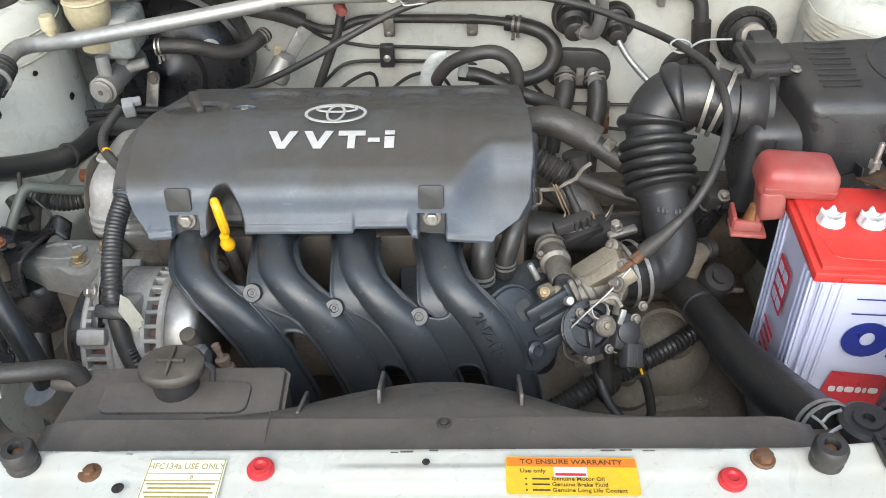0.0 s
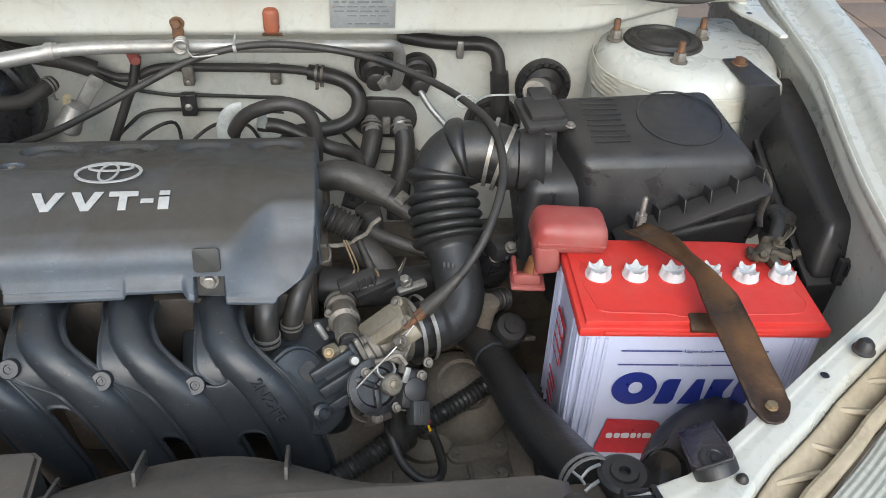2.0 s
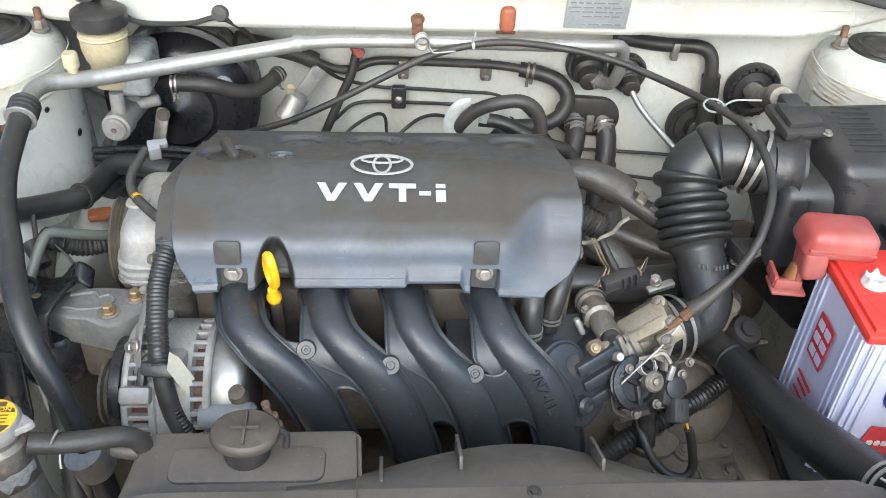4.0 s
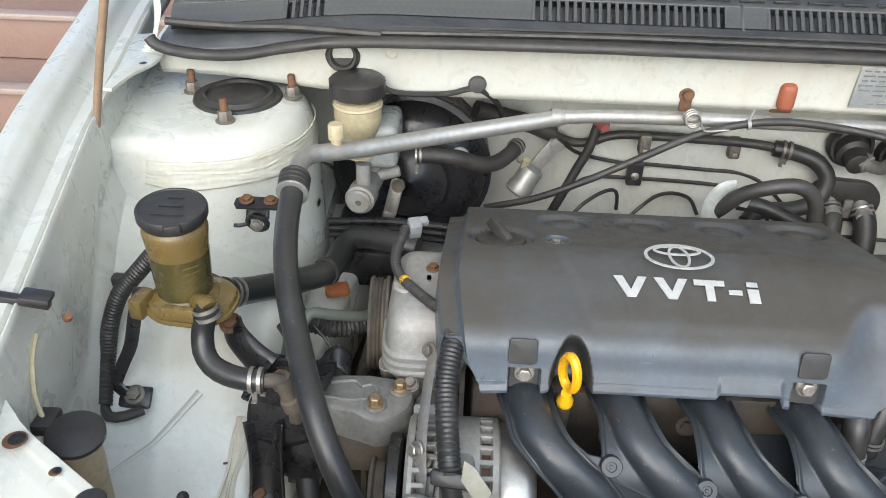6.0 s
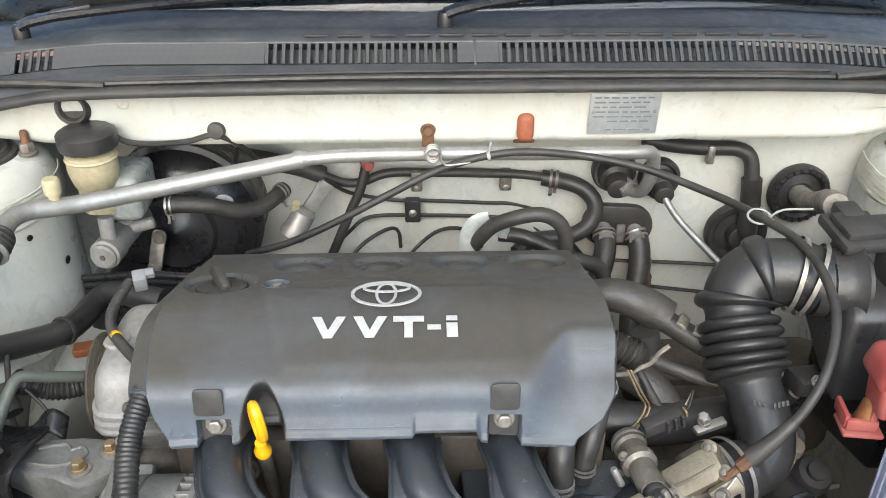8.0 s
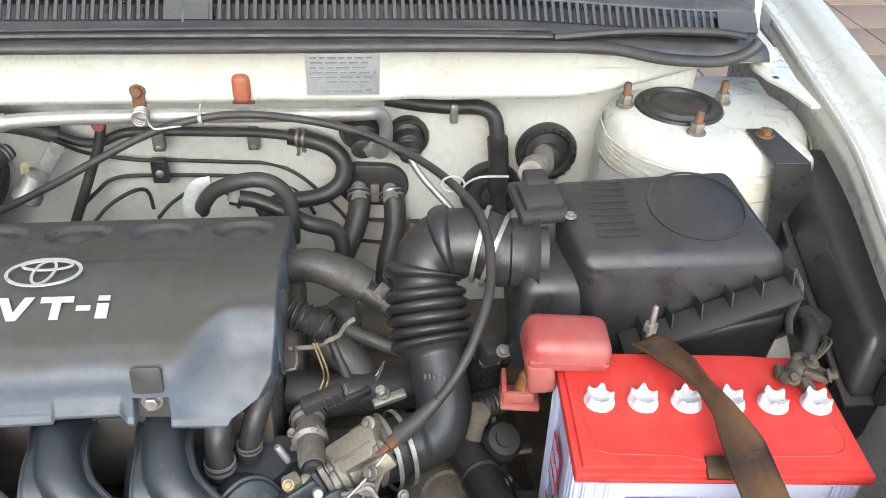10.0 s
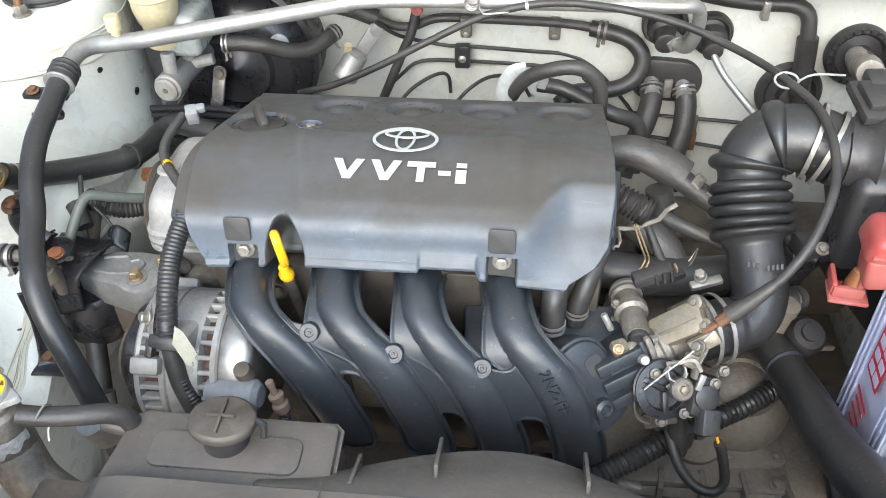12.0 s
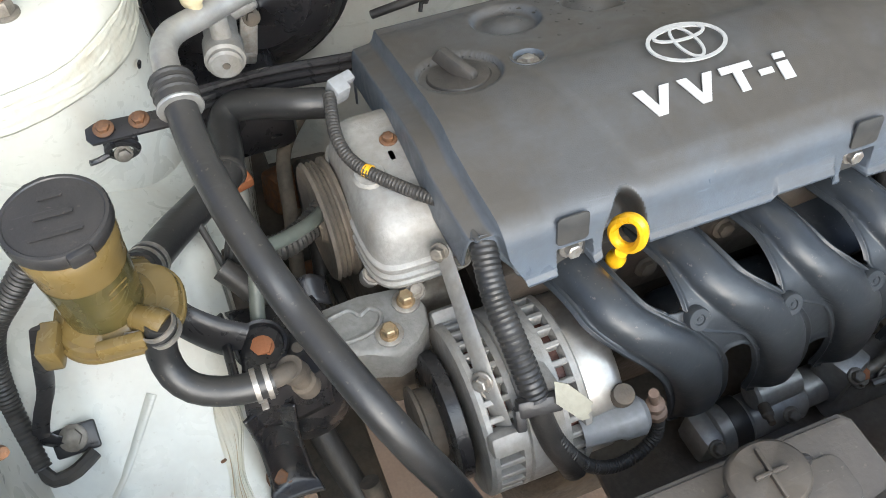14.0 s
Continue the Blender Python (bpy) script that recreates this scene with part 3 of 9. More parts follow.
# sealer strip, plug and stains on the offside apron
def apron_z(x, y):
    gx, a = lerp_table(GUT_X, y), lerp_table(ARCH, y)
    return a + 0.018 * max(0.0, (-0.535 - x) / (-0.535 - gx - 0.070))


def strip(u, v):
    y = 0.50 + 0.240 * u
    w = 0.034 - 0.016 * u
    x = -0.556 + w * (v - 0.5) + 0.006 * noise.noise(V(u * 7, v * 1.2, 2.0)) + 0.026 * (u - 0.5)
    brush = 0.0011 * noise.noise(V(u * 6, v * 16, 0.7)) + 0.0006 * noise.noise(V(u * 12, v * 40, 3.7))
    return V(x, y, apron_z(x, y) + 0.0034 * math.sin(math.pi * v) ** 0.5 + 0.0008 + brush)


part("seam_sealer", sheet(strip, 90, 36), SEALER, car, "brushed cream seam sealer", solid=0.001)
random.seed(33)
for k in range(13):
    u, v, n = random.uniform(0.02, 0.72), random.uniform(0.06, 0.94), random.uniform(0.12, 0.30)
    pts = [strip(min(u + n * i / 8, 1), v + 0.03 * noise.noise(V(i * 0.35, k * 3.1, 0.5))) + V(0, 0, 0.0002) for i in range(9)]
    part("sealer_crack", sweep(pts, lambda q, d: 0.00055 * math.sin(math.pi * min(max(q, 0.04), 0.96)), 5, 0.006), STAIN, car)


def bead_line(k):
    x, y = -0.592 - 0.074 * k, 0.754 - 0.096 * k
    gx, a = lerp_table(GUT_X, y), lerp_table(ARCH, y)
    return V(x, y, 0.0025 + (apron_z(x, y) if x > gx + 0.070 else a + 0.018 + 0.64 * (gx + 0.070 - x)))


part("pressed_bead", sweep([bead_line(k / 8) for k in range(9)], lambda q, d: 0.0050 - 0.0030 * q, 12, 0.006, flat=0.5, up=(0, 0, 1)), PAINT, car)
part("plug", lathe([(0.0065, 0), (0.0062, 0.0018), (0.0048, 0.0026), (0.003, 0.0016), (0, 0.0016)], (-0.592, 0.668, apron_z(-0.592, 0.668) + 0.001), (0.1, -0.5, 0.85), 20, cap=False), RUBBER, car, "black rubber plug")
part("rust_patch", lathe([(0.0075, 0), (0.006, 0.0005), (0, 0.0006)], (-0.572, 0.658, apron_z(-0.572, 0.658) + 0.0030), (0.1, -0.45, 0.88), 24, flute=3, depth=0.10, cap=False), STAIN, car)
for x, y, r in ((-0.560, 0.640, 0.0018), (-0.566, 0.612, 0.0014), (-0.556, 0.70, 0.002), (-0.552, 0.575, 0.0014)):
    part("rust_patch", lathe([(r, 0), (r * 0.8, 0.0005), (0, 0.0006)], (x, y, apron_z(x, y) + 0.0045), (0.1, -0.3, 0.9), 9, flute=2, depth=0.4, cap=False), RUST, car)
part("pale_patch", prism(rounded(0.030, 0.034, 0.006), basis((-0.522, 0.556, 0.6225), (1, 0.1, 0), (0, 1, 0)), 0.0008), CREAMPL, car, "yellowed sealing patch", smooth=0)
for y in (0.547, 0.566):
    part("hole", lathe([(0.0055, 0.0012), (0, 0.0012)], (-0.517, y, 0.6225), n=14, cap=False), BLACKSTEEL, car)

for x, y, z, r in ((-0.5264, 0.9807, 0.8474, 0.004), (-0.5109, 1.0240, 0.7924, 0.0055)):
    part("hole", lathe([(r, 0.0015), (0, 0.0016)], (x, y, z), (x + 0.64, y - 1.046, 0), 14, cap=False), BLACKSTEEL, car)

# firewall, cowl front panel and shelf
FW = [(-0.60, 1.23), (-0.45, 1.225), (-0.1, 1.205), (0.2, 1.165), (0.35, 1.14), (0.50, 1.11), (0.60, 1.10)]


def firewall(u, v):
    x = -0.60 + 1.2 * u
    z = 0.30 + 0.66 * v
    y = lerp_table(FW, x)
    for k, (cx, w) in enumerate(((-0.17, 0.02), (0.06, 0.02), (0.28, 0.03))):
        y -= 0.006 * math.exp(-((x - cx) / w) ** 2) * sstep(0.55, 0.62, z)
    y += 0.0025 * noise.noise(V(x * 9, z * 9, 0.5))
    return V(x, y, z)


part("firewall", sheet(firewall, 90, 40), PAINT, car, "cream bulkhead behind the engine", solid=0.002, offset=1)


def cowl_front(u, v):
    x = -0.70 + 1.38 * u
    e = sstep(0.38, 0.66, x)
    lo = 0.921 + 0.036 * sstep(0.42, 0.66, x) + 0.016 * sstep(-0.45, -0.66, x)
    hi = 0.997 - 0.018 * e - 0.018 * sstep(-0.40, -0.68, x)
    prof = [(0, (1.20, lo + 0.012)), (0.2, (1.085, lo + 0.004)), (0.27, (1.073, lo + 0.002)), (0.33, (1.068, lo + 0.008)), (0.5, (1.066, lo + (hi - lo) * 0.42)),
            (0.72, (1.062, lo + (hi - lo) * 0.82)), (0.8, (1.060, hi - 0.004)), (0.86, (1.064, hi)), (1, (1.13, hi + 0.008))]
    y, z = lerp_table(prof, v)
    y += 0.0035 * math.exp(-((x - 0.08) / 0.010) ** 2) + 0.004 * math.exp(-((x - 0.245) / 0.02) ** 2) + 0.02 * sstep(0.40, 0.66, x) * (v < 0.6)
    return V(x, y, z)


part("cowl_panel", sheet(cowl_front, 120, 40), PAINT, car, "cream cowl panel", solid=0.002)
for x, z in ((-0.42, 0.978), (0.085, 0.990), (0.27, 0.990)):
    part("plug", lathe([(0.0085, 0), (0.0085, 0.002), (0.006, 0.004)], (x, 1.064, z), (0, -1, 0.1), 16), STAMP, car)
part("boss", lathe([(0.021, -0.004), (0.021, 0.005), (0.017, 0.011), (0.014, 0.011), (0.012, 0.004), (0.0, 0.004)], (-0.478, 1.066, 0.972), (0, -1, 0.1), 24), RUBBER, car, "black rubber bulkhead plug")
idp = part("identity_plate", box((0.1625, 1.0605, 0.960), (0.083, 0.0016, 0.052), 0.0006, Euler((radians(5), 0, 0)).to_matrix().to_4x4()), PLATE, car, "grey engraved metal identity plate")
random.seed(4)
for r, z in enumerate((0.981, 0.975, 0.969, 0.963, 0.957, 0.951, 0.940)):
    bm = B()
    x = 0.126
    while x < 0.190:
        w = min(random.uniform(0.005, 0.016), 0.196 - x)
        if r > 4 and x < 0.143:
            x = 0.143
        add_box(bm, (x + w / 2, 1.0594 + (0.96 - z) * 0.087, z), (w, 0.0008, 0.0018), 0)
        x += w + 0.003
    part("print_bar", bm, PLATEDARK, idp, smooth=0)
for x in (0.126, 0.199):
    part("rivet", lathe([(0.0022, 0), (0.0018, 0.001)], (x, 1.059, 0.963), (0, -1, 0.09), 10), STEEL, idp)
# stamped number on the cowl, as plain bars
for k in range(13):
    part("stamped_mark", box((-0.222 + 0.0085 * k, 1.0605, 0.984), (0.005, 0.002, 0.008), 0.0003), STAMP, car)

# radiator support: one pressed panel with its two diagonal arms
SUP = [(0.0, (0.402, 0.29, 0.817)), (0.29, (0.402, 0.29, 0.817)), (0.345, (0.404, 0.305, 0.820)), (0.40, (0.412, 0.345, 0.831)), (0.46, (0.447, 0.412, 0.841)),
       (0.53, (0.493, 0.470, 0.852)), (0.62, (0.549, 0.530, 0.868)), (0.70, (0.625, 0.600, 0.895))]


def support(u, v):
    s = -0.72 + 1.40 * u
    a = abs(s - MID)
    yi, yo, z = lerp_table(SUP, a)
    prof = [(0, (1.0, -0.030)), (0.06, (1.0, -0.008)), (0.10, (0.985, -0.002)), (0.14, (0.96, 0.0)), (0.30, (0.78, 0.0)), (0.36, (0.72, -0.001)), (0.5, (0.5, -0.001)), (0.8, (0.15, -0.003)), (0.9, (0.03, -0.008)), (1, (0.0, -0.05))]
    k, dz = lerp_table(prof, v)
    dz += 0.0030 * math.exp(-((a - 0.245) / 0.03) ** 2) * (1 if 0.3 < k < 0.95 else 0)
    dz += 0.0022 * (sstep(0.075, 0.070, abs(s - 0.005)) * (0.66 < k < 0.82))
    # the arms lean outwards across their width
    ox = (0.020 if s > MID else 0.055) * sstep(0.40, 0.52, a) * (1 - k)
    return V(s + (ox if s > MID else -ox), yo + (yi - yo) * k, z + dz)


sup = part("radiator_support", sheet(support, 130, 44), PAINT, car, "cream radiator support panel with chipped edges", solid=0.002)
ZS = 0.8182
for x in (-0.139, 0.212):
    part("red_plug", lathe([(0.0100, 0), (0.0100, 0.0025), (0.0085, 0.003), (0.0080, 0.0055), (0.0045, 0.006), (0.0028, 0.0045), (0, 0.0045)], (x + (0.0125 if x < 0 else 0), 0.379 if x < 0 else 0.368, ZS), n=24, cap=False), PLUGRED, sup, "red plastic plug")
for x, y, r in ((-0.006, 0.384, 0.0030), (-0.226, 0.362, 0.0045)):
    part("hole", lathe([(r, 0.0026), (0, 0.0027)], (x, y, ZS), n=16, cap=False), BLACKSTEEL, sup)
bolt(sup, (-0.252, 0.377, ZS), r=0.0045, h=0.005, material=RUST, washer=1.9)
bolt(sup, (0.238, 0.385, ZS + 0.002), r=0.0066, h=0.008, material=RUST, washer=1.35, label="rusty hexagon bolt")
# chipped paint along the back edge
random.seed(3)
for x0, x1 in ((-0.255, -0.225), (0.128, 0.172), (-0.03, 0.01), (0.20, 0.222)):
    x = x0
    while x < x1:
        w = random.uniform(0.003, 0.012)
        d = random.uniform(0.0004, 0.0012)
        part("paint_chip", box((x, 0.3985 - random.uniform(0, 0.004), ZS - 0.0005), (w, d, 0.0006), 0), GRIME, sup, smooth=0)
        x += w * random.uniform(1.1, 2.2)
# warning label
LW = basis((0.099, 0.3720, ZS + 0.0012), (1, -0.02, 0), (0, 1, 0))
lab = part("warranty_label", prism(rounded(0.0945, 0.0325, 0.003), LW, 0.0005), LABELYEL, sup, "yellow and orange printed service label", smooth=0)
part("orange_band", prism([(-0.0465, 0.0075), (0.0465, 0.0075), (0.0465, 0.0152), (-0.0465, 0.0152)], LW @ Matrix.Translation((0, 0, 0.0005)), 0.0003), LABELORG, lab, smooth=0)
writing("lettering", "TO ENSURE WARRANTY", 0.0058, LW @ Matrix.Translation((0, 0.0113, 0.001)), PRINTDARK, lab, 0.0001, 1.15, bold=0.0001)
writing("lettering", "Use only", 0.0048, LW @ Matrix.Translation((-0.028, 0.0035, 0.0007)), PRINTDARK, lab, 0.0001, 1.1, bold=0.00006)
part("logo_box", prism(rounded(0.024, 0.0085, 0.0005, 1), LW @ Matrix.Translation((-0.001, 0.0030, 0.0005)), 0.0003), PRINTWHITE, lab, smooth=0)
part("logo_bar", prism(rounded(0.022, 0.0022, 0.0003, 1), LW @ Matrix.Translation((-0.001, 0.0005, 0.0008)), 0.0002), PRINTRED, lab, smooth=0)
for k, w in enumerate(("Genuine Motor Oil", "Genuine Brake Fluid", "Genuine Long Life Coolant")):
    y = -0.0032 - 0.0048 * k
    part("print_bar", prism(rounded(0.0015, 0.0015, 0.0003, 1), LW @ Matrix.Translation((-0.033, y, 0.0005)), 0.0002), PRINTDARK, lab, smooth=0)
    part("print_bar", prism(rounded(0.0125, 0.0014, 0.0003, 1), LW @ Matrix.Translation((-0.0225, y, 0.0005)), 0.0002), PRINTDARK, lab, smooth=0)
    writing("lettering", w, 0.0046, LW @ Matrix.Translation((-0.015, y, 0.0007)), PRINTDARK, lab, 0.0001, 1.05, "LEFT", 0.00005)
# refrigerant label
LR = basis((-0.1815, 0.3700, ZS + 0.0012), (1, -0.01, 0), (0.0, 1, 0))
lab2 = part("refrigerant_label", prism(rounded(0.057, 0.036, 0.002), LR, 0.0004), LABELCREAM, sup, "cream and olive refrigerant label", smooth=0)
bm = B()
for x, y, w, h in ((0, 0.0172, 0.055, 0.0006), (0, -0.0172, 0.055, 0.0006), (-0.0275, 0, 0.0006, 0.035), (0.0275, 0, 0.0006, 0.035), (0, 0.0052, 0.055, 0.0005), (0, -0.0012, 0.055, 0.0005)):
    add_prism(bm, rounded(w, h, 0.0001, 1), LR @ Matrix.Translation((x, y, 0.0004)), 0.0002)
for k in range(4):
    add_prism(bm, rounded(0.050 - 0.004 * (k % 2), 0.0014, 0.0002, 1), LR @ Matrix.Translation((-0.0005, -0.0040 - 0.0037 * k, 0.0004)), 0.0002)
part("print_block", bm, PRINTOLIVE, lab2, smooth=0)
writing("lettering", "HFC134a USE ONLY", 0.0075, LR @ Matrix.Translation((0, 0.0112, 0.0005)), PRINTOLIVE, lab2, 0.0001, 0.86)
writing("lettering", "8", 0.0052, LR @ Matrix.Translation((0.006, 0.0020, 0.0005)), PRINTOLIVE, lab2, 0.0001)
# holes and plugs on the arms
for s in (-1, 1):
    for a, y, z, r, m in (((0.4340, 0.3960, 0.8360, 0.0048, RUBBER), (0.5400, 0.4810, 0.8535, 0.0040, BLACKSTEEL), (0.5830, 0.5000, 0.8615, 0.0098, RUBBER)) if s > 0 else ((0.530, 0.475, 0.8515, 0.006, RUST), (0.553, 0.494, 0.8555, 0.0115, RUBBER), (0.585, 0.514, 0.861, 0.0045, RUST), (0.622, 0.535, 0.868, 0.009, RUST))):
        x = MID + s * a
        pr = [(r, 0.0005), (r, 0.0022), (r * 0.86, 0.0032), (r * 0.74, (0.9 if s > 0 else 0.3) * r), (r * 0.42, (1.25 if s > 0 else 0.34) * r), (0, (1.3 if s > 0 else 0.3) * r)] if m is RUBBER else [(r, 0.0012), (r * 0.72, 0.0014), (0, 0.0008)]
        if m is RUST:
            part("hole", lathe([(r * 0.70, 0.0015), (0, 0.0016)], (x + 0.001, y + 0.001, z), n=16, cap=False), BLACKSTEEL, sup)
        part("plug", lathe(pr, (x, y, z), n=18, cap=False), m, sup, "black rubber plug" if m is RUBBER else "")
# front wheels under the wings
for s in (-1, 1):
    wx = MID + s * 0.70
    wh = part("wheel", lathe([(0.19, -0.08), (0.19, 0.08)], (wx, 1.045, 0.28), (1, 0, 0), 32), BLACKSTEEL, car)
    part("tyre", lathe([(0.19, -0.085), (0.26, -0.088), (0.285, -0.07), (0.29, 0.0), (0.285, 0.07), (0.26, 0.088), (0.19, 0.085)], (wx, 1.045, 0.28), (1, 0, 0), 40, cap=False), RUBBER, wh)
# rubber bonnet buffers
for s, x in ((-1, -0.303), (1, 0.283)):
    bf = thing("bonnet_buffer", (x, 0.384, 0.822), "black rubber bonnet stop with a rusty core", "buffer", "bonnet stops")
    part("rubber", lathe([(0.0118, 0), (0.0122, 0.003), (0.0112, 0.006), (0.0124, 0.009), (0.0124, 0.017), (0.0106, 0.0195), (0.0060, 0.0195), (0.0045, 0.014), (0, 0.014)], (x, 0.384, 0.819), n=28, cap=False), RUBBER, bf)
    part("core", lathe([(0.0042, 0), (0.0042, 0.002), (0.002, 0.003)], (x, 0.384, 0.832), n=14), RUST, bf)


# headlamps
for s in (-1, 1):
    hl = thing("headlamp", (MID + s * 0.60, 0.40, 0.78), "aged beige headlamp housing with a cloudy ribbed lens", "headlamp", "headlamps")
    reach = 0.020 if s > 0 else 0.055

    def beside(a, off, drop):
        yi, yo, z = lerp_table(SUP, a)
        return V(MID - a - reach * sstep(0.40, 0.52, a) - 0.7 * off, yo - 0.7 * off, z - drop)

    def shell(u, v):
        return beside(0.36 + 0.36 * u, 0.003 + 0.022 * v, 0.018 + 0.022 * v)
    part("housing", lath(s, sheet(shell, 48, 8)), HOUSING, hl, solid=0.003)
    for k in range(9):
        p, q = beside(0.385 + 0.036 * k, 0.005, 0.024), beside(0.395 + 0.036 * k + 0.008 * (k % 3), 0.024, 0.033)
        part("rib", lath(s, sweep([p, (p + q) / 2, q], 0.0035, 6, 0.008)), HOUSING, hl)

    def bar(u, v):
        prof = [(0, (0.024, 0.050)), (0.15, (0.025, 0.022)), (0.3, (0.028, 0.019)), (0.7, (0.035, 0.021)), (0.85, (0.038, 0.024)), (1, (0.039, 0.050))]
        off, drop = lerp_table(prof, v)
        return beside(0.36 + 0.36 * u, off, drop + 0.001 * math.sin(u * 60))
    part("bar", lath(s, sheet(bar, 60, 12)), HOUSING, hl, solid=0.002)
    # dark strip added to stand for the shaded gap between bar and lens
    part("seal", lath(s, sweep([beside(0.36 + 0.06 * k, 0.0415, 0.030) for k in range(7)], 0.0028, 6, 0.01)), GRIME, hl)

    def lens(u, v):
        return beside(0.36 + 0.36 * u, 0.043 + 0.16 * v, 0.027 + 0.10 * v * v + 0.0007 * math.sin(v * 170))
    part("lens", lath(s, sheet(lens, 40, 220)), LENS, hl, solid=0.003)

# ---- cowl grille, seal, wipers, windscreen ----
gr = thing("cowl_grille", (MID, 1.10, 1.0), "black plastic cowl grille with a weather seal along its front", "cowl grille")


def dip(x):
    return 0.026 * sstep(0.30, 0.66, x) * 0.7 + 0.022 * sstep(-0.42, -0.70, x)


def grille_lower(u, v):
    x = -0.69 + 1.35 * u
    prof = [(0, (1.040, 0.998)), (0.2, (1.048, 1.006)), (0.35, (1.058, 1.010)), (0.5, (1.072, 1.011)), (0.75, (1.083, 1.012)), (1, (1.091, 1.013))]
    y, z = lerp_table(prof, v)
    return V(x, y, z - dip(x))


def grille_upper(u, v):
    x = -0.69 + 1.35 * u
    prof = [(0, (1.112, 1.032)), (0.2, (1.120, 1.036)), (0.45, (1.15, 1.038)), (0.55, (1.165, 1.034)), (1, (1.25, 1.036))]
    y, z = lerp_table(prof, v)
    return V(x, y, z - dip(x))


part("lower_panel", sheet(grille_lower, 80, 16), COWLBLACK, gr, solid=0.003)
part("upper_panel", sheet(grille_upper, 80, 14), COWLBLACK, gr, solid=0.003)
part("channel", sheet(lambda u, v: V(-0.70 + 1.37 * u, 1.075 + 0.16 * v, 0.994 - 0.004 * v - dip(-0.69 + 1.35 * u)), 60, 2), BLACKSTEEL, gr)
part("backing", sheet(lambda u, v: V(-0.69 + 1.35 * u, 1.098 + 0.020 * v, 1.000 + 0.022 * v - dip(-0.69 + 1.35 * u)), 60, 2), BLACKSTEEL, gr)
# slotted band: bars between open slots, plain where there are none
BARS = []
x = -0.690
while x < 0.655:
    slotted = (-0.556 < x < -0.510) or (-0.266 < x < -0.043) or (0.014 < x < 0.612)
    w = 0.0045 if slotted else 0.0098
    BARS.append((x, w))
    x += 0.0098


def bar_mesh(w):
    bm = B()
    add_box(bm, (w / 2, 0.0105, 0.0095), (w, 0.027, 0.003), 0.0005 if w < 0.006 else 0, Euler((radians(42), 0, 0)).to_matrix().to_4x4(), 1)
    bmesh.ops.recalc_face_normals(bm, faces=bm.faces[:])
    me = bpy.data.meshes.new("slat")
    bm.to_mesh(me)
    bm.free()
    me.materials.append(COWLBLACK)
    return me


BAR = {0.0045: bar_mesh(0.0045), 0.0098: bar_mesh(0.0098)}
for x, w in BARS:
    ob = new("slat", BAR[w])
    ob.parent = gr
    ob.matrix_parent_inverse = WORLD[gr.name].inverted()
    ob.location = (x, 1.0905, 1.0128 - dip(x))
part("seam", box((-0.0125, 1.101, 1.0225), (0.003, 0.036, 0.004), 0.0008, Euler((radians(42), 0, 0)).to_matrix().to_4x4()), COWLBLACK, gr)
SEAL = [(-0.700, 1.046, 0.990), (-0.690, 1.043, 0.981), (-0.655, 1.040, 0.975), (-0.596, 1.038, 0.976), (-0.533, 1.036, 0.989), (-0.448, 1.034, 0.999), (-0.20, 1.034, 1.003), (0.0, 1.034, 1.003), (0.25, 1.035, 1.003), (0.394, 1.036, 1.001), (0.464, 1.037, 0.998), (0.533, 1.039, 0.984), (0.602, 1.042, 0.980), (0.635, 1.046, 0.990), (0.645, 1.05, 1.000)]
sl = part("weather_seal", sweep(SEAL, 0.0072, 10, 0.015, flat=0.8), RUBBER, gr, "black rubber bonnet seal")
part("seal_lip", sweep([(-0.44, 1.047, 1.006), (-0.20, 1.048, 1.0105), (0.0, 1.048, 1.011), (0.25, 1.049, 1.010), (0.40, 1.050, 1.007)], 0.0035, 8, 0.02), RUBBER, gr)
part("seal_lip", sweep([(-0.42, 1.060, 1.009), (0.0, 1.061, 1.0135), (0.30, 1.062, 1.0115), (0.40, 1.063, 1.010)], 0.0022, 6, 0.03), OLDRUBBER, gr)
for low, high in (([(-0.690, 1.043, 0.981), (-0.655, 1.040, 0.975), (-0.596, 1.038, 0.976), (-0.533, 1.036, 0.989), (-0.430, 1.034, 0.999)], [(-0.680, 1.052, 1.008), (-0.640, 1.052, 1.006), (-0.590, 1.052, 1.005), (-0.532, 1.050, 1.007), (-0.430, 1.044, 1.005)]),
                  ([(0.400, 1.036, 1.001), (0.464, 1.037, 0.998), (0.533, 1.039, 0.984), (0.602, 1.042, 0.980), (0.635, 1.046, 0.990)], [(0.400, 1.046, 1.008), (0.470, 1.050, 1.012), (0.533, 1.052, 1.013), (0.595, 1.054, 1.010), (0.630, 1.056, 1.004)])):
    part("seal_upper_lip", sweep(high, 0.0048, 8, 0.012), RUBBER, gr)
    lo_c, hi_c = curve_points(low, 0.004), curve_points(high, 0.004)

    def pocket(u, v):
        a, b = lo_c[int(u * (len(lo_c) - 1))], hi_c[int(u * (len(hi_c) - 1))]
        return a.lerp(b, v) + V(0, 0.030 * math.sin(math.pi * v), -0.006 * math.sin(math.pi * v))
    part("seal_pocket", sheet(pocket, 30, 8), BLACK, gr)
random.seed(11)
for k in range(26):
    x = -0.40 + 0.04 * k
    if not -0.24 < x < 0.42:
        continue
    part("clip_mark", box((x, 1.119, 1.0385 - dip(x)), (0.030, 0.0035, 0.003), 0.0006), OLDRUBBER, gr)

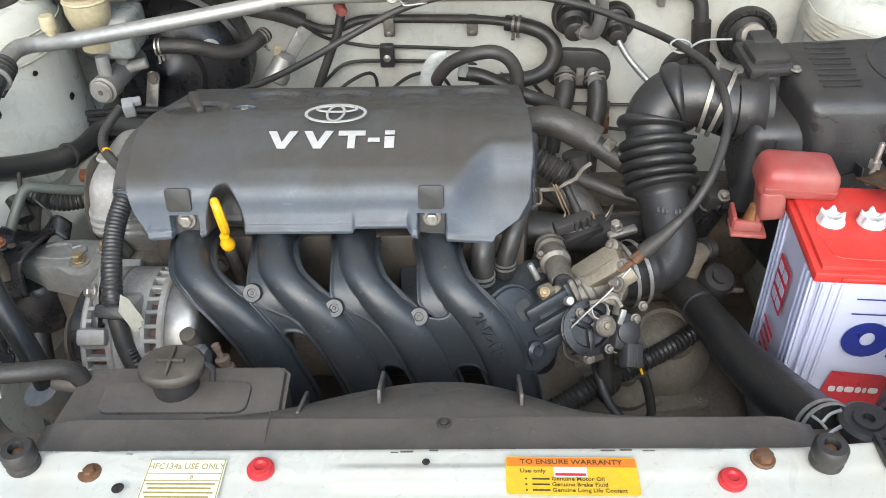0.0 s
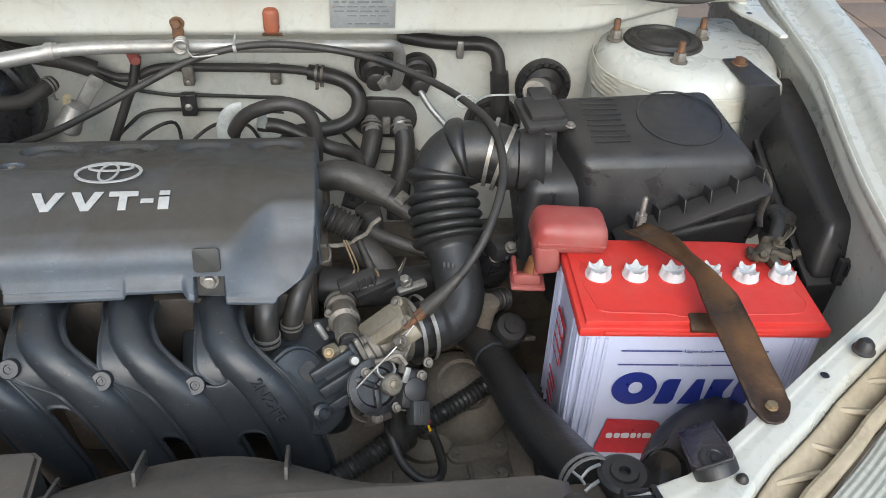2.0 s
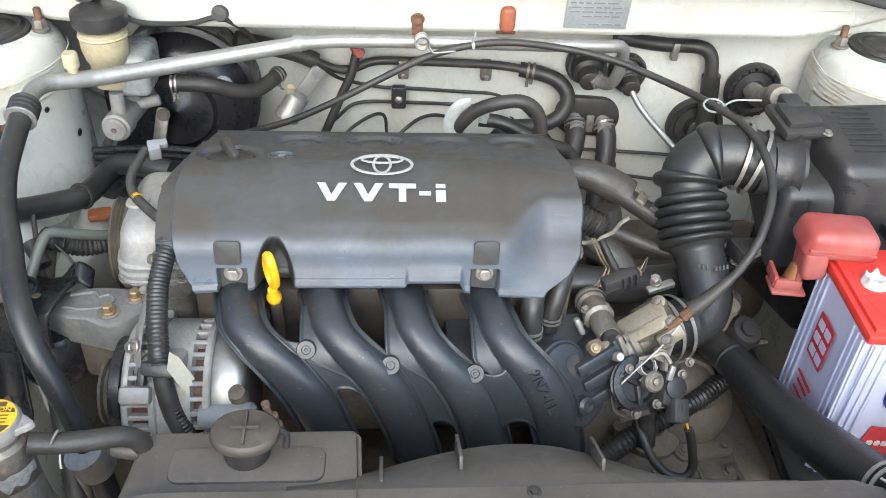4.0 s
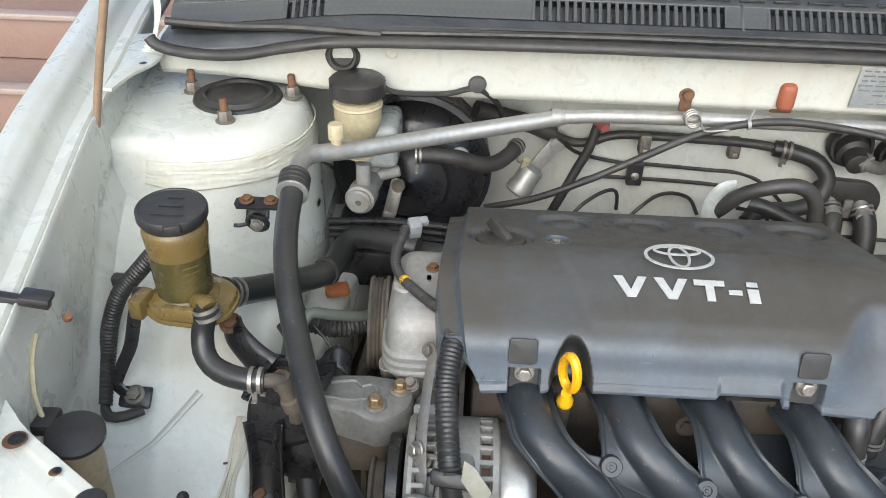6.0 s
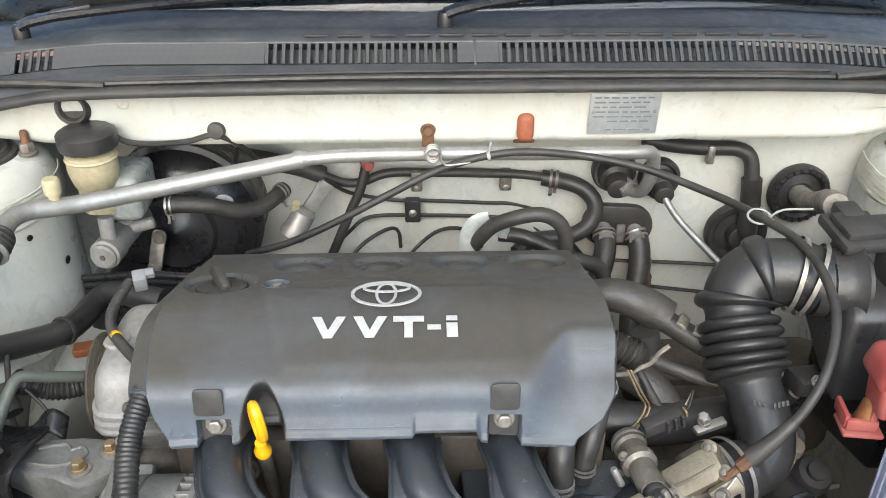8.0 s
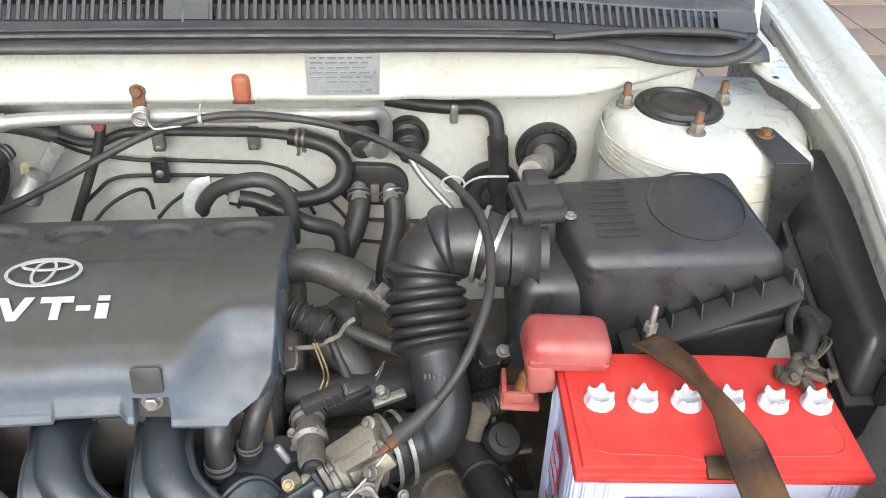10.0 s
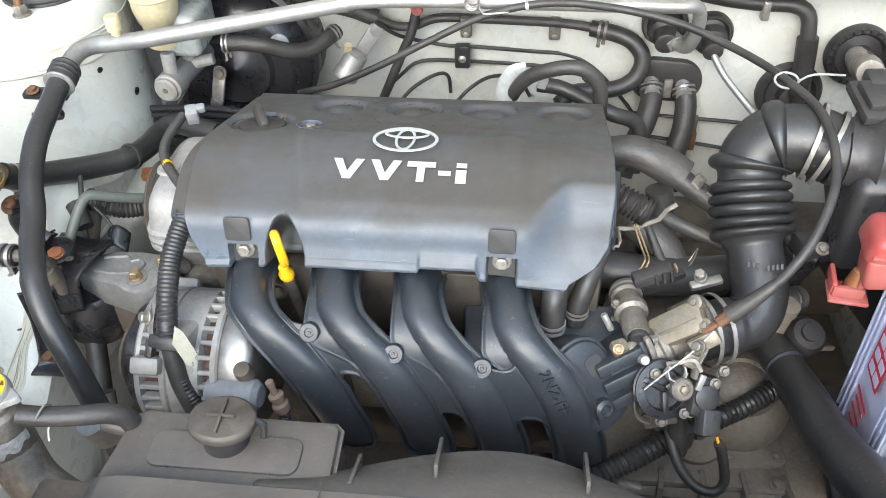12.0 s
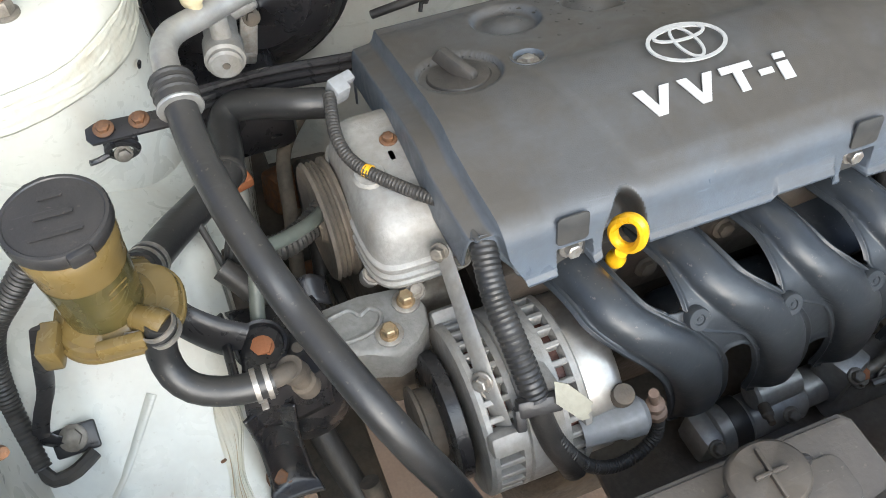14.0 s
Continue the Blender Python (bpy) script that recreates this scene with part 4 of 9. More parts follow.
ws = thing("windscreen", (MID, 1.5, 1.1), "dark green-tinted windscreen above the cowl", "windscreen")
part("glass", sheet(lambda u, v: V((-0.66 + 1.28 * u) * (1 - 0.12 * v) , 1.235 + 0.62 * v + 0.05 * abs(2 * u - 1) ** 2, 1.034 + 0.42 * v - dip(-0.66 + 1.28 * u) * (1 - v)), 24, 12), GLASSM, ws, solid=0.005)
part("black_border", sheet(lambda u, v: V((-0.66 + 1.28 * u), 1.228 + 0.06 * v + 0.05 * abs(2 * u - 1) ** 2, 1.026 + 0.040 * v - dip(-0.66 + 1.28 * u)), 24, 3), BLACKSTEEL, ws, solid=0.002)
cabin = thing("dashboard", (MID, 1.8, 0.9), "dark dashboard behind the windscreen", "dashboard")
part("top", sheet(lambda u, v: V(-0.70 + 1.36 * u, 1.30 + 0.75 * v, 1.010 + 0.05 * math.sin(v * 2.2)), 12, 8), INTERIOR, cabin, solid=0.02)
part("cabin_back", box((MID, 2.2, 1.0), (1.5, 0.05, 1.1), 0.02), INTERIOR, cabin)
# wipers
for pts, bl in ((((-0.56, 1.16, 1.040), (-0.52, 1.168, 1.050), (-0.35, 1.195, 1.062), (-0.10, 1.222, 1.072)), ((-0.50, 1.19, 1.062), (0.02, 1.250, 1.085))),
                (((-0.045, 1.165, 1.052), (0.0, 1.172, 1.062), (0.15, 1.195, 1.073), (0.42, 1.225, 1.078)), ((-0.02, 1.205, 1.076), (0.52, 1.255, 1.090)))):
    wp = thing("wiper", pts[0], "black windscreen wiper at rest on the glass", "wiper", "wipers")
    part("arm", sweep(pts, lambda u, d: 0.0135 - 0.005 * u, 8, 0.02, flat=0.5, up=(0, 0, 1)), BLACKSTEEL, wp)
    part("pivot", lathe([(0.010, -0.016), (0.010, -0.002), (0.008, 0.002), (0, 0.003)], pts[0], n=18, cap=False), BLACKSTEEL, wp)
    part("blade", sweep([bl[0], tuple((a + b) / 2 for a, b in zip(*bl)), bl[1]], 0.006, 6, 0.04, flat=1.5), RUBBER, wp)
    part("linkage", box(tuple(a + d for a, d in zip(pts[1], (0.02, 0.004, 0.006))), (0.05, 0.012, 0.008), 0.002, Euler((0, radians(-8), radians(9))).to_matrix().to_4x4()), BLACK, wp)

# bonnet, propped open above the bay
def bonnet(u, v):
    w = 0.70 - 0.06 * v
    x = MID + (2 * u - 1) * w
    k = abs(2 * u - 1)
    return V(x, 1.16 - 0.60 * v + 0.03 * k * k - 0.02 * math.sin(math.pi * v), 1.115 + 0.80 * v - 0.05 * k ** 3 + 0.02 * math.sin(math.pi * v))


part("bonnet", sheet(bonnet, 30, 24), PAINT, car, "cream bonnet propped open", solid=0.018)
# bonnet hinges: a plate that tapers along the wing and a bent arm
for s in (-1, 1):
    hm = Matrix.Translation((0, 0, 0.9620))
    hg = part("bonnet_hinge", lath(s, prism([(-0.748, 1.120), (-0.722, 1.130), (-0.700, 1.095), (-0.690, 1.055), (-0.694, 1.025), (-0.706, 0.995), (-0.712, 0.950), (-0.722, 0.950), (-0.728, 1.020)], hm, 0.004, 0.0012)), PAINT, car, "cream painted bonnet hinge")
    part("hinge_arm", lath(s, sweep([(-0.716, 1.100, 0.968), (-0.718, 1.128, 0.990), (-0.722, 1.150, 1.030), (-0.716, 1.158, 1.080), (-0.700, 1.160, 1.125)], 0.0055, 8, 0.008, flat=0.35, up=(0.15, 1, 0.4))), PAINT, hg)
    part("bolt", lath(s, add_hex(B(), (-0.712, 1.070, 0.966), (0, 0, 1), 0.0062, 0.007)), PAINT, hg)
    part("hole", lath(s, lathe([(0.0042, 0), (0, 0.0002)], (-0.704, 1.025, 0.9664), n=14, cap=False)), BLACKSTEEL, hg)

def rotz(a):
    return Euler((0, 0, radians(a))).to_matrix().to_4x4()


# ---- engine, hidden for the most part under its cover ----
eng = thing("engine", (-0.1, 0.85, 0.35), "grimy four-cylinder engine block and head under the cover", "engine")
part("block", box((-0.115, 0.86, 0.52), (0.40, 0.25, 0.36), 0.02), DARKIRON, eng)
part("cylinder_head", box((-0.105, 0.855, 0.745), (0.40, 0.24, 0.10), 0.012), DARKIRON, eng)
part("knock_boss", box((-0.128, 0.664, 0.655), (0.070, 0.014, 0.085), 0.006, Euler((radians(14), 0, 0)).to_matrix().to_4x4()), GEARALU, eng)
part("intake_face", box((-0.11, 0.725, 0.735), (0.40, 0.022, 0.09), 0.004), DARKIRON, eng)
for k in range(6):
    bolt(eng, (-0.245 + 0.072 * k, 0.713, 0.745 - 0.02 * (k % 2)), (0, -1, 0.2), 0.0075, 0.007, GRIME)
TCOV = [(0.700, 0.024, 0.040), (0.722, 0.028, 0.046), (0.742, 0.035, 0.056), (0.754, 0.038, 0.061), (0.757, 0.0415, 0.0645), (0.7605, 0.0415, 0.0645), (0.762, 0.0395, 0.0625), (0.7645, 0.0395, 0.0625), (0.766, 0.0415, 0.0645), (0.7695, 0.0415, 0.0645), (0.771, 0.0395, 0.062), (0.774, 0.0395, 0.062), (0.7755, 0.041, 0.063), (0.779, 0.041, 0.063), (0.781, 0.0385, 0.060), (0.793, 0.0375, 0.058), (0.806, 0.0355, 0.055), (0.816, 0.031, 0.049), (0.821, 0.024, 0.041), (0.823, 0.014, 0.028), (0.8235, 0.002, 0.004)]


def casting(u, v):
    """A cast cover with three ridges: rounded rectangles stacked over one another."""
    z, hx, hy = lerp_table([(i / (len(TCOV) - 1), r) for i, r in enumerate(TCOV)], v)
    a = 2 * math.pi * u
    ca, sa = math.cos(a), math.sin(a)
    return V(-0.359 + 1.10 * hx * math.copysign(abs(ca) ** 0.42, ca), 0.828 + 1.24 * hy * math.copysign(abs(sa) ** 0.42, sa), z)


bm = sheet(casting, 72, 76)
bmesh.ops.remove_doubles(bm, verts=bm.verts[:], dist=0.00002)
tcv = part("timing_cover", bm, ALU, eng, "cast aluminium timing cover")
part("top_plate", lathe([(0.014, 0), (0.012, 0.003), (0, 0.003)], (-0.382, 0.815, 0.8215), n=20, cap=False), ALU, tcv)
bolt(tcv, (-0.356, 0.845, 0.823), (0, 0, 1), 0.005, 0.006, RUST, "rusty bolt")
for x, y, z in ((-0.330, 0.752, 0.768), (-0.372, 0.748, 0.748), (-0.398, 0.775, 0.750)):
    part("boss", lathe([(0.009, -0.03), (0.009, 0.0), (0.0075, 0.001)], (x, y, z), (0, -0.5, 0.85), 16), ALU, tcv)
    bolt(tcv, (x, y, z + 0.001), (0, -0.5, 0.85), 0.0055, 0.008, DIRTYALU)
part("lower_cover", box((-0.352, 0.800, 0.690), (0.060, 0.090, 0.060), 0.014, seg=3), DIRTYALU, eng, "stained cast lower cover")
part("chain_case", box((-0.362, 0.87, 0.60), (0.08, 0.18, 0.24), 0.02), GRIME, eng)
part("pump_pulley", lathe([(0.050, 0), (0.054, 0.002), (0.054, 0.005), (0.050, 0.007), (0.050, 0.009), (0.053, 0.011), (0.050, 0.013), (0.053, 0.015), (0.050, 0.017), (0.054, 0.020), (0.052, 0.023), (0.040, 0.019), (0.020, 0.019), (0.016, 0.024), (0.0, 0.024)], (-0.402, 0.850, 0.742), (-1, -0.05, 0.02), 44, cap=False), GRIME, eng, "grimy grooved pump pulley")
part("pulley", lathe([(0.07, 0), (0.07, 0.006), (0.064, 0.008), (0.064, 0.020), (0.07, 0.022), (0.07, 0.028), (0.03, 0.03)], (-0.43, 0.84, 0.56), (1, 0, 0), 32), GRIME, eng)
part("belt", lathe([(0.0645, 0.009), (0.068, 0.010), (0.068, 0.018), (0.0645, 0.019)], (-0.43, 0.84, 0.56), (1, 0, 0), 32, cap=False), RUBBER, eng)
part("sump", box((-0.10, 0.80, 0.27), (0.34, 0.22, 0.14), 0.03), GRIME, eng)

# gearbox beside it
gbx = thing("gearbox", (0.22, 0.75, 0.3), "grimy aluminium gearbox casing", "gearbox")
part("casing", box((0.20, 0.74, 0.46), (0.23, 0.22, 0.18), 0.03, seg=3), GEARALU, gbx)
part("bell_housing", lathe([(0.15, 0), (0.15, 0.02), (0.13, 0.05), (0.10, 0.10)], (0.085, 0.80, 0.50), (1, 0, 0), 32), GEARALU, gbx)
part("flange", box((0.215, 0.705, 0.547), (0.20, 0.13, 0.012), 0.004), GEARALU, gbx)
part("dome", lathe([(0.034, 0), (0.034, 0.018), (0.026, 0.026), (0.012, 0.028), (0.012, 0.04), (0.0, 0.041)], (0.215, 0.70, 0.555), (0, -0.3, 1), 24, cap=False), GEARALU, gbx)
for x in (0.13, 0.21, 0.30):
    bolt(gbx, (x, 0.647, 0.553), (0, -0.2, 1), 0.006, 0.007, GEARALU)
part("casing_end", box((0.315, 0.735, 0.470), (0.10, 0.20, 0.16), 0.03, seg=3), GEARALU, gbx)
for k in range(5):
    part("casing_rib", box((0.13 + 0.045 * k, 0.645, 0.505), (0.007, 0.030, 0.10), 0.002, rotz(6 * k - 12)), GEARALU, gbx)
part("cover_plate", prism(rounded(0.075, 0.050, 0.012, 4), basis((0.275, 0.690, 0.553), (1, 0.15, 0.02), (-0.15, 1, 0.1)), 0.008, 0.002), GEARALU, gbx)
for x, y in ((0.250, 0.672), (0.302, 0.678), (0.298, 0.712), (0.248, 0.706)):
    bolt(gbx, (x, y, 0.561), (0, -0.1, 1), 0.0042, 0.005, GEARALU)
part("breather", lathe([(0.006, 0), (0.006, 0.018), (0.009, 0.019), (0.009, 0.026), (0, 0.027)], (0.175, 0.70, 0.553), (0, -0.1, 1), 14, cap=False), GEARALU, gbx)
part("mount_plate", box((0.23, 0.632, 0.525), (0.17, 0.02, 0.02), 0.003), GRIME, gbx)

# front subframe and far floor members
sf = car
part("front_beam", box((MID, 0.47, 0.25), (1.0, 0.07, 0.08), 0.015), GRIME, sf)
part("rear_beam", box((MID, 1.08, 0.25), (1.0, 0.12, 0.10), 0.015), GRIME, sf)
part("undertray", box((0.05, 0.62, 0.475), (0.54, 0.20, 0.012), 0.004), GEARALU, sf, "grimy splash tray below the engine")
for s in (-1, 1):
    part("side_rail", box((MID + s * 0.44, 0.80, 0.42), (0.07, 0.90, 0.13), 0.01), GRIME, sf)

# ---- engine cover ----
TOPZ = [(0.712, 0.8550), (0.725, 0.8590), (0.738, 0.8615), (0.752, 0.8645), (0.765, 0.8680), (0.778, 0.8715), (0.80, 0.8740), (0.83, 0.868), (0.858, 0.858), (0.985, 0.820)]
cov = thing("engine_cover", (-0.11, 0.84, 0.78), "dusty grey plastic engine cover with raised lettering", "engine cover")


def bend(x):
    return 0.712 + 0.036 * sstep(0.008, 0.060, x)


HEM = [(-0.312, 0.7955), (-0.285, 0.7975), (-0.247, 0.7995), (-0.240, 0.8030), (-0.091, 0.8025), (-0.088, 0.8085), (-0.034, 0.8085), (-0.030, 0.7965), (0.000, 0.7915), (0.030, 0.7890), (0.060, 0.7870)]


def cover_profile(x):
    b = bend(x)
    zb = lerp_table(HEM, x)
    zt = lerp_table(TOPZ, b + 0.013)
    pr = [(0.0, (0.6880, zb)), (0.03, (0.6870, zb + 0.004)), (0.05, (0.6905, zb + 0.008)), (0.25, (0.6965 + (b - 0.712) * 0.5, 0.826)), (0.36, (b - 0.0128, 0.8420)), (0.41, (b - 0.0080, 0.8505)), (0.45, (b + 0.0005, 0.6 * zt + 0.4 * 0.8535)), (0.49, (b + 0.013, zt))]
    for k in range(1, 9):
        y = b + 0.013 + (0.982 - b - 0.013) * k / 8
        pr.append((0.49 + 0.45 * k / 8, (y, lerp_table(TOPZ, y))))
    pr += [(0.97, (0.988, 0.814)), (1.0, (0.990, 0.785))]
    return pr


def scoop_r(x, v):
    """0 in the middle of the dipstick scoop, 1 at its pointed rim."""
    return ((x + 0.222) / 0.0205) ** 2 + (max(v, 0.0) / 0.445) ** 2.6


def cover(u, v):
    e, el = 0.05, 0.10
    t = min(max((u - el) / (1 - e - el), 0), 1)
    left = lerp_table([(0, -0.302), (0.25, -0.316), (0.45, -0.321), (0.58, -0.328), (0.94, -0.321), (1, -0.318)], v)
    right = lerp_table([(0, 0.050), (0.05, 0.056), (0.14, 0.080), (0.25, 0.092), (0.45, 0.096), (1, 0.096)], v)
    x = left + (right - left) * t
    prof = cover_profile(x)
    if 0.08 < v < 0.93:
        taps = [lerp_table(prof, v + k * 0.0115) for k in (-4, -3, -2, -1, 0, 1, 2, 3, 4)]
        y, z = sum(p[0] for p in taps) / 9, sum(p[1] for p in taps) / 9
    else:
        y, z = lerp_table(prof, v)
    ny, nz = (-0.98, 0.18) if v < 0.4 else (0.2, 0.98)
    d = 0.0
    # scoop for the dipstick
    dep = 0.027 * sstep(1.0, 0.25, scoop_r(x, v))
    # seats of the two front bolts
    for cx in (-0.264, -0.009):
        d -= 0.016 * sstep(0.0148, 0.0132, abs(x - cx)) * sstep(0.215, 0.200, v)
    # shallow round dishes over the coil seats
    for cx in (-0.211, -0.124, -0.037, 0.050):
        r = math.hypot(x - cx, y - 0.938)
        d -= 0.0075 * sstep(0.034, 0.027, r) - 0.0060 * sstep(0.025, 0.006, r)
    # oil filler and screw wells
    d -= 0.006 * sstep(0.0365, 0.0335, math.hypot(x + 0.286, (y - 0.866) * 1.02)) * (v > 0.45)
    d -= 0.005 * sstep(0.014, 0.011, math.hypot(x + 0.228, y - 0.858)) * (v > 0.45)
    # raised field behind the lettering
    d += 0.0022 * sstep(-0.218, -0.206, x + (y - 0.75) * 0.25) * sstep(0.02, 0.0, x) * sstep(0.712, 0.725, y) * sstep(0.848, 0.832, y)
    # swell at the flank
    d += 0.004 * math.exp(-((v - 0.47) / 0.025) ** 2) * sstep(0.012, 0.05, x)
    y, z = y + ny * d + 0.98 * dep, z + nz * d - 0.18 * dep
    if u < el:
        # a stepped flank: rounded ridge, narrow shelf, then the side wall
        k = 1 - u / el
        wide = lerp_table([(0, 0.003), (0.12, 0.006), (0.30, 0.013), (0.45, 0.020), (0.60, 0.021), (0.94, 0.023), (1, 0.024)], v)
        drop = lerp_table([(0, 0.0), (0.06, 0.0025), (0.12, 0.0085), (0.18, 0.0125), (0.24, 0.0138), (0.66, 0.0160), (0.72, 0.0185), (0.78, 0.024), (1, 0.055)], k)
        out = lerp_table([(0, 0.0), (0.06, 0.05), (0.12, 0.11), (0.18, 0.20), (0.24, 0.28), (0.66, 0.94), (0.72, 0.99), (0.78, 1.02), (1, 1.06)], k)
        x -= wide * out
        w = sstep(0.34, 0.48, v)
        z -= drop * w
        y += drop * (1 - w) * 0.8
    if u > 1 - e:
        k = (u - 1 + e) / e
        x += 0.005 * math.sin(k * math.pi / 2)
        z -= 0.05 * (1 - math.cos(k * math.pi / 2)) * (1 if v > 0.3 else v / 0.3)
        y += 0.03 * (1 - math.cos(k * math.pi / 2)) * (1 if v < 0.4 else 0)
    return V(x, y, z)


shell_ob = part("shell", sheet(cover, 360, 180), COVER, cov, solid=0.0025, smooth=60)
# scoop faces take the darker grey: the hollow's shade put into its colour
shell_ob.data.materials.append(SHADEPLUGGREY)
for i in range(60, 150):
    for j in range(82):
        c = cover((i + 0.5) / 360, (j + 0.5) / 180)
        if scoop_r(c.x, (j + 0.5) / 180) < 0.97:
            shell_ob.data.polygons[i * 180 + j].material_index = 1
FN = V(0, -0.98, 0.18).normalized()
FU = V(0, 0.18, 0.98).normalized()
# plates in darker grey carry the shade of the square recesses and bolt notches
for x in (-0.264, -0.009):
    f = V(x - 0.003, 0.6990, 0.8400) if x < -0.1 else V(x, 0.6990, 0.8400)
    part("pad", prism(rounded(0.026, 0.026, 0.004), basis(f + FN * 0.001, (1, 0, 0), FU), 0.0016, 0.0008), SHADEPLUGGREY, cov, "square recess with its shade in dark grey")
    part("bolt_seat", prism(rounded(0.027, 0.028, 0.003), basis(V(x, 0.7030, 0.8085) + FN * -0.0005, (1, 0, 0), FU), 0.0022, 0.0006), SHADEPLUGGREY, cov)
    bolt(cov, V(x, 0.7030, 0.8130) + FN * 0.0018, FN, 0.0066, 0.009, STEEL, "zinc hexagon bolt")
OCP, OCN = V(-0.286, 0.866, 0.8480), V(0, 0.26, 0.965)
oc = part("oil_cap", lathe([(0.0270, -0.004), (0.0270, 0.0018), (0.0256, 0.0036), (0.0190, 0.0046), (0.0, 0.0050)], OCP, OCN, 40, cap=False), OLDRUBBER, cov, "dusty black oil filler cap with a bar grip")
part("grip", box(OCP + V(-0.001, 0.004, 0.0100), (0.046, 0.0115, 0.0140), 0.0028, Euler((radians(-8), radians(10), radians(-62))).to_matrix().to_4x4(), taper=0.80), OLDRUBBER, oc)
# black ring laid in the well: shade of the gap round the cap as colour
part("well_ring", lathe([(0.0272, -0.0045), (0.0318, -0.0042), (0.0336, 0.0012), (0.0342, -0.002)], OCP + OCN * 0.0012, OCN, 40, cap=False), BLACKSTEEL, cov)
part("well_ring", lathe([(0.0120, -0.004), (0.0130, 0.0022), (0.0150, 0.0022), (0.016, -0.001)], (-0.228, 0.858, 0.857), (0, 0.26, 0.965), 24, cap=False), COVER, cov)
bolt(cov, (-0.228, 0.858, 0.8535), (0, 0.26, 0.965), 0.0055, 0.005, STEEL, washer=1.7)
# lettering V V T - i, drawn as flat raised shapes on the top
TX = basis((-0.1145, 0.7625, 0.8705), (1, -0.01, 0.0), (0, 0.023, 0.0068))
LET = {"V": [[(0, 1), (0.28, 1), (0.5, 0.36), (0.72, 1), (1, 1), (0.63, 0), (0.37, 0)]],
       "T": [[(0, 1), (1, 1), (1, 0.74), (0.64, 0.74), (0.64, 0), (0.36, 0), (0.36, 0.74), (0, 0.74)]],
       "-": [[(0, 0.58), (1, 0.58), (1, 0.36), (0, 0.36)]],
       "i": [[(0, 0.66), (1, 0.66), (1, 0), (0, 0)], [(0, 1), (1, 1), (1, 0.78), (0, 0.78)]]}
for ch, x, w in (("V", -0.0680, 0.0315), ("V", -0.0300, 0.0315), ("T", 0.0070, 0.0285), ("-", 0.0385, 0.0125), ("i", 0.0560, 0.0105)):
    bm = B()
    for poly in LET[ch]:
        add_prism(bm, [(x + a * w, (b - 0.5) * 0.0245) for a, b in poly], TX, 0.0011, 0.0003)
    part("letter", bm, SILVER, cov, "raised silver letter", smooth=0)
EM = basis((-0.1145, 0.8085, 0.8765), (1, -0.01, 0.0), (0, 1, -0.10))
bm = ellipse_ring(B(), EM, 0.0340, 0.0255, 0.0032, 0.0012)
ellipse_ring(bm, EM, 0.0105, 0.0222, 0.0027, 0.0012)
ellipse_ring(bm, EM, 0.0235, 0.0098, 0.0028, 0.0013, cy=0.0120)
part("emblem", bm, SILVER, cov, "raised silver oval emblem")
# dried water spots
random.seed(21)
for k in range(110):
    x, y = random.gauss(-0.12, 0.07), random.gauss(0.925, 0.026)
    if not (-0.24 < x < 0.07 and 0.86 < y < 0.972):
        continue
    r = random.uniform(0.0006, 0.0026) * random.uniform(0.6, 1)
    part("water_spot", lathe([(r, 0), (r * 0.8, 0.0003), (0, 0.0003)], (x, y, lerp_table(TOPZ, y) + 0.0008), (0, 0.26, 0.965), 8, cap=False), RUBBER, cov)
# ---- dipstick ----
ds = thing("dipstick", (-0.224, 0.69, 0.75), "yellow dipstick handle in its dark tube", "dipstick")
DA = V(-0.02, -0.30, 0.95).normalized()
part("tube", sweep([(-0.222, 0.735, 0.66), (-0.2235, 0.712, 0.72), (-0.2245, 0.696, 0.778)], 0.0065, 10), GRIME, ds)
part("stopper", lathe([(0.0068, 0), (0.0078, 0.003), (0.0078, 0.008), (0.0055, 0.012), (0.0050, 0.020)], V(-0.2245, 0.695, 0.782), DA, 16), YELLOW, ds)
HM = basis(V(-0.2245, 0.6878, 0.8265), V(0.45, -0.85, -0.25), V(-0.02, -0.20, 0.95))
bm = B()
n = 32
loop = [HM @ V(0.0115 * math.cos(2 * math.pi * k / n) * (1 - 0.12 * math.sin(2 * math.pi * k / n)), 0.0215 * math.sin(2 * math.pi * k / n), 0) for k in range(n)]
ringv = []
for k in range(n):
    t = (loop[(k + 1) % n] - loop[k - 1]).normalized()
    w = HM.to_3x3() @ V(0, 0, 1)
    o = t.cross(w).normalized()
    ringv.append([bm.verts.new(loop[k] + o * 0.0042 * math.cos(a) + w * 0.0046 * math.sin(a)) for a in (2 * math.pi * j / 8 for j in range(8))])
for k in range(n):
    for j in range(8):
        bm.faces.new((ringv[k][j], ringv[k][(j + 1) % 8], ringv[(k + 1) % n][(j + 1) % 8], ringv[(k + 1) % n][j]))
part("handle", bm, YELLOW, ds)

# ---- intake manifold ----
mf = thing("intake_manifold", (-0.06, 0.64, 0.62), "black moulded plastic intake manifold with four curved runners", "intake manifold")
# the shell's section, front to foot, with the runners' sideways drift, half width and height
RUN = [(0.000, 0.722, 0.782), (0.000, 0.700, 0.787), (0.003, 0.679, 0.790), (0.007, 0.662, 0.789), (0.012, 0.648, 0.785), (0.023, 0.636, 0.778), (0.036, 0.627, 0.768), (0.049, 0.620, 0.755), (0.062, 0.6145, 0.738), (0.073, 0.612, 0.716), (0.0815, 0.611, 0.691), (0.089, 0.612, 0.666), (0.0945, 0.6145, 0.640), (0.097, 0.618, 0.610)]
LINE = curve_points(RUN, 0.004)
LAST = len(LINE) - 1
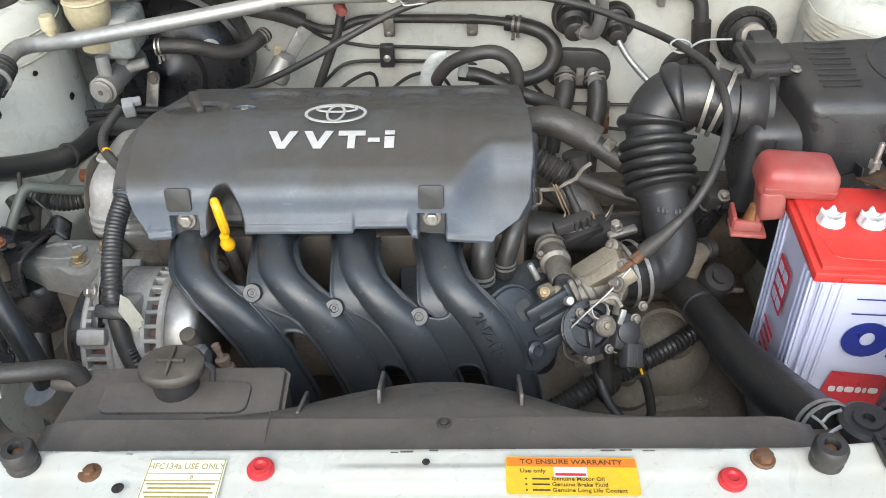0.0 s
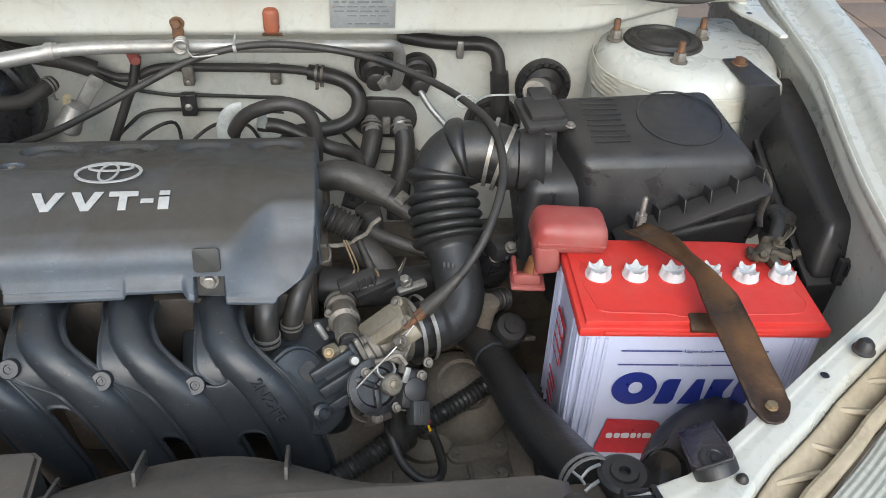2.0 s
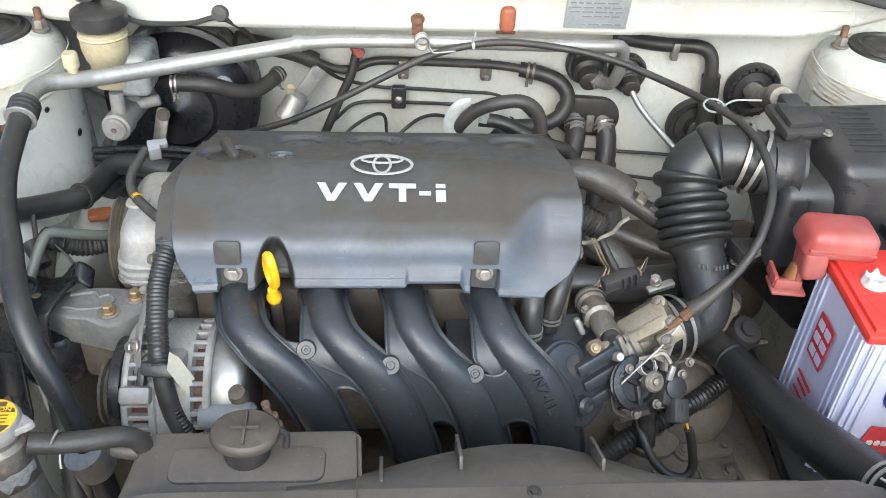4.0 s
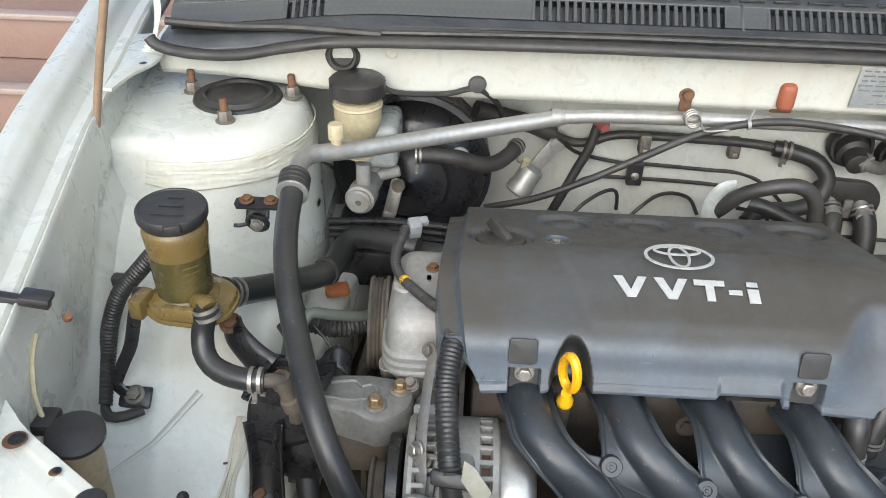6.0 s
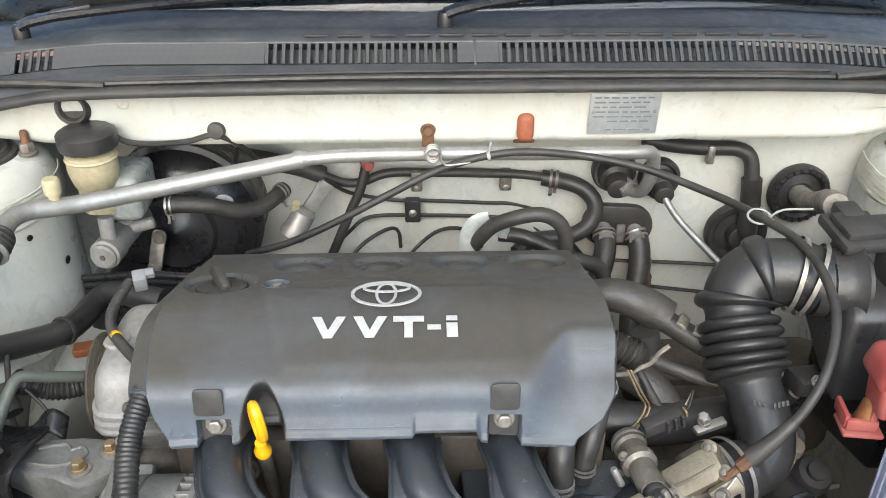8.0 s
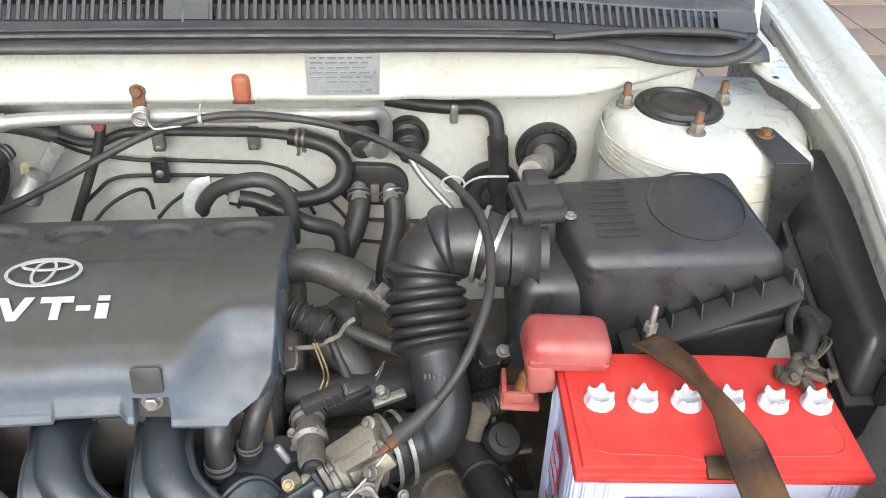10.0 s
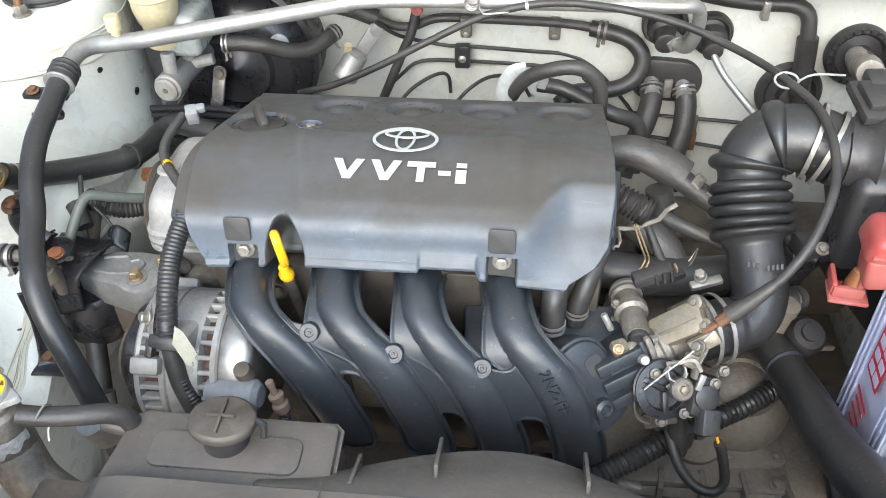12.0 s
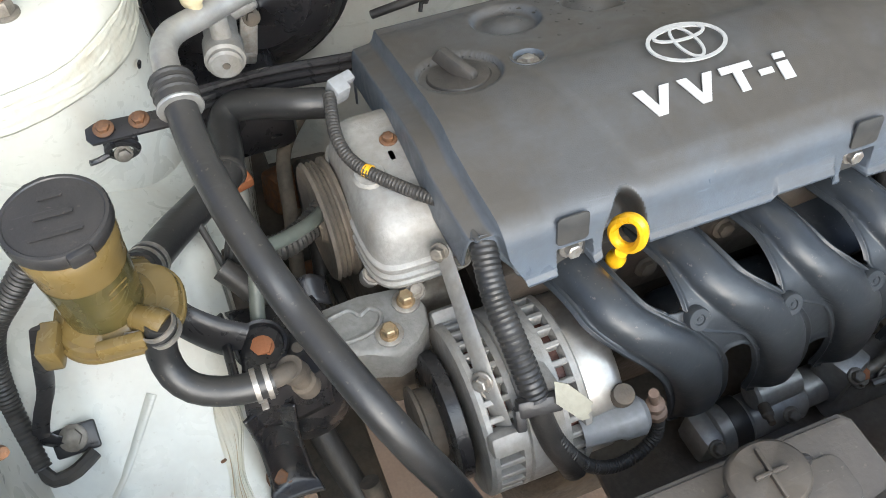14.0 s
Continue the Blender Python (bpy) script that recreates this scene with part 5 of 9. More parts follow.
SHAPE = [(0.60, (0.0215, 0.0105)), (0.69, (0.0225, 0.0115)), (0.74, (0.0250, 0.0115)), (0.765, (0.0260, 0.0120)), (0.778, (0.0230, 0.0130)), (0.79, (0.0185, 0.0140))]
RUNNERS = ((-0.261, 1.06), (-0.175, 1.03), (-0.091, 0.97), (-0.004, 0.88))


def shell(q, x, h):
    """A place on the shell: q along its section, x across, h proud of it."""
    f = q * LAST
    i = min(int(f), LAST - 1)
    p = LINE[i].lerp(LINE[i + 1], f - i)
    a, b = LINE[max(i - 2, 0)], LINE[min(i + 3, LAST)]
    n = V(0, b.z - a.z, a.y - b.y).normalized()
    return V(x, p.y, p.z - 0.010 * sstep(-0.13, -0.02, x)) + n * h, p


def runner(x0, drift, joined):
    """A pillow-topped duct on a flat weld flange that runs round its foot."""
    def f(u, v):
        p = shell(u, 0, 0)[1]
        w, h = lerp_table(SHAPE, p.z)
        cx = x0 + drift * p.x
        end = math.sqrt(max(0.0, 1 - max(0.0, (u - 0.925) / 0.075) ** 2.4))
        left = w + 0.0055
        if joined:
            left += max(0.0, cx - x0 + 0.020 - left) * sstep(0.50, 0.36, u)
        lo, hi = cx - left * (0.42 + 0.58 * end), cx + (w + 0.0055) * (0.42 + 0.58 * end)
        x = lo + (hi - lo) * v
        r = abs(x - cx) / max(w * (0.30 + 0.70 * end), 1e-4)
        tail = 0.12 + 0.88 * sstep(0.985, 0.90, u)
        rise = h * tail * max(0.0, 1 - r ** 2.5) ** 0.66 if r < 1 else 0.0
        rim = 0.0018 * (sstep(0.05, 0.02, v) + sstep(0.95, 0.98, v))
        return shell(u, x, rise + rim)[0]
    return sheet(f, 96, 44)


def web(x0, drift, x1, drift1, top, foot):
    """The flat sheet between two runners, arched over the gap at its foot."""
    def f(u, v):
        q = top + (foot + 0.10 * abs(2 * v - 1) ** 3 - top) * u - 0.03 * (1 - u) * abs(2 * v - 1) ** 2
        p = shell(q, 0, 0)[1]
        w = lerp_table(SHAPE, p.z)[0]
        a, b = x0 + drift * p.x + w - 0.002, x1 + drift1 * p.x - w + 0.002
        return shell(q, a + (b - a) * v, -0.0012 + 0.0022 * sstep(0.94, 1.0, u))[0]
    return sheet(f, 30, 20)


for x0, drift in RUNNERS:
    part("runner", runner(x0, drift, x0 > RUNNERS[0][0]), GLOSSBLACK, mf, smooth=60, solid=0.005)
for (x0, d0), (x1, d1), top, foot in zip(RUNNERS, RUNNERS[1:], (0.325, 0.365, 0.44), (0.54, 0.69, 0.68)):
    part("web", web(x0, d0, x1, d1, top, foot), GLOSSBLACK, mf, solid=0.004)
for x, y, z in ((-0.1880, 0.6255, 0.7765), (-0.1060, 0.6160, 0.7640), (-0.0220, 0.6150, 0.7525)):
    bm = lathe([(0.0098, -0.016), (0.0096, -0.0012), (0.0088, 0), (0.0046, 0), (0.0040, -0.0012), (0.0018, -0.0012), (0.0014, -0.0004), (0, -0.0004)], (x, y, z), (0.0, -0.82, 0.57), 26, cap=False)
    part("boss", bm, GLOSSBLACK, mf)
# plenum at the foot and the throttle flange
part("plenum", box((-0.02, 0.694, 0.640), (0.30, 0.050, 0.080), 0.020, seg=4), GLOSSBLACK, mf)
part("plenum_shelf", box((0.035, 0.690, 0.727), (0.16, 0.060, 0.010), 0.004, Euler((radians(16), 0, radians(4))).to_matrix().to_4x4(), seg=2), GLOSSBLACK, mf)
PE = basis((0.083, 0.632, 0.718), (0.50, -0.25, -0.72), (0.62, 0.52, 0.25))
part("plenum_end", prism(rounded(0.094, 0.060, 0.026, 6), PE @ Matrix.Translation((0, 0, -0.030)), 0.034, 0.004), GLOSSBLACK, mf)
part("end_rim", prism(rounded(0.100, 0.066, 0.029, 6), PE @ Matrix.Translation((0, 0, -0.006)), 0.005, 0.0012), GLOSSBLACK, mf)
for x, y, w, h in ((-0.024, -0.012, 0.020, 0.022), (-0.016, 0.013, 0.022, 0.018)):
    part("pocket", prism(rounded(w, h, 0.006, 4), PE @ Matrix.Translation((x, y, 0.0035)), 0.0012), SHADEPLUGGREY, mf)
part("end_boss", lathe([(0.011, 0), (0.010, 0.009), (0.006, 0.011), (0.004, 0.008), (0, 0.008)], PE @ V(0.024, -0.004, 0.003), PE.to_3x3() @ V(0, 0, 1), 20, cap=False), GLOSSBLACK, mf)
# raised casting mark along the last runner
x0, drift = RUNNERS[-1]
ML = [shell(q, x0 + drift * shell(q, 0, 0)[1].x, 0.0131)[0] for q in (0.43, 0.50, 0.57)]
along = (ML[2] - ML[0]).normalized()
across = along.cross(V(0.0, -0.95, 0.30)).normalized()
writing("casting_mark", "2NZ-FE", 0.0155, basis(ML[1], along, across * -1), GLOSSBLACK, mf, 0.0010, 1.05, bold=0.0003)
# grimy starter motor and fittings below the runners
sm = thing("starter_motor", (0.02, 0.60, 0.56), "grimy starter motor below the intake runners", "starter motor")
part("body", lathe([(0.022, 0), (0.026, 0.003), (0.026, 0.036), (0.0235, 0.039), (0.0235, 0.098), (0.020, 0.104), (0.012, 0.106)], (-0.114, 0.616, 0.532), (1, 0.02, 0.05), 30), PIPEALU, sm)
part("band", lathe([(0.0268, 0), (0.0272, 0.003), (0.0272, 0.015), (0.0268, 0.018)], (-0.098, 0.616, 0.533), (1, 0.02, 0.05), 30), BLACK, sm, "black rubber band")
part("solenoid", lathe([(0.014, 0), (0.0165, 0.003), (0.0165, 0.050), (0.010, 0.054)], (-0.076, 0.622, 0.574), (1, 0.02, 0.04), 22), PIPEALU, sm)
part("nose", lathe([(0.018, 0), (0.020, 0.004), (0.020, 0.030), (0.014, 0.034)], (-0.010, 0.620, 0.540), (1, 0.02, 0.05), 22), PIPEALU, sm)
part("end_cap", box((-0.124, 0.616, 0.534), (0.024, 0.042, 0.044), 0.008, rotz(4)), PIPEALU, sm)
part("terminal", lathe([(0.006, 0), (0.006, 0.012), (0.0035, 0.014), (0.0035, 0.022)], (-0.074, 0.606, 0.582), (-0.3, -1, 0.3), 10), GRIME, sm)
part("bracket", box((0.029, 0.619, 0.562), (0.040, 0.040, 0.060), 0.008, rotz(20)), PIPEALU, sm)
for p in ((0.024, 0.598, 0.587), (0.042, 0.600, 0.562), (-0.036, 0.597, 0.550), (-0.124, 0.594, 0.550)):
    bolt(sm, p, (0, -0.5, 0.8), 0.006, 0.009, DIRTYALU)

hb = thing("pipe_bracket", (0.06, 0.61, 0.53), "grimy brown cast bracket with bolts below the intake", "bracket")
part("casting", slab(B(), [(0.020, 0.590, 0.500), (0.135, 0.590, 0.500), (0.140, 0.650, 0.500), (0.020, 0.650, 0.500)], [(0.026, 0.600, 0.552), (0.085, 0.602, 0.560), (0.130, 0.640, 0.556), (0.028, 0.645, 0.556)], 0.008), PIPEALU, hb)
part("ridge", sweep([(0.030, 0.604, 0.558), (0.060, 0.606, 0.566), (0.095, 0.614, 0.566), (0.128, 0.628, 0.558)], 0.006, 10), DIRTYALU, hb)
bolt(hb, (0.044, 0.606, 0.562), (0, -0.4, 1), 0.0085, 0.012, ORANGERUST, "brown rusted hexagon plug", 1.2)
bolt(hb, (0.075, 0.598, 0.552), (0.2, -0.8, 0.6), 0.0060, 0.009, DIRTYALU, "", 1.6)
part("pipe", sweep([(0.058, 0.594, 0.556), (0.080, 0.590, 0.566), (0.105, 0.592, 0.570), (0.130, 0.600, 0.562)], 0.0042, 8), PIPEALU, hb)
part("elbow", sweep([(0.112, 0.630, 0.560), (0.116, 0.622, 0.576), (0.128, 0.612, 0.584), (0.145, 0.610, 0.582)], 0.0075, 12), DIRTYALU, hb)

# coolant hoses at the flank of the cover
ch = thing("coolant_hose", (0.045, 0.68, 0.76), "two black coolant hoses with spring clamps beside the cover", "hose")
part("hose", sweep([(0.052, 0.765, 0.850), (0.050, 0.745, 0.815), (0.046, 0.712, 0.792), (0.044, 0.692, 0.778), (0.043, 0.684, 0.755), (0.042, 0.682, 0.735)], 0.0125, 14), RUBBER, ch)
part("hose", sweep([(0.096, 0.800, 0.850), (0.094, 0.775, 0.835), (0.088, 0.740, 0.806), (0.076, 0.714, 0.778), (0.069, 0.704, 0.754), (0.067, 0.70, 0.735)], 0.0105, 14), RUBBER, ch)
clamp(ch, (0.043, 0.683, 0.747), (0, 0.1, 1), 0.0128, 0.010, PIPEALU)
clamp(ch, (0.068, 0.701, 0.750), (0, 0.1, 1), 0.0108, 0.007)

# ---- alternator ----
al = thing("alternator", (-0.31, 0.65, 0.58), "cast aluminium alternator with slotted end frames", "alternator")
AC = V(-0.312, 0.664, 0.688)
AX = V(1, 0, 0)
AR = 0.073


def rotx(a):
    return Euler((radians(a), 0, 0)).to_matrix().to_4x4()


def end_frame(name, x0, x1, nfins):
    """A ring with two rims and fins between them, over a dark core."""
    w = x1 - x0
    bm = lathe([(AR * 0.96, 0), (AR, 0.003), (AR, 0.007), (AR * 0.93, 0.009)], AC + V(x0, 0, 0), AX, 48)
    add_lathe(bm, [(AR * 0.93, w - 0.009), (AR, w - 0.007), (AR, w - 0.002), (AR * 0.97, w)], AC + V(x0, 0, 0), AX, 48)
    fr = part(name, bm, ALU, al)
    part("core", lathe([(AR * 0.86, 0.004), (AR * 0.86, w - 0.004)], AC + V(x0, 0, 0), AX, 32), WINDING, fr)
    for k in range(nfins):
        a = 2 * math.pi * k / nfins
        part("fin", box(AC + V((x0 + x1) / 2, 0.93 * AR * math.cos(a), 0.93 * AR * math.sin(a)), (w - 0.006, 0.0095, 0.0052), 0.001, Euler((a, 0, 0)).to_matrix().to_4x4(), 1), ALU, fr)


end_frame("front_frame", -0.056, -0.022, 34)
part("stator", lathe([(AR * 0.95, 0), (AR * 1.0, 0.002), (AR * 1.0, 0.030), (AR * 0.97, 0.032)], AC + V(-0.023, 0, 0), AX, 48), ALU, al)
end_frame("rear_frame", 0.004, 0.030, 30)
part("rear_shield", lathe([(AR * 0.93, 0), (AR * 0.95, 0.002), (AR * 0.95, 0.024), (AR * 0.91, 0.031), (AR * 0.84, 0.034), (0, 0.035)], AC + V(0.029, 0, 0), AX, 48, cap=False), BRIGHT, al, "bright pressed steel end shield")
for a in (35, 140):
    part("lug", box(AC + V(-0.040, AR * math.cos(radians(a)), AR * math.sin(radians(a))), (0.030, 0.020, 0.018), 0.004, Euler((radians(a), 0, 0)).to_matrix().to_4x4()), ALU, al)
part("pulley", lathe([(0.030, 0), (0.034, 0.001), (0.034, 0.004), (0.030, 0.006), (0.030, 0.018), (0.034, 0.020), (0.034, 0.024), (0.015, 0.026)], AC + V(-0.092, 0, -0.005), AX, 32), GRIME, al)
part("fan_disc", lathe([(0.050, 0), (0.054, 0.002), (0.054, 0.012), (0.05, 0.014)], AC + V(-0.075, 0, 0), AX, 36), BLACKSTEEL, al)
part("body_bridge", box(AC + V(-0.008, -0.020, 0.060), (0.030, 0.060, 0.024), 0.006, rotx(-18)), ALU, al)
bolt(al, AC + V(-0.040, -0.022, 0.066), (0, -0.4, 1), 0.0055, 0.006, DIRTYALU)
part("plug_stub", lathe([(0.013, 0), (0.014, 0.030), (0.016, 0.034), (0.016, 0.050), (0.011, 0.055), (0.0, 0.055)], AC + V(0.020, -0.062, 0.022), (1, -0.1, 0.05), 18, cap=False), GREYPL, al)
part("output_boot", lathe([(0.0095, 0), (0.0095, 0.010), (0.0085, 0.014), (0.0082, 0.016), (0.0, 0.017)], AC + V(0.058, -0.052, 0.036), (-0.1, -0.3, 0.9), 16), GRIME, al)
part("tensioner_bar", sweep([(-0.3495, 0.745, 0.798), (-0.3515, 0.715, 0.790), (-0.3540, 0.670, 0.776), (-0.3540, 0.640, 0.760), (-0.3510, 0.618, 0.738)], 0.0078, 8, 0.008, flat=0.20, up=(-0.75, -0.45, 0.5)), PIPEALU, al, "zinc adjuster bar")
bolt(al, (-0.352, 0.742, 0.798), (-0.7, -0.6, 0.5), 0.0055, 0.008, DIRTYALU)
bolt(al, (-0.357, 0.645, 0.764), (-0.7, -0.6, 0.5), 0.0055, 0.009, STEEL)
part("tape_flag", prism([(0, 0.003), (0.010, 0.001), (0.031, -0.014), (0.029, -0.017), (0.031, -0.020), (0.028, -0.023), (0.030, -0.026), (0.024, -0.028), (0.003, -0.014)], basis((-0.316, 0.616, 0.781), (0.9, -0.25, -0.15), (0.15, 0.6, 0.8)), 0.0012), TAPE, al, "torn strip of masking tape", smooth=0)

# main loom down to the alternator
lm = thing("wiring_loom", (-0.335, 0.64, 0.75), "black corrugated wiring loom with a cable clip", "wiring loom")
part("conduit", sweep([(-0.322, 0.742, 0.838), (-0.330, 0.712, 0.830), (-0.334, 0.682, 0.814), (-0.332, 0.652, 0.796), (-0.329, 0.630, 0.778), (-0.327, 0.618, 0.765)], ribbed(0.0102, 0.0042, 0.045), 16, 0.0010), HOSEBLACK, lm)
part("tail", sweep([(-0.327, 0.619, 0.766), (-0.324, 0.610, 0.745), (-0.318, 0.600, 0.722), (-0.308, 0.592, 0.700), (-0.300, 0.588, 0.680)], lambda u, d: 0.0085 + 0.003 * u, 12), RUBBER, lm, "taped plug tail")
part("conduit", sweep([(-0.320, 0.604, 0.736), (-0.308, 0.592, 0.712), (-0.290, 0.584, 0.684), (-0.266, 0.582, 0.664), (-0.240, 0.586, 0.655), (-0.220, 0.592, 0.664), (-0.2185, 0.599, 0.688)], ribbed(0.0056, 0.004, 0.1), 10, 0.0012), RUBBER, lm)
part("clip", box((-0.327, 0.613, 0.764), (0.034, 0.012, 0.014), 0.003, Euler((radians(-40), 0, radians(-8))).to_matrix().to_4x4()), BLACK, lm)
part("clip_ear", box((-0.343, 0.610, 0.758), (0.008, 0.010, 0.018), 0.002, Euler((radians(-40), 0, radians(-8))).to_matrix().to_4x4()), BLACK, lm)
part("plug", lathe([(0.0075, 0), (0.0088, 0.003), (0.0088, 0.010), (0.0062, 0.012), (0.0062, 0.017), (0.0078, 0.018), (0.0078, 0.022), (0.0035, 0.024), (0.0032, 0.034), (0.0045, 0.035), (0.0042, 0.040)], (-0.2195, 0.600, 0.688), (-0.25, 0.1, 1), 12), TANPLUG, lm, "tan sensor plug")
lm2 = thing("wiring_loom", (-0.38, 0.85, 0.82), "thin black conduit with a grey connector", "wiring loom")
part("conduit", sweep([(-0.389, 0.893, 0.842), (-0.396, 0.852, 0.834), (-0.389, 0.824, 0.828), (-0.366, 0.792, 0.828), (-0.340, 0.762, 0.830), (-0.318, 0.744, 0.832)], ribbed(0.0054, 0.0030, 0.06), 10, 0.0010), RUBBER, lm2)
part("connector", box((-0.380, 0.898, 0.840), (0.014, 0.016, 0.020), 0.002, Euler((radians(20), 0, radians(20))).to_matrix().to_4x4()), GREYPL, lm2, "pale grey sensor connector")
part("connector_ear", box((-0.372, 0.902, 0.846), (0.014, 0.010, 0.008), 0.002, Euler((radians(20), 0, radians(20))).to_matrix().to_4x4()), GREYPL, lm2)
part("tape_band", lathe([(0.0056, -0.003), (0.0058, 0.003)], (-0.383, 0.815, 0.8275), (0.6, -0.7, 0.1), 12), YELLOW, lm2)

# ---- engine mount ----
em = thing("engine_mount", (-0.42, 0.73, 0.70), "dirty aluminium engine mount arm with rusty bolts", "engine mount")
MTOP = [(-0.478, 0.728), (-0.462, 0.756), (-0.446, 0.763), (-0.416, 0.765), (-0.384, 0.761), (-0.371, 0.752), (-0.367, 0.736), (-0.371, 0.718), (-0.384, 0.705), (-0.402, 0.700), (-0.425, 0.708), (-0.450, 0.716)]
part("arm", prism(MTOP, Matrix.Translation((0, 0, 0.706)), 0.038, 0.006), MOUNTALU, em)
part("pocket_rim", sweep([(-0.452, 0.748, 0.7445), (-0.428, 0.752, 0.7445), (-0.420, 0.744, 0.7445), (-0.412, 0.748, 0.7445), (-0.404, 0.740, 0.7445), (-0.412, 0.728, 0.7445), (-0.432, 0.724, 0.7445), (-0.455, 0.728, 0.7445)], 0.0022, 8, 0.003), MOUNTALU, em)
for x, y in ((-0.404, 0.719), (-0.3815, 0.743)):
    part("washer", lathe([(0.0115, 0), (0.0115, 0.0016), (0.0105, 0.002), (0, 0.002)], (x, y, 0.7438), n=24, cap=False), STEEL, em)
    bolt(em, (x, y, 0.7455), (0, 0, 1), 0.0062, 0.010, GOLDZINC, "yellow zinc mount bolt", 1.25)
part("rubber_mount", lathe([(0.038, 0), (0.042, 0.01), (0.042, 0.05), (0.034, 0.062), (0.015, 0.066)], (-0.478, 0.740, 0.648), (0, 0, 1), 28), BLACKSTEEL, em)
part("lower_body", box((-0.405, 0.735, 0.68), (0.08, 0.045, 0.06), 0.012), GRIME, em)


def carrier(u, v):
    """The pressed body bracket: a sloping plate that folds down at its front."""
    x = -0.520 + 0.066 * u
    y, z = lerp_table([(0, (0.786, 0.742)), (0.45, (0.742, 0.757)), (0.62, (0.712, 0.760)), (0.72, (0.700, 0.756)), (0.80, (0.696, 0.745)), (1, (0.693, 0.712))], v)
    return V(x + 0.006 * math.sin(5 * v), y, z + 0.004 * math.cos(6 * u))


part("body_bracket", sheet(carrier, 16, 28), BLACKSTEEL, em, "black pressed steel bracket", solid=0.003)
part("well", lathe([(0.0215, 0.0035), (0.0200, 0.0060), (0.0178, 0.0050), (0.0165, 0.0008), (0, 0.0005)], (-0.500, 0.738, 0.757), (0, -0.1, 1), 28, cap=False), BLACKSTEEL, em)
bolt(em, (-0.500, 0.737, 0.757), (0, -0.1, 1), 0.0085, 0.0045, ORANGERUST, "rust-orange nut sunk in its well", 1.15)
for x, y in ((-0.475, 0.722), (-0.481, 0.706)):
    part("hole", lathe([(0.0048, 0), (0, 0.0003)], (x, y, 0.7655), n=14, cap=False), GRIME, em)
part("side_fold", sheet(lambda u, v: V(-0.522 - 0.006 * math.sin(math.pi * u), 0.780 - 0.086 * v, lerp_table([(0, 0.746), (0.5, 0.762), (1, 0.764)], v) + 0.010 * u), 8, 16), BLACKSTEEL, em, solid=0.0025)


def saddle(u, v):
    """The glossy foot: a trough with raised rims that ends on the inner wing."""
    k = 2 * u - 1
    y, z = lerp_table([(0, (0.704, 0.728)), (0.15, (0.702, 0.715)), (0.4, (0.700, 0.690)), (0.6, (0.694, 0.662)), (0.75, (0.688, 0.645)), (0.88, (0.678, 0.637)), (1, (0.664, 0.634))], v)
    rim = 0.0085 * abs(k) ** 2.2 * (1 - 0.75 * sstep(0.70, 0.95, v))
    return V(-0.5090 + 0.0205 * k * (1 - 0.16 * math.sin(math.pi * v) + 0.10 * sstep(0.8, 1, v)), y - rim - 0.004, z + rim * 0.5 + 0.007)


part("saddle_foot", sheet(saddle, 20, 30), BLACKSTEEL, em, "black pressed saddle foot", solid=0.003)
bolt(em, (-0.518, 0.681, 0.648), (0, -0.45, 0.9), 0.0068, 0.010, RUST, "rusty flange bolt", 1.7)
part("upper_leg", sweep([(-0.5560, 0.778, 0.790), (-0.548, 0.764, 0.785), (-0.530, 0.752, 0.772), (-0.512, 0.744, 0.762)], lambda u, d: 0.013 + 0.004 * u, 12, 0.005, flat=0.42), BLACKSTEEL, em)
bolt(em, (-0.5555, 0.7728, 0.794), (0, -0.5, 0.9), 0.0072, 0.008, RUST, "rusty flange bolt", 1.6)
part("pipe_union", lathe([(0.0095, 0), (0.0095, 0.010), (0.007, 0.012), (0.007, 0.026), (0.0095, 0.028), (0.0095, 0.040)], (-0.486, 0.684, 0.806), (0.25, 0.05, -1), 16), GRIME, em)

# ---- radiator, shroud, overflow tank ----
rd = thing("radiator", (MID, 0.44, 0.45), "black radiator with a plastic shroud and top cover panel", "radiator")
part("core", box((-0.02, 0.435, 0.56), (0.70, 0.03, 0.44), 0.006), GRIME, rd)


def top_cover(u, v):
    x = -0.318 + 0.612 * u
    l, r = sstep(-0.318, -0.29, x), sstep(0.294, 0.27, x)
    y = 0.404 + 0.045 * v - 0.010 * v * (1 - r)
    return V(x, y, 0.8035 - 0.006 * v + 0.002 * noise.noise(V(x * 8, v, 0)) - 0.012 * (v > 0.98) - 0.006 * (1 - l))


part("top_cover", sheet(top_cover, 60, 10), DUSTBLACK, rd, "dusty black radiator cover panel", solid=0.003)
bolt(rd, (0.006, 0.438, 0.799), (0, 0, 1), 0.004, 0.004, OLDRUBBER)
part("panel_seam", box((-0.134, 0.427, 0.802), (0.0012, 0.046, 0.0012), 0.0002), GRIME, rd)
FANB = [(-0.20, 0.470), (-0.15, 0.480), (-0.11, 0.494), (-0.05, 0.512), (0.012, 0.520), (0.07, 0.507), (0.105, 0.487), (0.15, 0.470), (0.30, 0.46)]


def shroud(u, v):
    x = -0.19 + 0.42 * u
    yb = sum(lerp_table(FANB, x + 0.008 * k) for k in range(-4, 5)) / 9
    k = sstep(0, 1, v)
    return V(x, 0.448 + (yb - 0.448) * min(v / 0.7, 1), 0.793 - 0.030 * min(v / 0.7, 1) ** 1.5 - 0.10 * max(v - 0.7, 0) / 0.3)


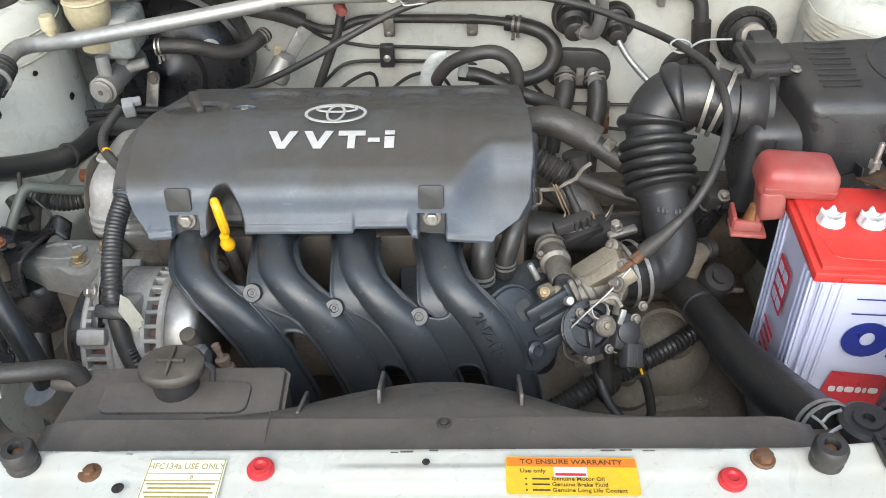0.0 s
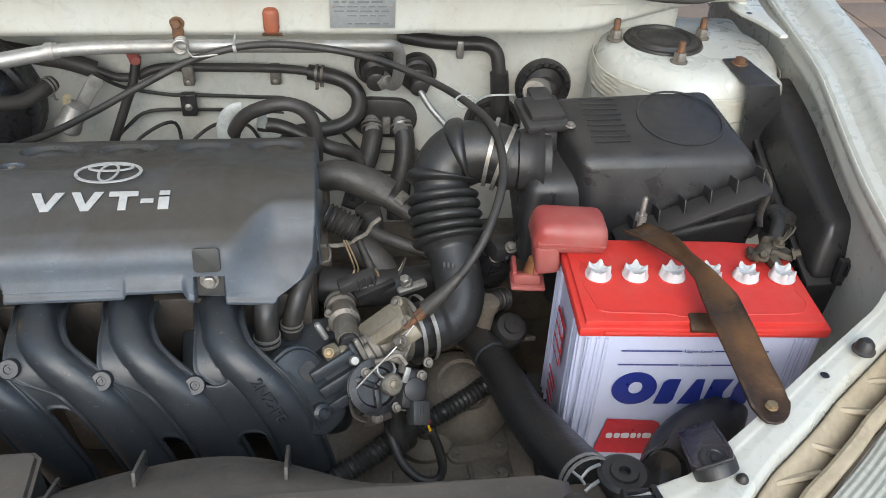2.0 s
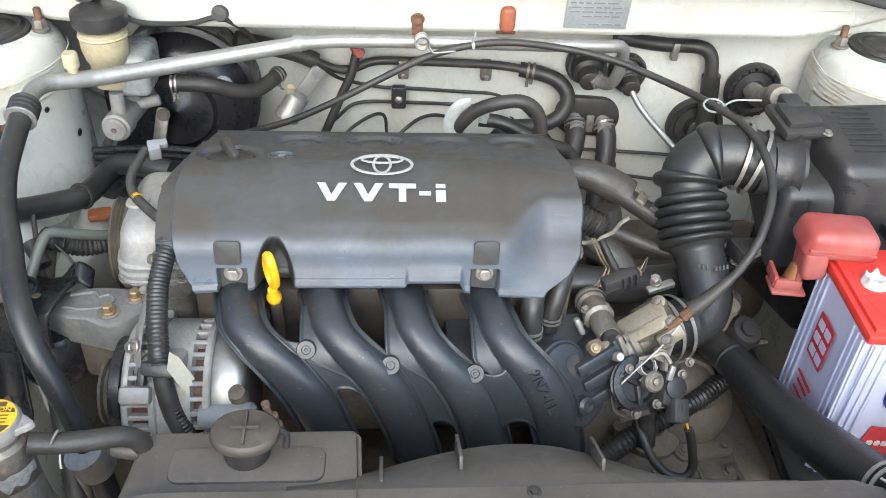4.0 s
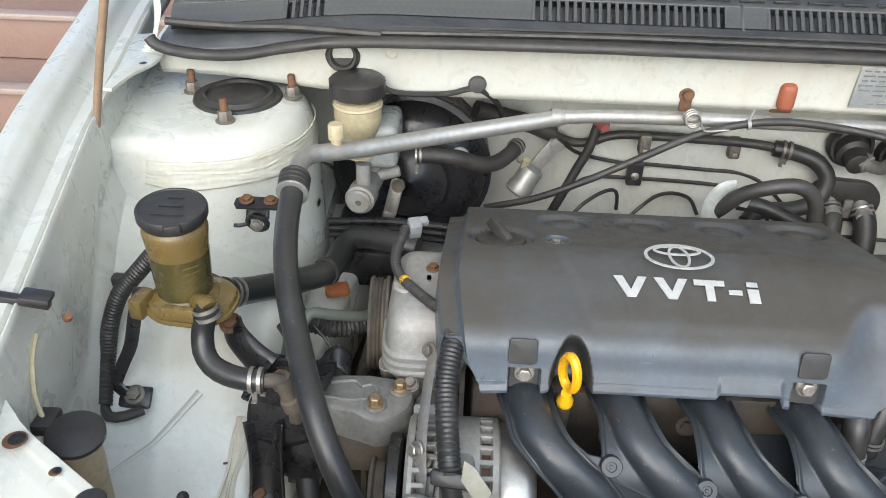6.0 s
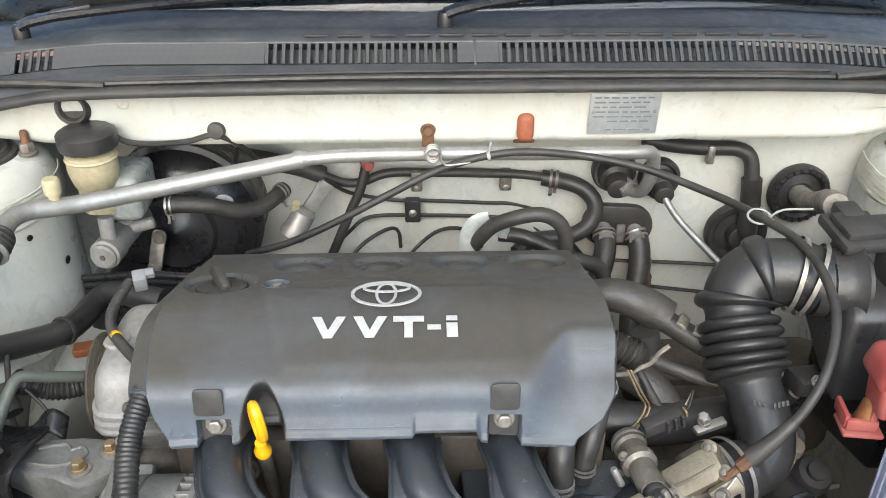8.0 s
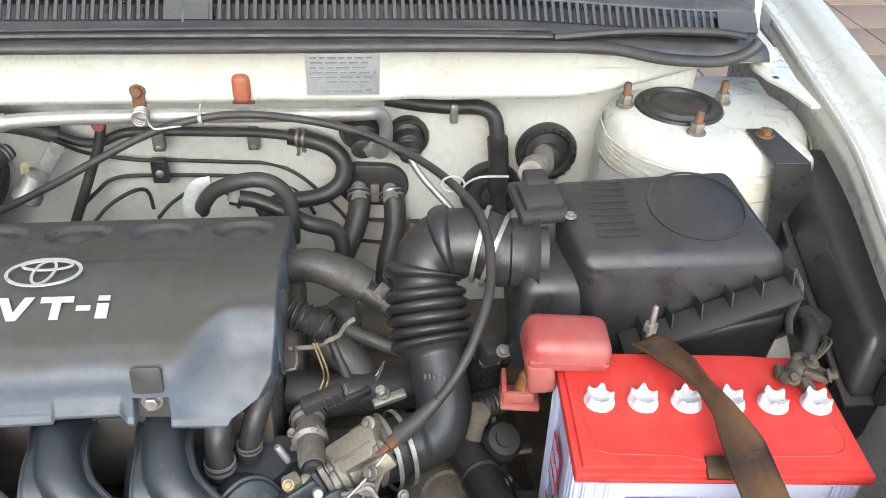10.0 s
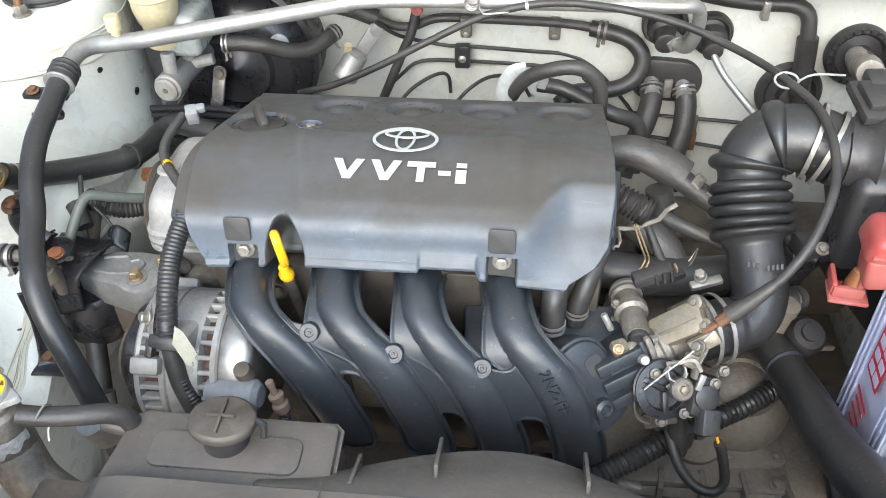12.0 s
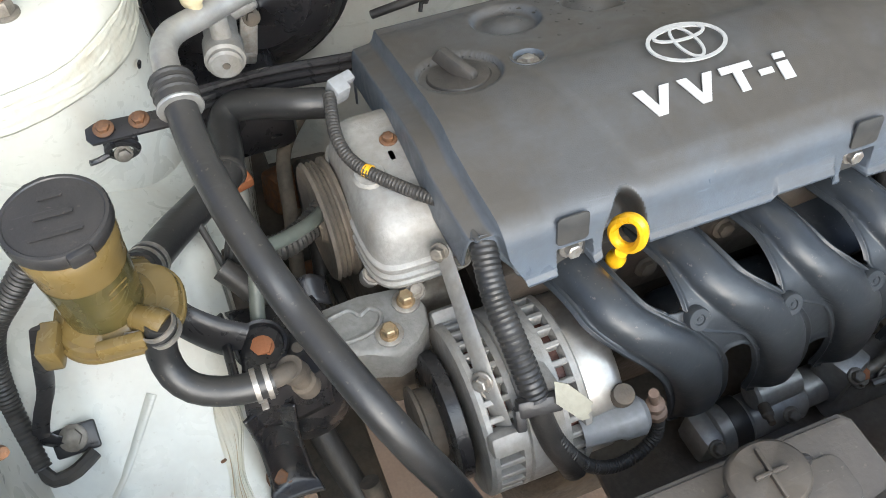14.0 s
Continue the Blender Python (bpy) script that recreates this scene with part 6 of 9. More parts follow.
part("fan_shroud", sheet(shroud, 50, 20), DUSTBLACK, rd, "dusty black fan shroud", solid=0.003)
for x, y in ((-0.049, 0.503), (0.070, 0.498), (-0.115, 0.487)):
    part("shroud_rib", box((x, y - 0.012, 0.776), (0.0035, 0.045, 0.026 if x > -0.1 else 0.014), 0.001, Euler((radians(-25), 0, 0)).to_matrix().to_4x4()), DUSTBLACK, rd)
part("filler_neck", lathe([(0.0200, -0.16), (0.0200, -0.075), (0.0225, -0.070), (0.0225, -0.022), (0.019, -0.018), (0.019, -0.006)], (-0.417, 0.484, 0.838), (0, 0.0, 1), 28), DIRTYALU, rd, "corroded aluminium filler neck")


def chalk(u, v):
    a = radians(170 + 190 * u)
    k = 0.5 + 0.7 * noise.noise(V(u * 6, 1.3, 0.4))
    z = 0.796 - 0.030 * v * max(k, 0.25) - 0.004 * noise.noise(V(u * 9, 4.0, 0))
    return V(-0.417 + 0.0230 * math.cos(a), 0.484 + 0.0230 * math.sin(a), z)


part("corrosion", sheet(chalk, 60, 8), CHALK, rd, "white chalky corrosion on the neck")
part("inlet_pipe", sweep([(-0.417, 0.484, 0.77), (-0.40, 0.47, 0.735), (-0.36, 0.455, 0.715)], 0.022, 16), DIRTYALU, rd)
cap = part("radiator_cap", lathe([(0.0225, -0.006), (0.0235, -0.002), (0.0235, 0.002), (0.0215, 0.006), (0.0203, 0.0065), (0, 0.0065)], (-0.417, 0.484, 0.834), n=40, cap=False), ALU, rd, "bare metal radiator cap with a yellow label")
EAR = [(math.cos(a) * (0.0222 + 0.0110 * abs(math.cos(a)) ** 9), math.sin(a) * (0.0205 - 0.0045 * abs(math.cos(a)) ** 6)) for a in (2 * math.pi * k / 48 for k in range(48))]
part("ear_plate", prism(EAR, Matrix.Translation((-0.417, 0.484, 0.8315)), 0.0055, 0.0018), ALU, cap)
CM = basis((-0.417, 0.484, 0.8408), (1, 0, 0), (0, 1, 0)) @ Matrix.Diagonal((0.78, 0.78, 1, 1))
part("label", lathe([(0.0204, 0), (0.0204, 0.0004), (0, 0.0004)], (-0.417, 0.484, 0.8405), n=40, cap=False), LABELYEL, cap, "round yellow caution label")
for y0, y1 in ((0.0085, 0.0145), (-0.0185, -0.0085)):
    pts = []
    for k in range(13):
        y = y0 + (y1 - y0) * k / 12
        pts.append((math.sqrt(max(0.0245 ** 2 - y * y, 1e-6)), y))
    part("dark_band", prism(pts + [(-x, y) for x, y in pts[::-1]], CM @ Matrix.Translation((0, 0, 0.0002)), 0.0002), PRINTDARK, cap, smooth=0)
writing("lettering", "CAUTION", 0.0072, CM @ Matrix.Translation((0, 0.0115, 0.0006)), LABELYEL, cap, 0.00008, 1.15, bold=0.0001)
writing("lettering", "ENGINE", 0.0048, CM @ Matrix.Translation((0, -0.0110, 0.0006)), LABELYEL, cap, 0.00008, 1.2)
writing("lettering", "COOLANT", 0.0048, CM @ Matrix.Translation((0, -0.0158, 0.0006)), LABELYEL, cap, 0.00008, 1.2)
bm = B()
add_prism(bm, [(-0.0065, 0), (0.0065, 0), (0, 0.007)], CM @ Matrix.Translation((-0.006, 0.0162, 0.0003)), 0.0002)
add_prism(bm, rounded(0.009, 0.006, 0.0005, 1), CM @ Matrix.Translation((0.007, 0.0192, 0.0003)), 0.0002)
for k in range(3):
    add_prism(bm, rounded(0.036, 0.0012, 0.0002, 1), CM @ Matrix.Translation((0, 0.0045 - 0.0045 * k, 0.0003)), 0.0002)
part("print_block", bm, PRINTDARK, cap, smooth=0)

ot = thing("overflow_tank", (-0.23, 0.487, 0.70), "dusty black plastic coolant overflow tank with a screw cap", "overflow tank")
TM = Matrix.Translation((-0.2295, 0.488, 0.775))
bm = B()
add_prism(bm, [(-0.094, -0.036), (0.092, -0.036), (0.096, -0.030), (0.094, 0.028), (0.088, 0.034), (-0.078, 0.034), (-0.086, 0.030)], TM @ Matrix.Translation((0, 0, -0.10)), 0.105, 0.004)
part("tank", bm, DUSTBLACK, ot)
part("raised_field", prism(rounded(0.128, 0.036, 0.010), TM @ Matrix.Translation((0.004, -0.004, 0.0046)), 0.003, 0.0022), DUSTBLACK, ot)
part("seam_rim", prism([(-0.097, -0.039), (0.095, -0.039), (0.099, -0.030), (0.097, 0.030), (0.090, 0.037), (-0.080, 0.037), (-0.089, 0.032)], TM @ Matrix.Translation((0, 0, -0.004)), 0.003), DUSTBLACK, ot)
part("neck", lathe([(0.0195, 0), (0.0195, 0.022), (0.018, 0.024)], (-0.227, 0.496, 0.780), n=28), BLACK, ot)
cp = part("cap", lathe([(0.0255, 0), (0.0265, 0.003), (0.0255, 0.007), (0.023, 0.009), (0, 0.0095)], (-0.227, 0.498, 0.801), n=36, cap=False, flute=2, depth=0.10), CAPBROWN, ot, "dusty brown-black snap cap with a cross rib")
part("cross_rib", box((-0.227, 0.498, 0.8115), (0.003, 0.034, 0.004), 0.001), CAPBROWN, cp)
part("cross_rib", box((-0.227, 0.498, 0.8115), (0.024, 0.003, 0.004), 0.001), CAPBROWN, cp)
part("tab", sweep([(-0.202, 0.500, 0.806), (-0.194, 0.500, 0.800), (-0.195, 0.496, 0.789)], 0.0032, 8), BLACK, cp)
part("nozzle", lathe([(0.0075, 0), (0.0075, 0.020), (0.006, 0.024)], (-0.318, 0.505, 0.774), (-1, 0.1, 0.1), 14), DUSTBLACK, ot)
oh = thing("overflow_hose", (-0.36, 0.49, 0.79), "grey rubber overflow hose with a wire clip", "hose")
part("hose", sweep([(-0.394, 0.482, 0.815), (-0.375, 0.487, 0.808), (-0.350, 0.494, 0.803), (-0.328, 0.502, 0.798), (-0.317, 0.507, 0.786), (-0.316, 0.507, 0.772)], 0.0088, 14), OLDRUBBER, oh)
part("wire_clip", sweep([(-0.374, 0.478, 0.817), (-0.372, 0.490, 0.819), (-0.372, 0.497, 0.806), (-0.373, 0.483, 0.796), (-0.371, 0.476, 0.790)], 0.0012, 6), STEEL, oh)

# ---- battery ----
def rot(x=0, y=0, z=0):
    return Euler((radians(x), radians(y), radians(z))).to_matrix().to_4x4()


bt = thing("battery", pose(0.337, 0.5735, 0.640, 0, 0, -5.0), "white translucent car battery with a red lid", "battery")
BW, BD, BH = 0.230, 0.131, 0.191
bm = B()
vs = []
for z, g in ((0, 0.004), (BH, 0.0)):
    vs.append([bm.verts.new(V(x, y, z)) for x, y in ((g, g), (BW - g, g), (BW - g, BD - g), (g, BD - g))])
for i in range(4):
    bm.faces.new((vs[0][i], vs[0][(i + 1) % 4], vs[1][(i + 1) % 4], vs[1][i]))
bm.faces.new(vs[0][::-1])
bm.faces.new(vs[1])
bmesh.ops.bevel(bm, geom=[e for e in bm.edges if abs(e.verts[0].co.z - e.verts[1].co.z) > 0.1], offset=0.005, segments=3, affect="EDGES")
case = part("case", bm, CASE, bt, "milky white case", local=WORLD[bt.name])
for k, x in enumerate((0.009, 0.017, 0.025, BW - 0.025, BW - 0.017, BW - 0.009)):
    part("rib", sweep([(x, 0.0022, 0.004), (x, 0.0002, BH - 0.004)], 0.0030, 8, 0.1, flat=0.55), CASE, case, local=WORLD[bt.name])
for y in (0.010, 0.020, 0.030, BD - 0.03, BD - 0.02, BD - 0.01):
    part("rib", sweep([(0.0022, y, 0.004), (0.0002, y, BH - 0.004)], 0.0032, 8, 0.1, flat=0.55), CASE, case, local=WORLD[bt.name])
LD = BH


def star_cap(x, y, z, turn):
    """A vent plug: a flared skirt that rises to a crown of five soft points round a dished top."""
    bm, rings, n = B(), [], 50
    for r, h, d, lift in ((0.0130, 0.0, 0.0, 0.0), (0.0130, 0.0020, 0.02, 0.0), (0.0116, 0.0036, 0.06, 0.0005), (0.0106, 0.0070, 0.13, 0.0020), (0.0098, 0.0088, 0.16, 0.0036), (0.0084, 0.0084, 0.15, 0.0030), (0.0060, 0.0072, 0.05, 0.0008), (0.0, 0.0070, 0.0, 0.0)):
        rings.append([bm.verts.new(V(x + r * (1 + d * math.cos(5 * a)) * math.cos(a + turn), y + r * (1 + d * math.cos(5 * a)) * math.sin(a + turn), z + h + lift * max(0.0, math.cos(5 * a)))) for a in (2 * math.pi * i / n for i in range(n))])
    for p, q in zip(rings, rings[1:]):
        for i in range(n):
            bm.faces.new((p[i], p[(i + 1) % n], q[(i + 1) % n], q[i]))
    bmesh.ops.remove_doubles(bm, verts=bm.verts[:], dist=0.00001)
    return bm


lid = part("lid", box((BW / 2, BD / 2, LD + 0.0045), (BW + 0.006, BD + 0.006, 0.011), 0.0022, seg=2), RED, bt, "red plastic lid", local=WORLD[bt.name])
part("lid_top", prism([(0.003, 0.002), (0.118, 0.002), (0.121, -0.0015), (0.127, 0.002), (BW - 0.003, 0.002), (BW - 0.002, BD - 0.006), (BW - 0.06, BD), (0.002, BD)], Matrix.Translation((0, 0, LD + 0.0095)), 0.0050, 0.0016), RED, lid, local=WORLD[bt.name])
ed = [(0.012, BD - 0.02)]
for k in range(6):
    ed.append((0.010 + 0.003 * (k % 2), BD - 0.03 - 0.012 * k))
ed += [(0.016, 0.025), (0.024, 0.015), (0.080, 0.013), (0.095, 0.009), (0.140, 0.009), (0.155, 0.013), (0.205, 0.015), (0.218, 0.026)]
for k in range(6):
    ed.append((BW - 0.010 - 0.003 * (k % 2), 0.035 + 0.012 * k))
part("ridge", sweep([(x, y, LD + 0.0143) for x, y in ed], 0.0011, 6, 0.004), RED, lid, local=WORLD[bt.name])
part("lip", box((0.105, -0.0035, LD + 0.0045), (0.17, 0.003, 0.004), 0.001), RED, lid, local=WORLD[bt.name])
for k in range(6):
    x, y = 0.0265 + 0.0368 * k, 0.070
    vc = part("vent_cap", star_cap(x, y, LD + 0.0140, 0.15 * k), WHITEPL, bt, "white star-shaped vent cap", local=WORLD[bt.name])
    part("seat_ring", lathe([(0.0148, 0), (0.0148, 0.0015), (0.0130, 0.0015)], (x, y, LD + 0.0136), n=28, cap=False), RED, lid, local=WORLD[bt.name])
part("terminal_tape", box((0.116, 0.004, LD + 0.010), (0.034, 0.018, 0.012), 0.001, rot(x=28)), BROWNSTEEL, bt, local=WORLD[bt.name])
# print on the case
FM = Matrix(((1, 0, 0, 0), (0, 0, -1, -0.0012), (0, 1, 0, 0), (0, 0, 0, 1)))


def on_front(x, z):
    return FM @ Matrix.Translation((x, z, 0.0008 - 0.004 * (1 - z / BH)))


for z, w in ((0.172, "Upper Level"), (0.154, "Lower Level")):
    for x, l in ((0.0690, 0.058), (0.1550, 0.052)):
        part("level_line", prism(rounded(l, 0.0012, 0.0003, 1), on_front(x, z), 0.0004), BLUE, case, local=WORLD[bt.name], smooth=0)
    writing("lettering", w, 0.0054, WORLD[bt.name] @ on_front(0.1135, z) @ Matrix.Translation((0, 0, 0.0003)), BLUE, case, 0.0001, 1.0)
ZL = 0.122
OM = on_front(0.0615, ZL)
bm = B()
n = 40
lo = [[bm.verts.new(OM @ V(cx + a * math.cos(2 * math.pi * i / n), cy + b * math.sin(2 * math.pi * i / n), z)) for i in range(n)]
      for a, b, cx, cy, z in ((0.0220, 0.0215, 0, 0, 0), (0.0220, 0.0215, 0, 0, 0.0005), (0.0068, 0.0082, 0.001, 0.001, 0.0005), (0.0068, 0.0082, 0.001, 0.001, 0))]
for p, q in zip(lo, lo[1:]):
    for i in range(n):
        bm.faces.new((p[i], p[(i + 1) % n], q[(i + 1) % n], q[i]))
part("logo_ring", bm, BLUE, case, local=WORLD[bt.name], smooth=0)
MARKS = ([(-0.001, -0.0205), (0.0135, -0.0205), (0.0175, -0.015), (0.0205, 0.0125), (0.0085, 0.0125), (0.0040, 0.008)],
         [(-0.001, -0.0205), (0.0210, -0.0205), (0.0205, 0.0125), (0.0125, 0.0125)],
         [(0, -0.0205), (0.0200, -0.0205), (0.0185, -0.004), (0.0250, 0.0125), (0.0055, 0.0125)])
for k, poly in enumerate(MARKS):
    part("logo_block", prism([(0.0850 + 0.0235 * k + x, y) for x, y in poly], on_front(0, ZL), 0.0005), BLUE, case, local=WORLD[bt.name], smooth=0)
part("logo_block", prism([(0.158, -0.0205), (0.176, -0.0205), (0.181, 0.0125), (0.163, 0.0125)], on_front(0, ZL), 0.0005), BLUE, case, local=WORLD[bt.name], smooth=0)
part("red_panel", prism([(0.0345, -0.025), (0.0955, -0.028), (0.1000, -0.004), (0.1000, 0.010), (0.0965, 0.018), (0.0900, 0.0215), (0.0425, 0.024)], on_front(0, 0.054), 0.0005), PRINTRED, case, local=WORLD[bt.name], smooth=0)
for k, (x, l) in enumerate(((0.0480, 0.0065), (0.0560, 0.0060), (0.0645, 0.0085), (0.0730, 0.0055), (0.0790, 0.0035), (0.0870, 0.0090))):
    part("logo_bar", prism(rounded(l, 0.0075, 0.002, 2), on_front(x, 0.054) @ Matrix.Translation((0, 0, 0.0005)), 0.0003), PRINTWHITE, case, local=WORLD[bt.name], smooth=0)
SM = Matrix(((0, 0, -1, -0.0026), (-1, 0, 0, 0), (0, 1, 0, 0), (0, 0, 0, 1)))
for y, z, w, h in ((0.068, 0.128, 0.036, 0.055), (0.068, 0.072, 0.036, 0.004), (0.068, 0.062, 0.028, 0.004), (0.068, 0.050, 0.032, 0.004), (0.068, 0.038, 0.024, 0.004)):
    pp = part("side_panel", prism(rounded(w, h, 0.001, 1), SM @ Matrix.Translation((-y, z, 0.0)), 0.0005), PRINTRED, case, local=WORLD[bt.name], smooth=0)
for i in range(3):
    for j in range(2):
        part("print_bar", prism(rounded(0.0135, 0.011, 0.001, 1), SM @ Matrix.Translation((-0.068 - 0.008 + 0.016 * j, 0.110 + 0.017 * i, 0.0005)), 0.0003), CASE, case, local=WORLD[bt.name], smooth=0)

# battery terminals and the red cover
tc = thing("terminal_cover", (0.352, 0.70, 0.85), "faded red rubber cover over the positive terminal", "terminal cover")
hood = part("hood", box((0.3530, 0.700, 0.861), (0.080, 0.052, 0.034), 0.011, rot(4, 3, -4), seg=4, taper=0.90), DULLRED, tc)
part("hood_skirt", box((0.3300, 0.694, 0.838), (0.026, 0.036, 0.036), 0.006, rot(0, -8, -4), seg=3, taper=0.95), DULLRED, tc)
part("hood_rib", box((0.3510, 0.6765, 0.856), (0.070, 0.003, 0.004), 0.001, rot(4, 3, -4)), DULLRED, hood)
bm = B()
for a, b, s in (((0.302, 0.706, 0.808), (0, 0, 0), (0.005, 0.030, 0.014)), ((0.313, 0.690, 0.806), (0, 0, 0), (0.028, 0.006, 0.012)), ((0.322, 0.692, 0.822), (0, 0, 0), (0.006, 0.010, 0.036)), ((0.316, 0.698, 0.797), (0, 0, 0), (0.036, 0.03, 0.005))):
    add_box(bm, a, s, 0.002, rot(z=-8))
part("flap", bm, DULLRED, tc)
part("fuse_link", lathe([(0.009, 0), (0.010, 0.004), (0.009, 0.024), (0.006, 0.027)], (0.318, 0.697, 0.800), (0.25, 0.1, 1), 14), COPPER, tc)
nt = thing("negative_terminal", (0.552, 0.655, 0.85), "corroded negative battery clamp", "battery clamp")
part("post", lathe([(0.011, 0), (0.012, 0.006), (0.009, 0.014), (0.006, 0.016)], (0.552, 0.660, 0.845), n=16), GREENOX, nt)
for c, sz, r3 in (((0.543, 0.653, 0.853), (0.026, 0.010, 0.008), (10, 8, 30)), ((0.562, 0.650, 0.855), (0.024, 0.009, 0.007), (-10, 12, -20)), ((0.552, 0.642, 0.850), (0.010, 0.016, 0.010), (20, 0, 10)),
                  ((0.536, 0.660, 0.850), (0.010, 0.016, 0.007), (0, 20, -20)), ((0.568, 0.660, 0.852), (0.010, 0.018, 0.006), (0, -25, 30)), ((0.556, 0.668, 0.858), (0.020, 0.006, 0.012), (0, 15, 15))):
    part("clamp_lug", box(c, sz, 0.002, rot(*r3)), GREENOX, nt)
for p3, a3 in (((0.571, 0.646, 0.858), (0.8, -0.3, 0.4)), ((0.540, 0.646, 0.856), (-0.3, -0.5, 0.9)), ((0.560, 0.657, 0.862), (0, 0, 1))):
    bolt(nt, p3, a3, 0.0042, 0.008, GREENOX)
part("cable", sweep([(0.562, 0.668, 0.856), (0.582, 0.700, 0.858), (0.60, 0.74, 0.84), (0.602, 0.78, 0.79)], 0.0075, 10), RUBBER, nt)
for k in range(3):
    part("strand", sweep([(0.566, 0.664, 0.855), (0.578 + 0.004 * k, 0.676, 0.862 + 0.003 * k), (0.590, 0.690 + 0.004 * k, 0.858)], 0.0012, 6), GREENOX, nt)

# hold-down strap
st = thing("hold_down_strap", (0.46, 0.46, 0.85), "rust-browned twisted steel battery strap", "battery strap")
SP = [(0.425, 0.706, 0.854, 0.013, 8), (0.436, 0.684, 0.860, 0.012, 14), (0.4440, 0.657, 0.866, 0.0090, 35), (0.4495, 0.628, 0.870, 0.0052, 55), (0.4540, 0.600, 0.872, 0.0080, 40), (0.4575, 0.560, 0.870, 0.0160, 10), (0.4565, 0.520, 0.866, 0.0168, 4), (0.4575, 0.486, 0.859, 0.0168, 0), (0.461, 0.462, 0.851, 0.0175, 0), (0.4630, 0.4540, 0.850, 0.0165, 0), (0.4625, 0.4480, 0.849, 0.0140, 0), (0.4622, 0.4430, 0.8485, 0.0105, 0), (0.4625, 0.4395, 0.8485, 0.0040, 0)]


def strap(u, v):
    f = u * (len(SP) - 1)
    i = min(int(f), len(SP) - 2)
    t = f - i
    t = t if i > 5 else t * t * (3 - 2 * t) * 0.4 + t * 0.6
    x, y, z, w, tw = (a + (b - a) * t for a, b in zip(SP[i], SP[i + 1]))
    k = 2 * v - 1
    edge = 0.0035 * k * k * (1 - sstep(0.62, 0.72, u))
    return V(x + w * k * math.cos(radians(tw)), y + 0.25 * w * k * math.cos(radians(tw)), z + w * k * math.sin(radians(tw)) + edge)


part("strap", sheet(strap, 70, 10), BROWNSTEEL, st, solid=0.0025)
bolt(st, (0.4600, 0.4530, 0.8515), (0, 0, 1), 0.0046, 0.004, GOLDZINC, "bright worn bolt head", 1.15)
part("stud", lathe([(0.003, 0), (0.003, 0.048), (0.002, 0.05)], (0.433, 0.712, 0.84), (0, -0.05, 1), 10), STEEL, st, "threaded zinc rod")
part("nut", lathe([(0.0065, 0), (0.0065, 0.007)], (0.433, 0.711, 0.861), n=6), STEEL, st)

# ---- air cleaner ----
ab = thing("air_cleaner", (0.47, 0.82, 0.75), "dusty black air cleaner box with a clipped lid", "air cleaner")
bm = slab(B(), [(0.388, 0.755, 0.780), (0.598, 0.748, 0.835), (0.590, 0.905, 0.860), (0.352, 0.890, 0.85)], [(0.378, 0.765, 0.903), (0.577, 0.766, 0.903), (0.560, 0.890, 0.926), (0.368, 0.876, 0.926)], 0.013)
ld2 = part("lid", bm, BLACK, ab)
bm = slab(B(), [(0.318, 0.756, 0.765), (0.410, 0.754, 0.775), (0.400, 0.872, 0.82), (0.322, 0.868, 0.82)], [(0.328, 0.774, 0.868), (0.400, 0.770, 0.872), (0.398, 0.866, 0.892), (0.330, 0.862, 0.888)], 0.013)
part("shoulder", bm, BLACK, ab)
part("outlet", lathe([(0.0335, 0), (0.0345, 0.003), (0.0345, 0.012), (0.032, 0.014), (0.032, 0.05)], (0.308, 0.826, 0.871), (1, -0.1, 0.0), 28), BLACK, ab)
part("outlet_fillet", lathe([(0.046, -0.012), (0.040, -0.006), (0.0365, 0.004), (0.035, 0.014)], (0.336, 0.8235, 0.870), (-1, 0.1, 0.0), 28), BLACK, ab)
part("sensor_tower", box((0.352, 0.842, 0.892), (0.034, 0.046, 0.040), 0.008, rot(z=4), taper=0.85), BLACK, ab)
sn = thing("air_flow_sensor", (0.352, 0.85, 0.91), "dusty black air flow sensor plugged into the box", "sensor")
part("body", box((0.351, 0.846, 0.916), (0.050, 0.058, 0.012), 0.004, rot(8, 0, 6)), BLACK, sn)
part("cap", box((0.352, 0.845, 0.923), (0.040, 0.040, 0.012), 0.003, rot(8, 0, 6)), BLACK, sn)
part("plug", box((0.352, 0.868, 0.927), (0.024, 0.026, 0.013), 0.003, rot(8, 0, 4)), BLACK, sn)
bolt(sn, (0.378, 0.820, 0.915), (0, -0.1, 1), 0.004, 0.004, STEEL)
part("foil_conduit", sweep([(0.352, 0.892, 0.922), (0.366, 0.935, 0.905), (0.388, 0.99, 0.875), (0.405, 1.05, 0.845), (0.418, 1.10, 0.83)], ribbed(0.013, 0.006, 0.08), 12, 0.0015), DIRTYALU, sn, "crumpled foil-wrapped conduit")
LT = basis((0.447, 0.826, 0.9152), (1, 0, 0), (0, 1, 0.19))
for k in range(9):
    part("lid_rib", prism(rounded(0.040 + 0.004 * (k % 2), 0.0016, 0.0006, 2), LT @ Matrix.Translation((-0.028, -0.034 + 0.0095 * k, 0.0005)), 0.0014, 0.0004), BLACK, ld2)
bm = B()
ellipse_ring(bm, LT, 0.050, 0.050, 0.003, 0.0006, cx=0.062, cy=0.006)
part("round_mark", bm, BLACK, ld2)
bm = slab(B(), [(0.395, 0.775, 0.66), (0.590, 0.775, 0.66), (0.590, 0.89, 0.66), (0.365, 0.89, 0.66)], [(0.390, 0.762, 0.778), (0.596, 0.756, 0.832), (0.588, 0.900, 0.850), (0.355, 0.885, 0.845)], 0.008)
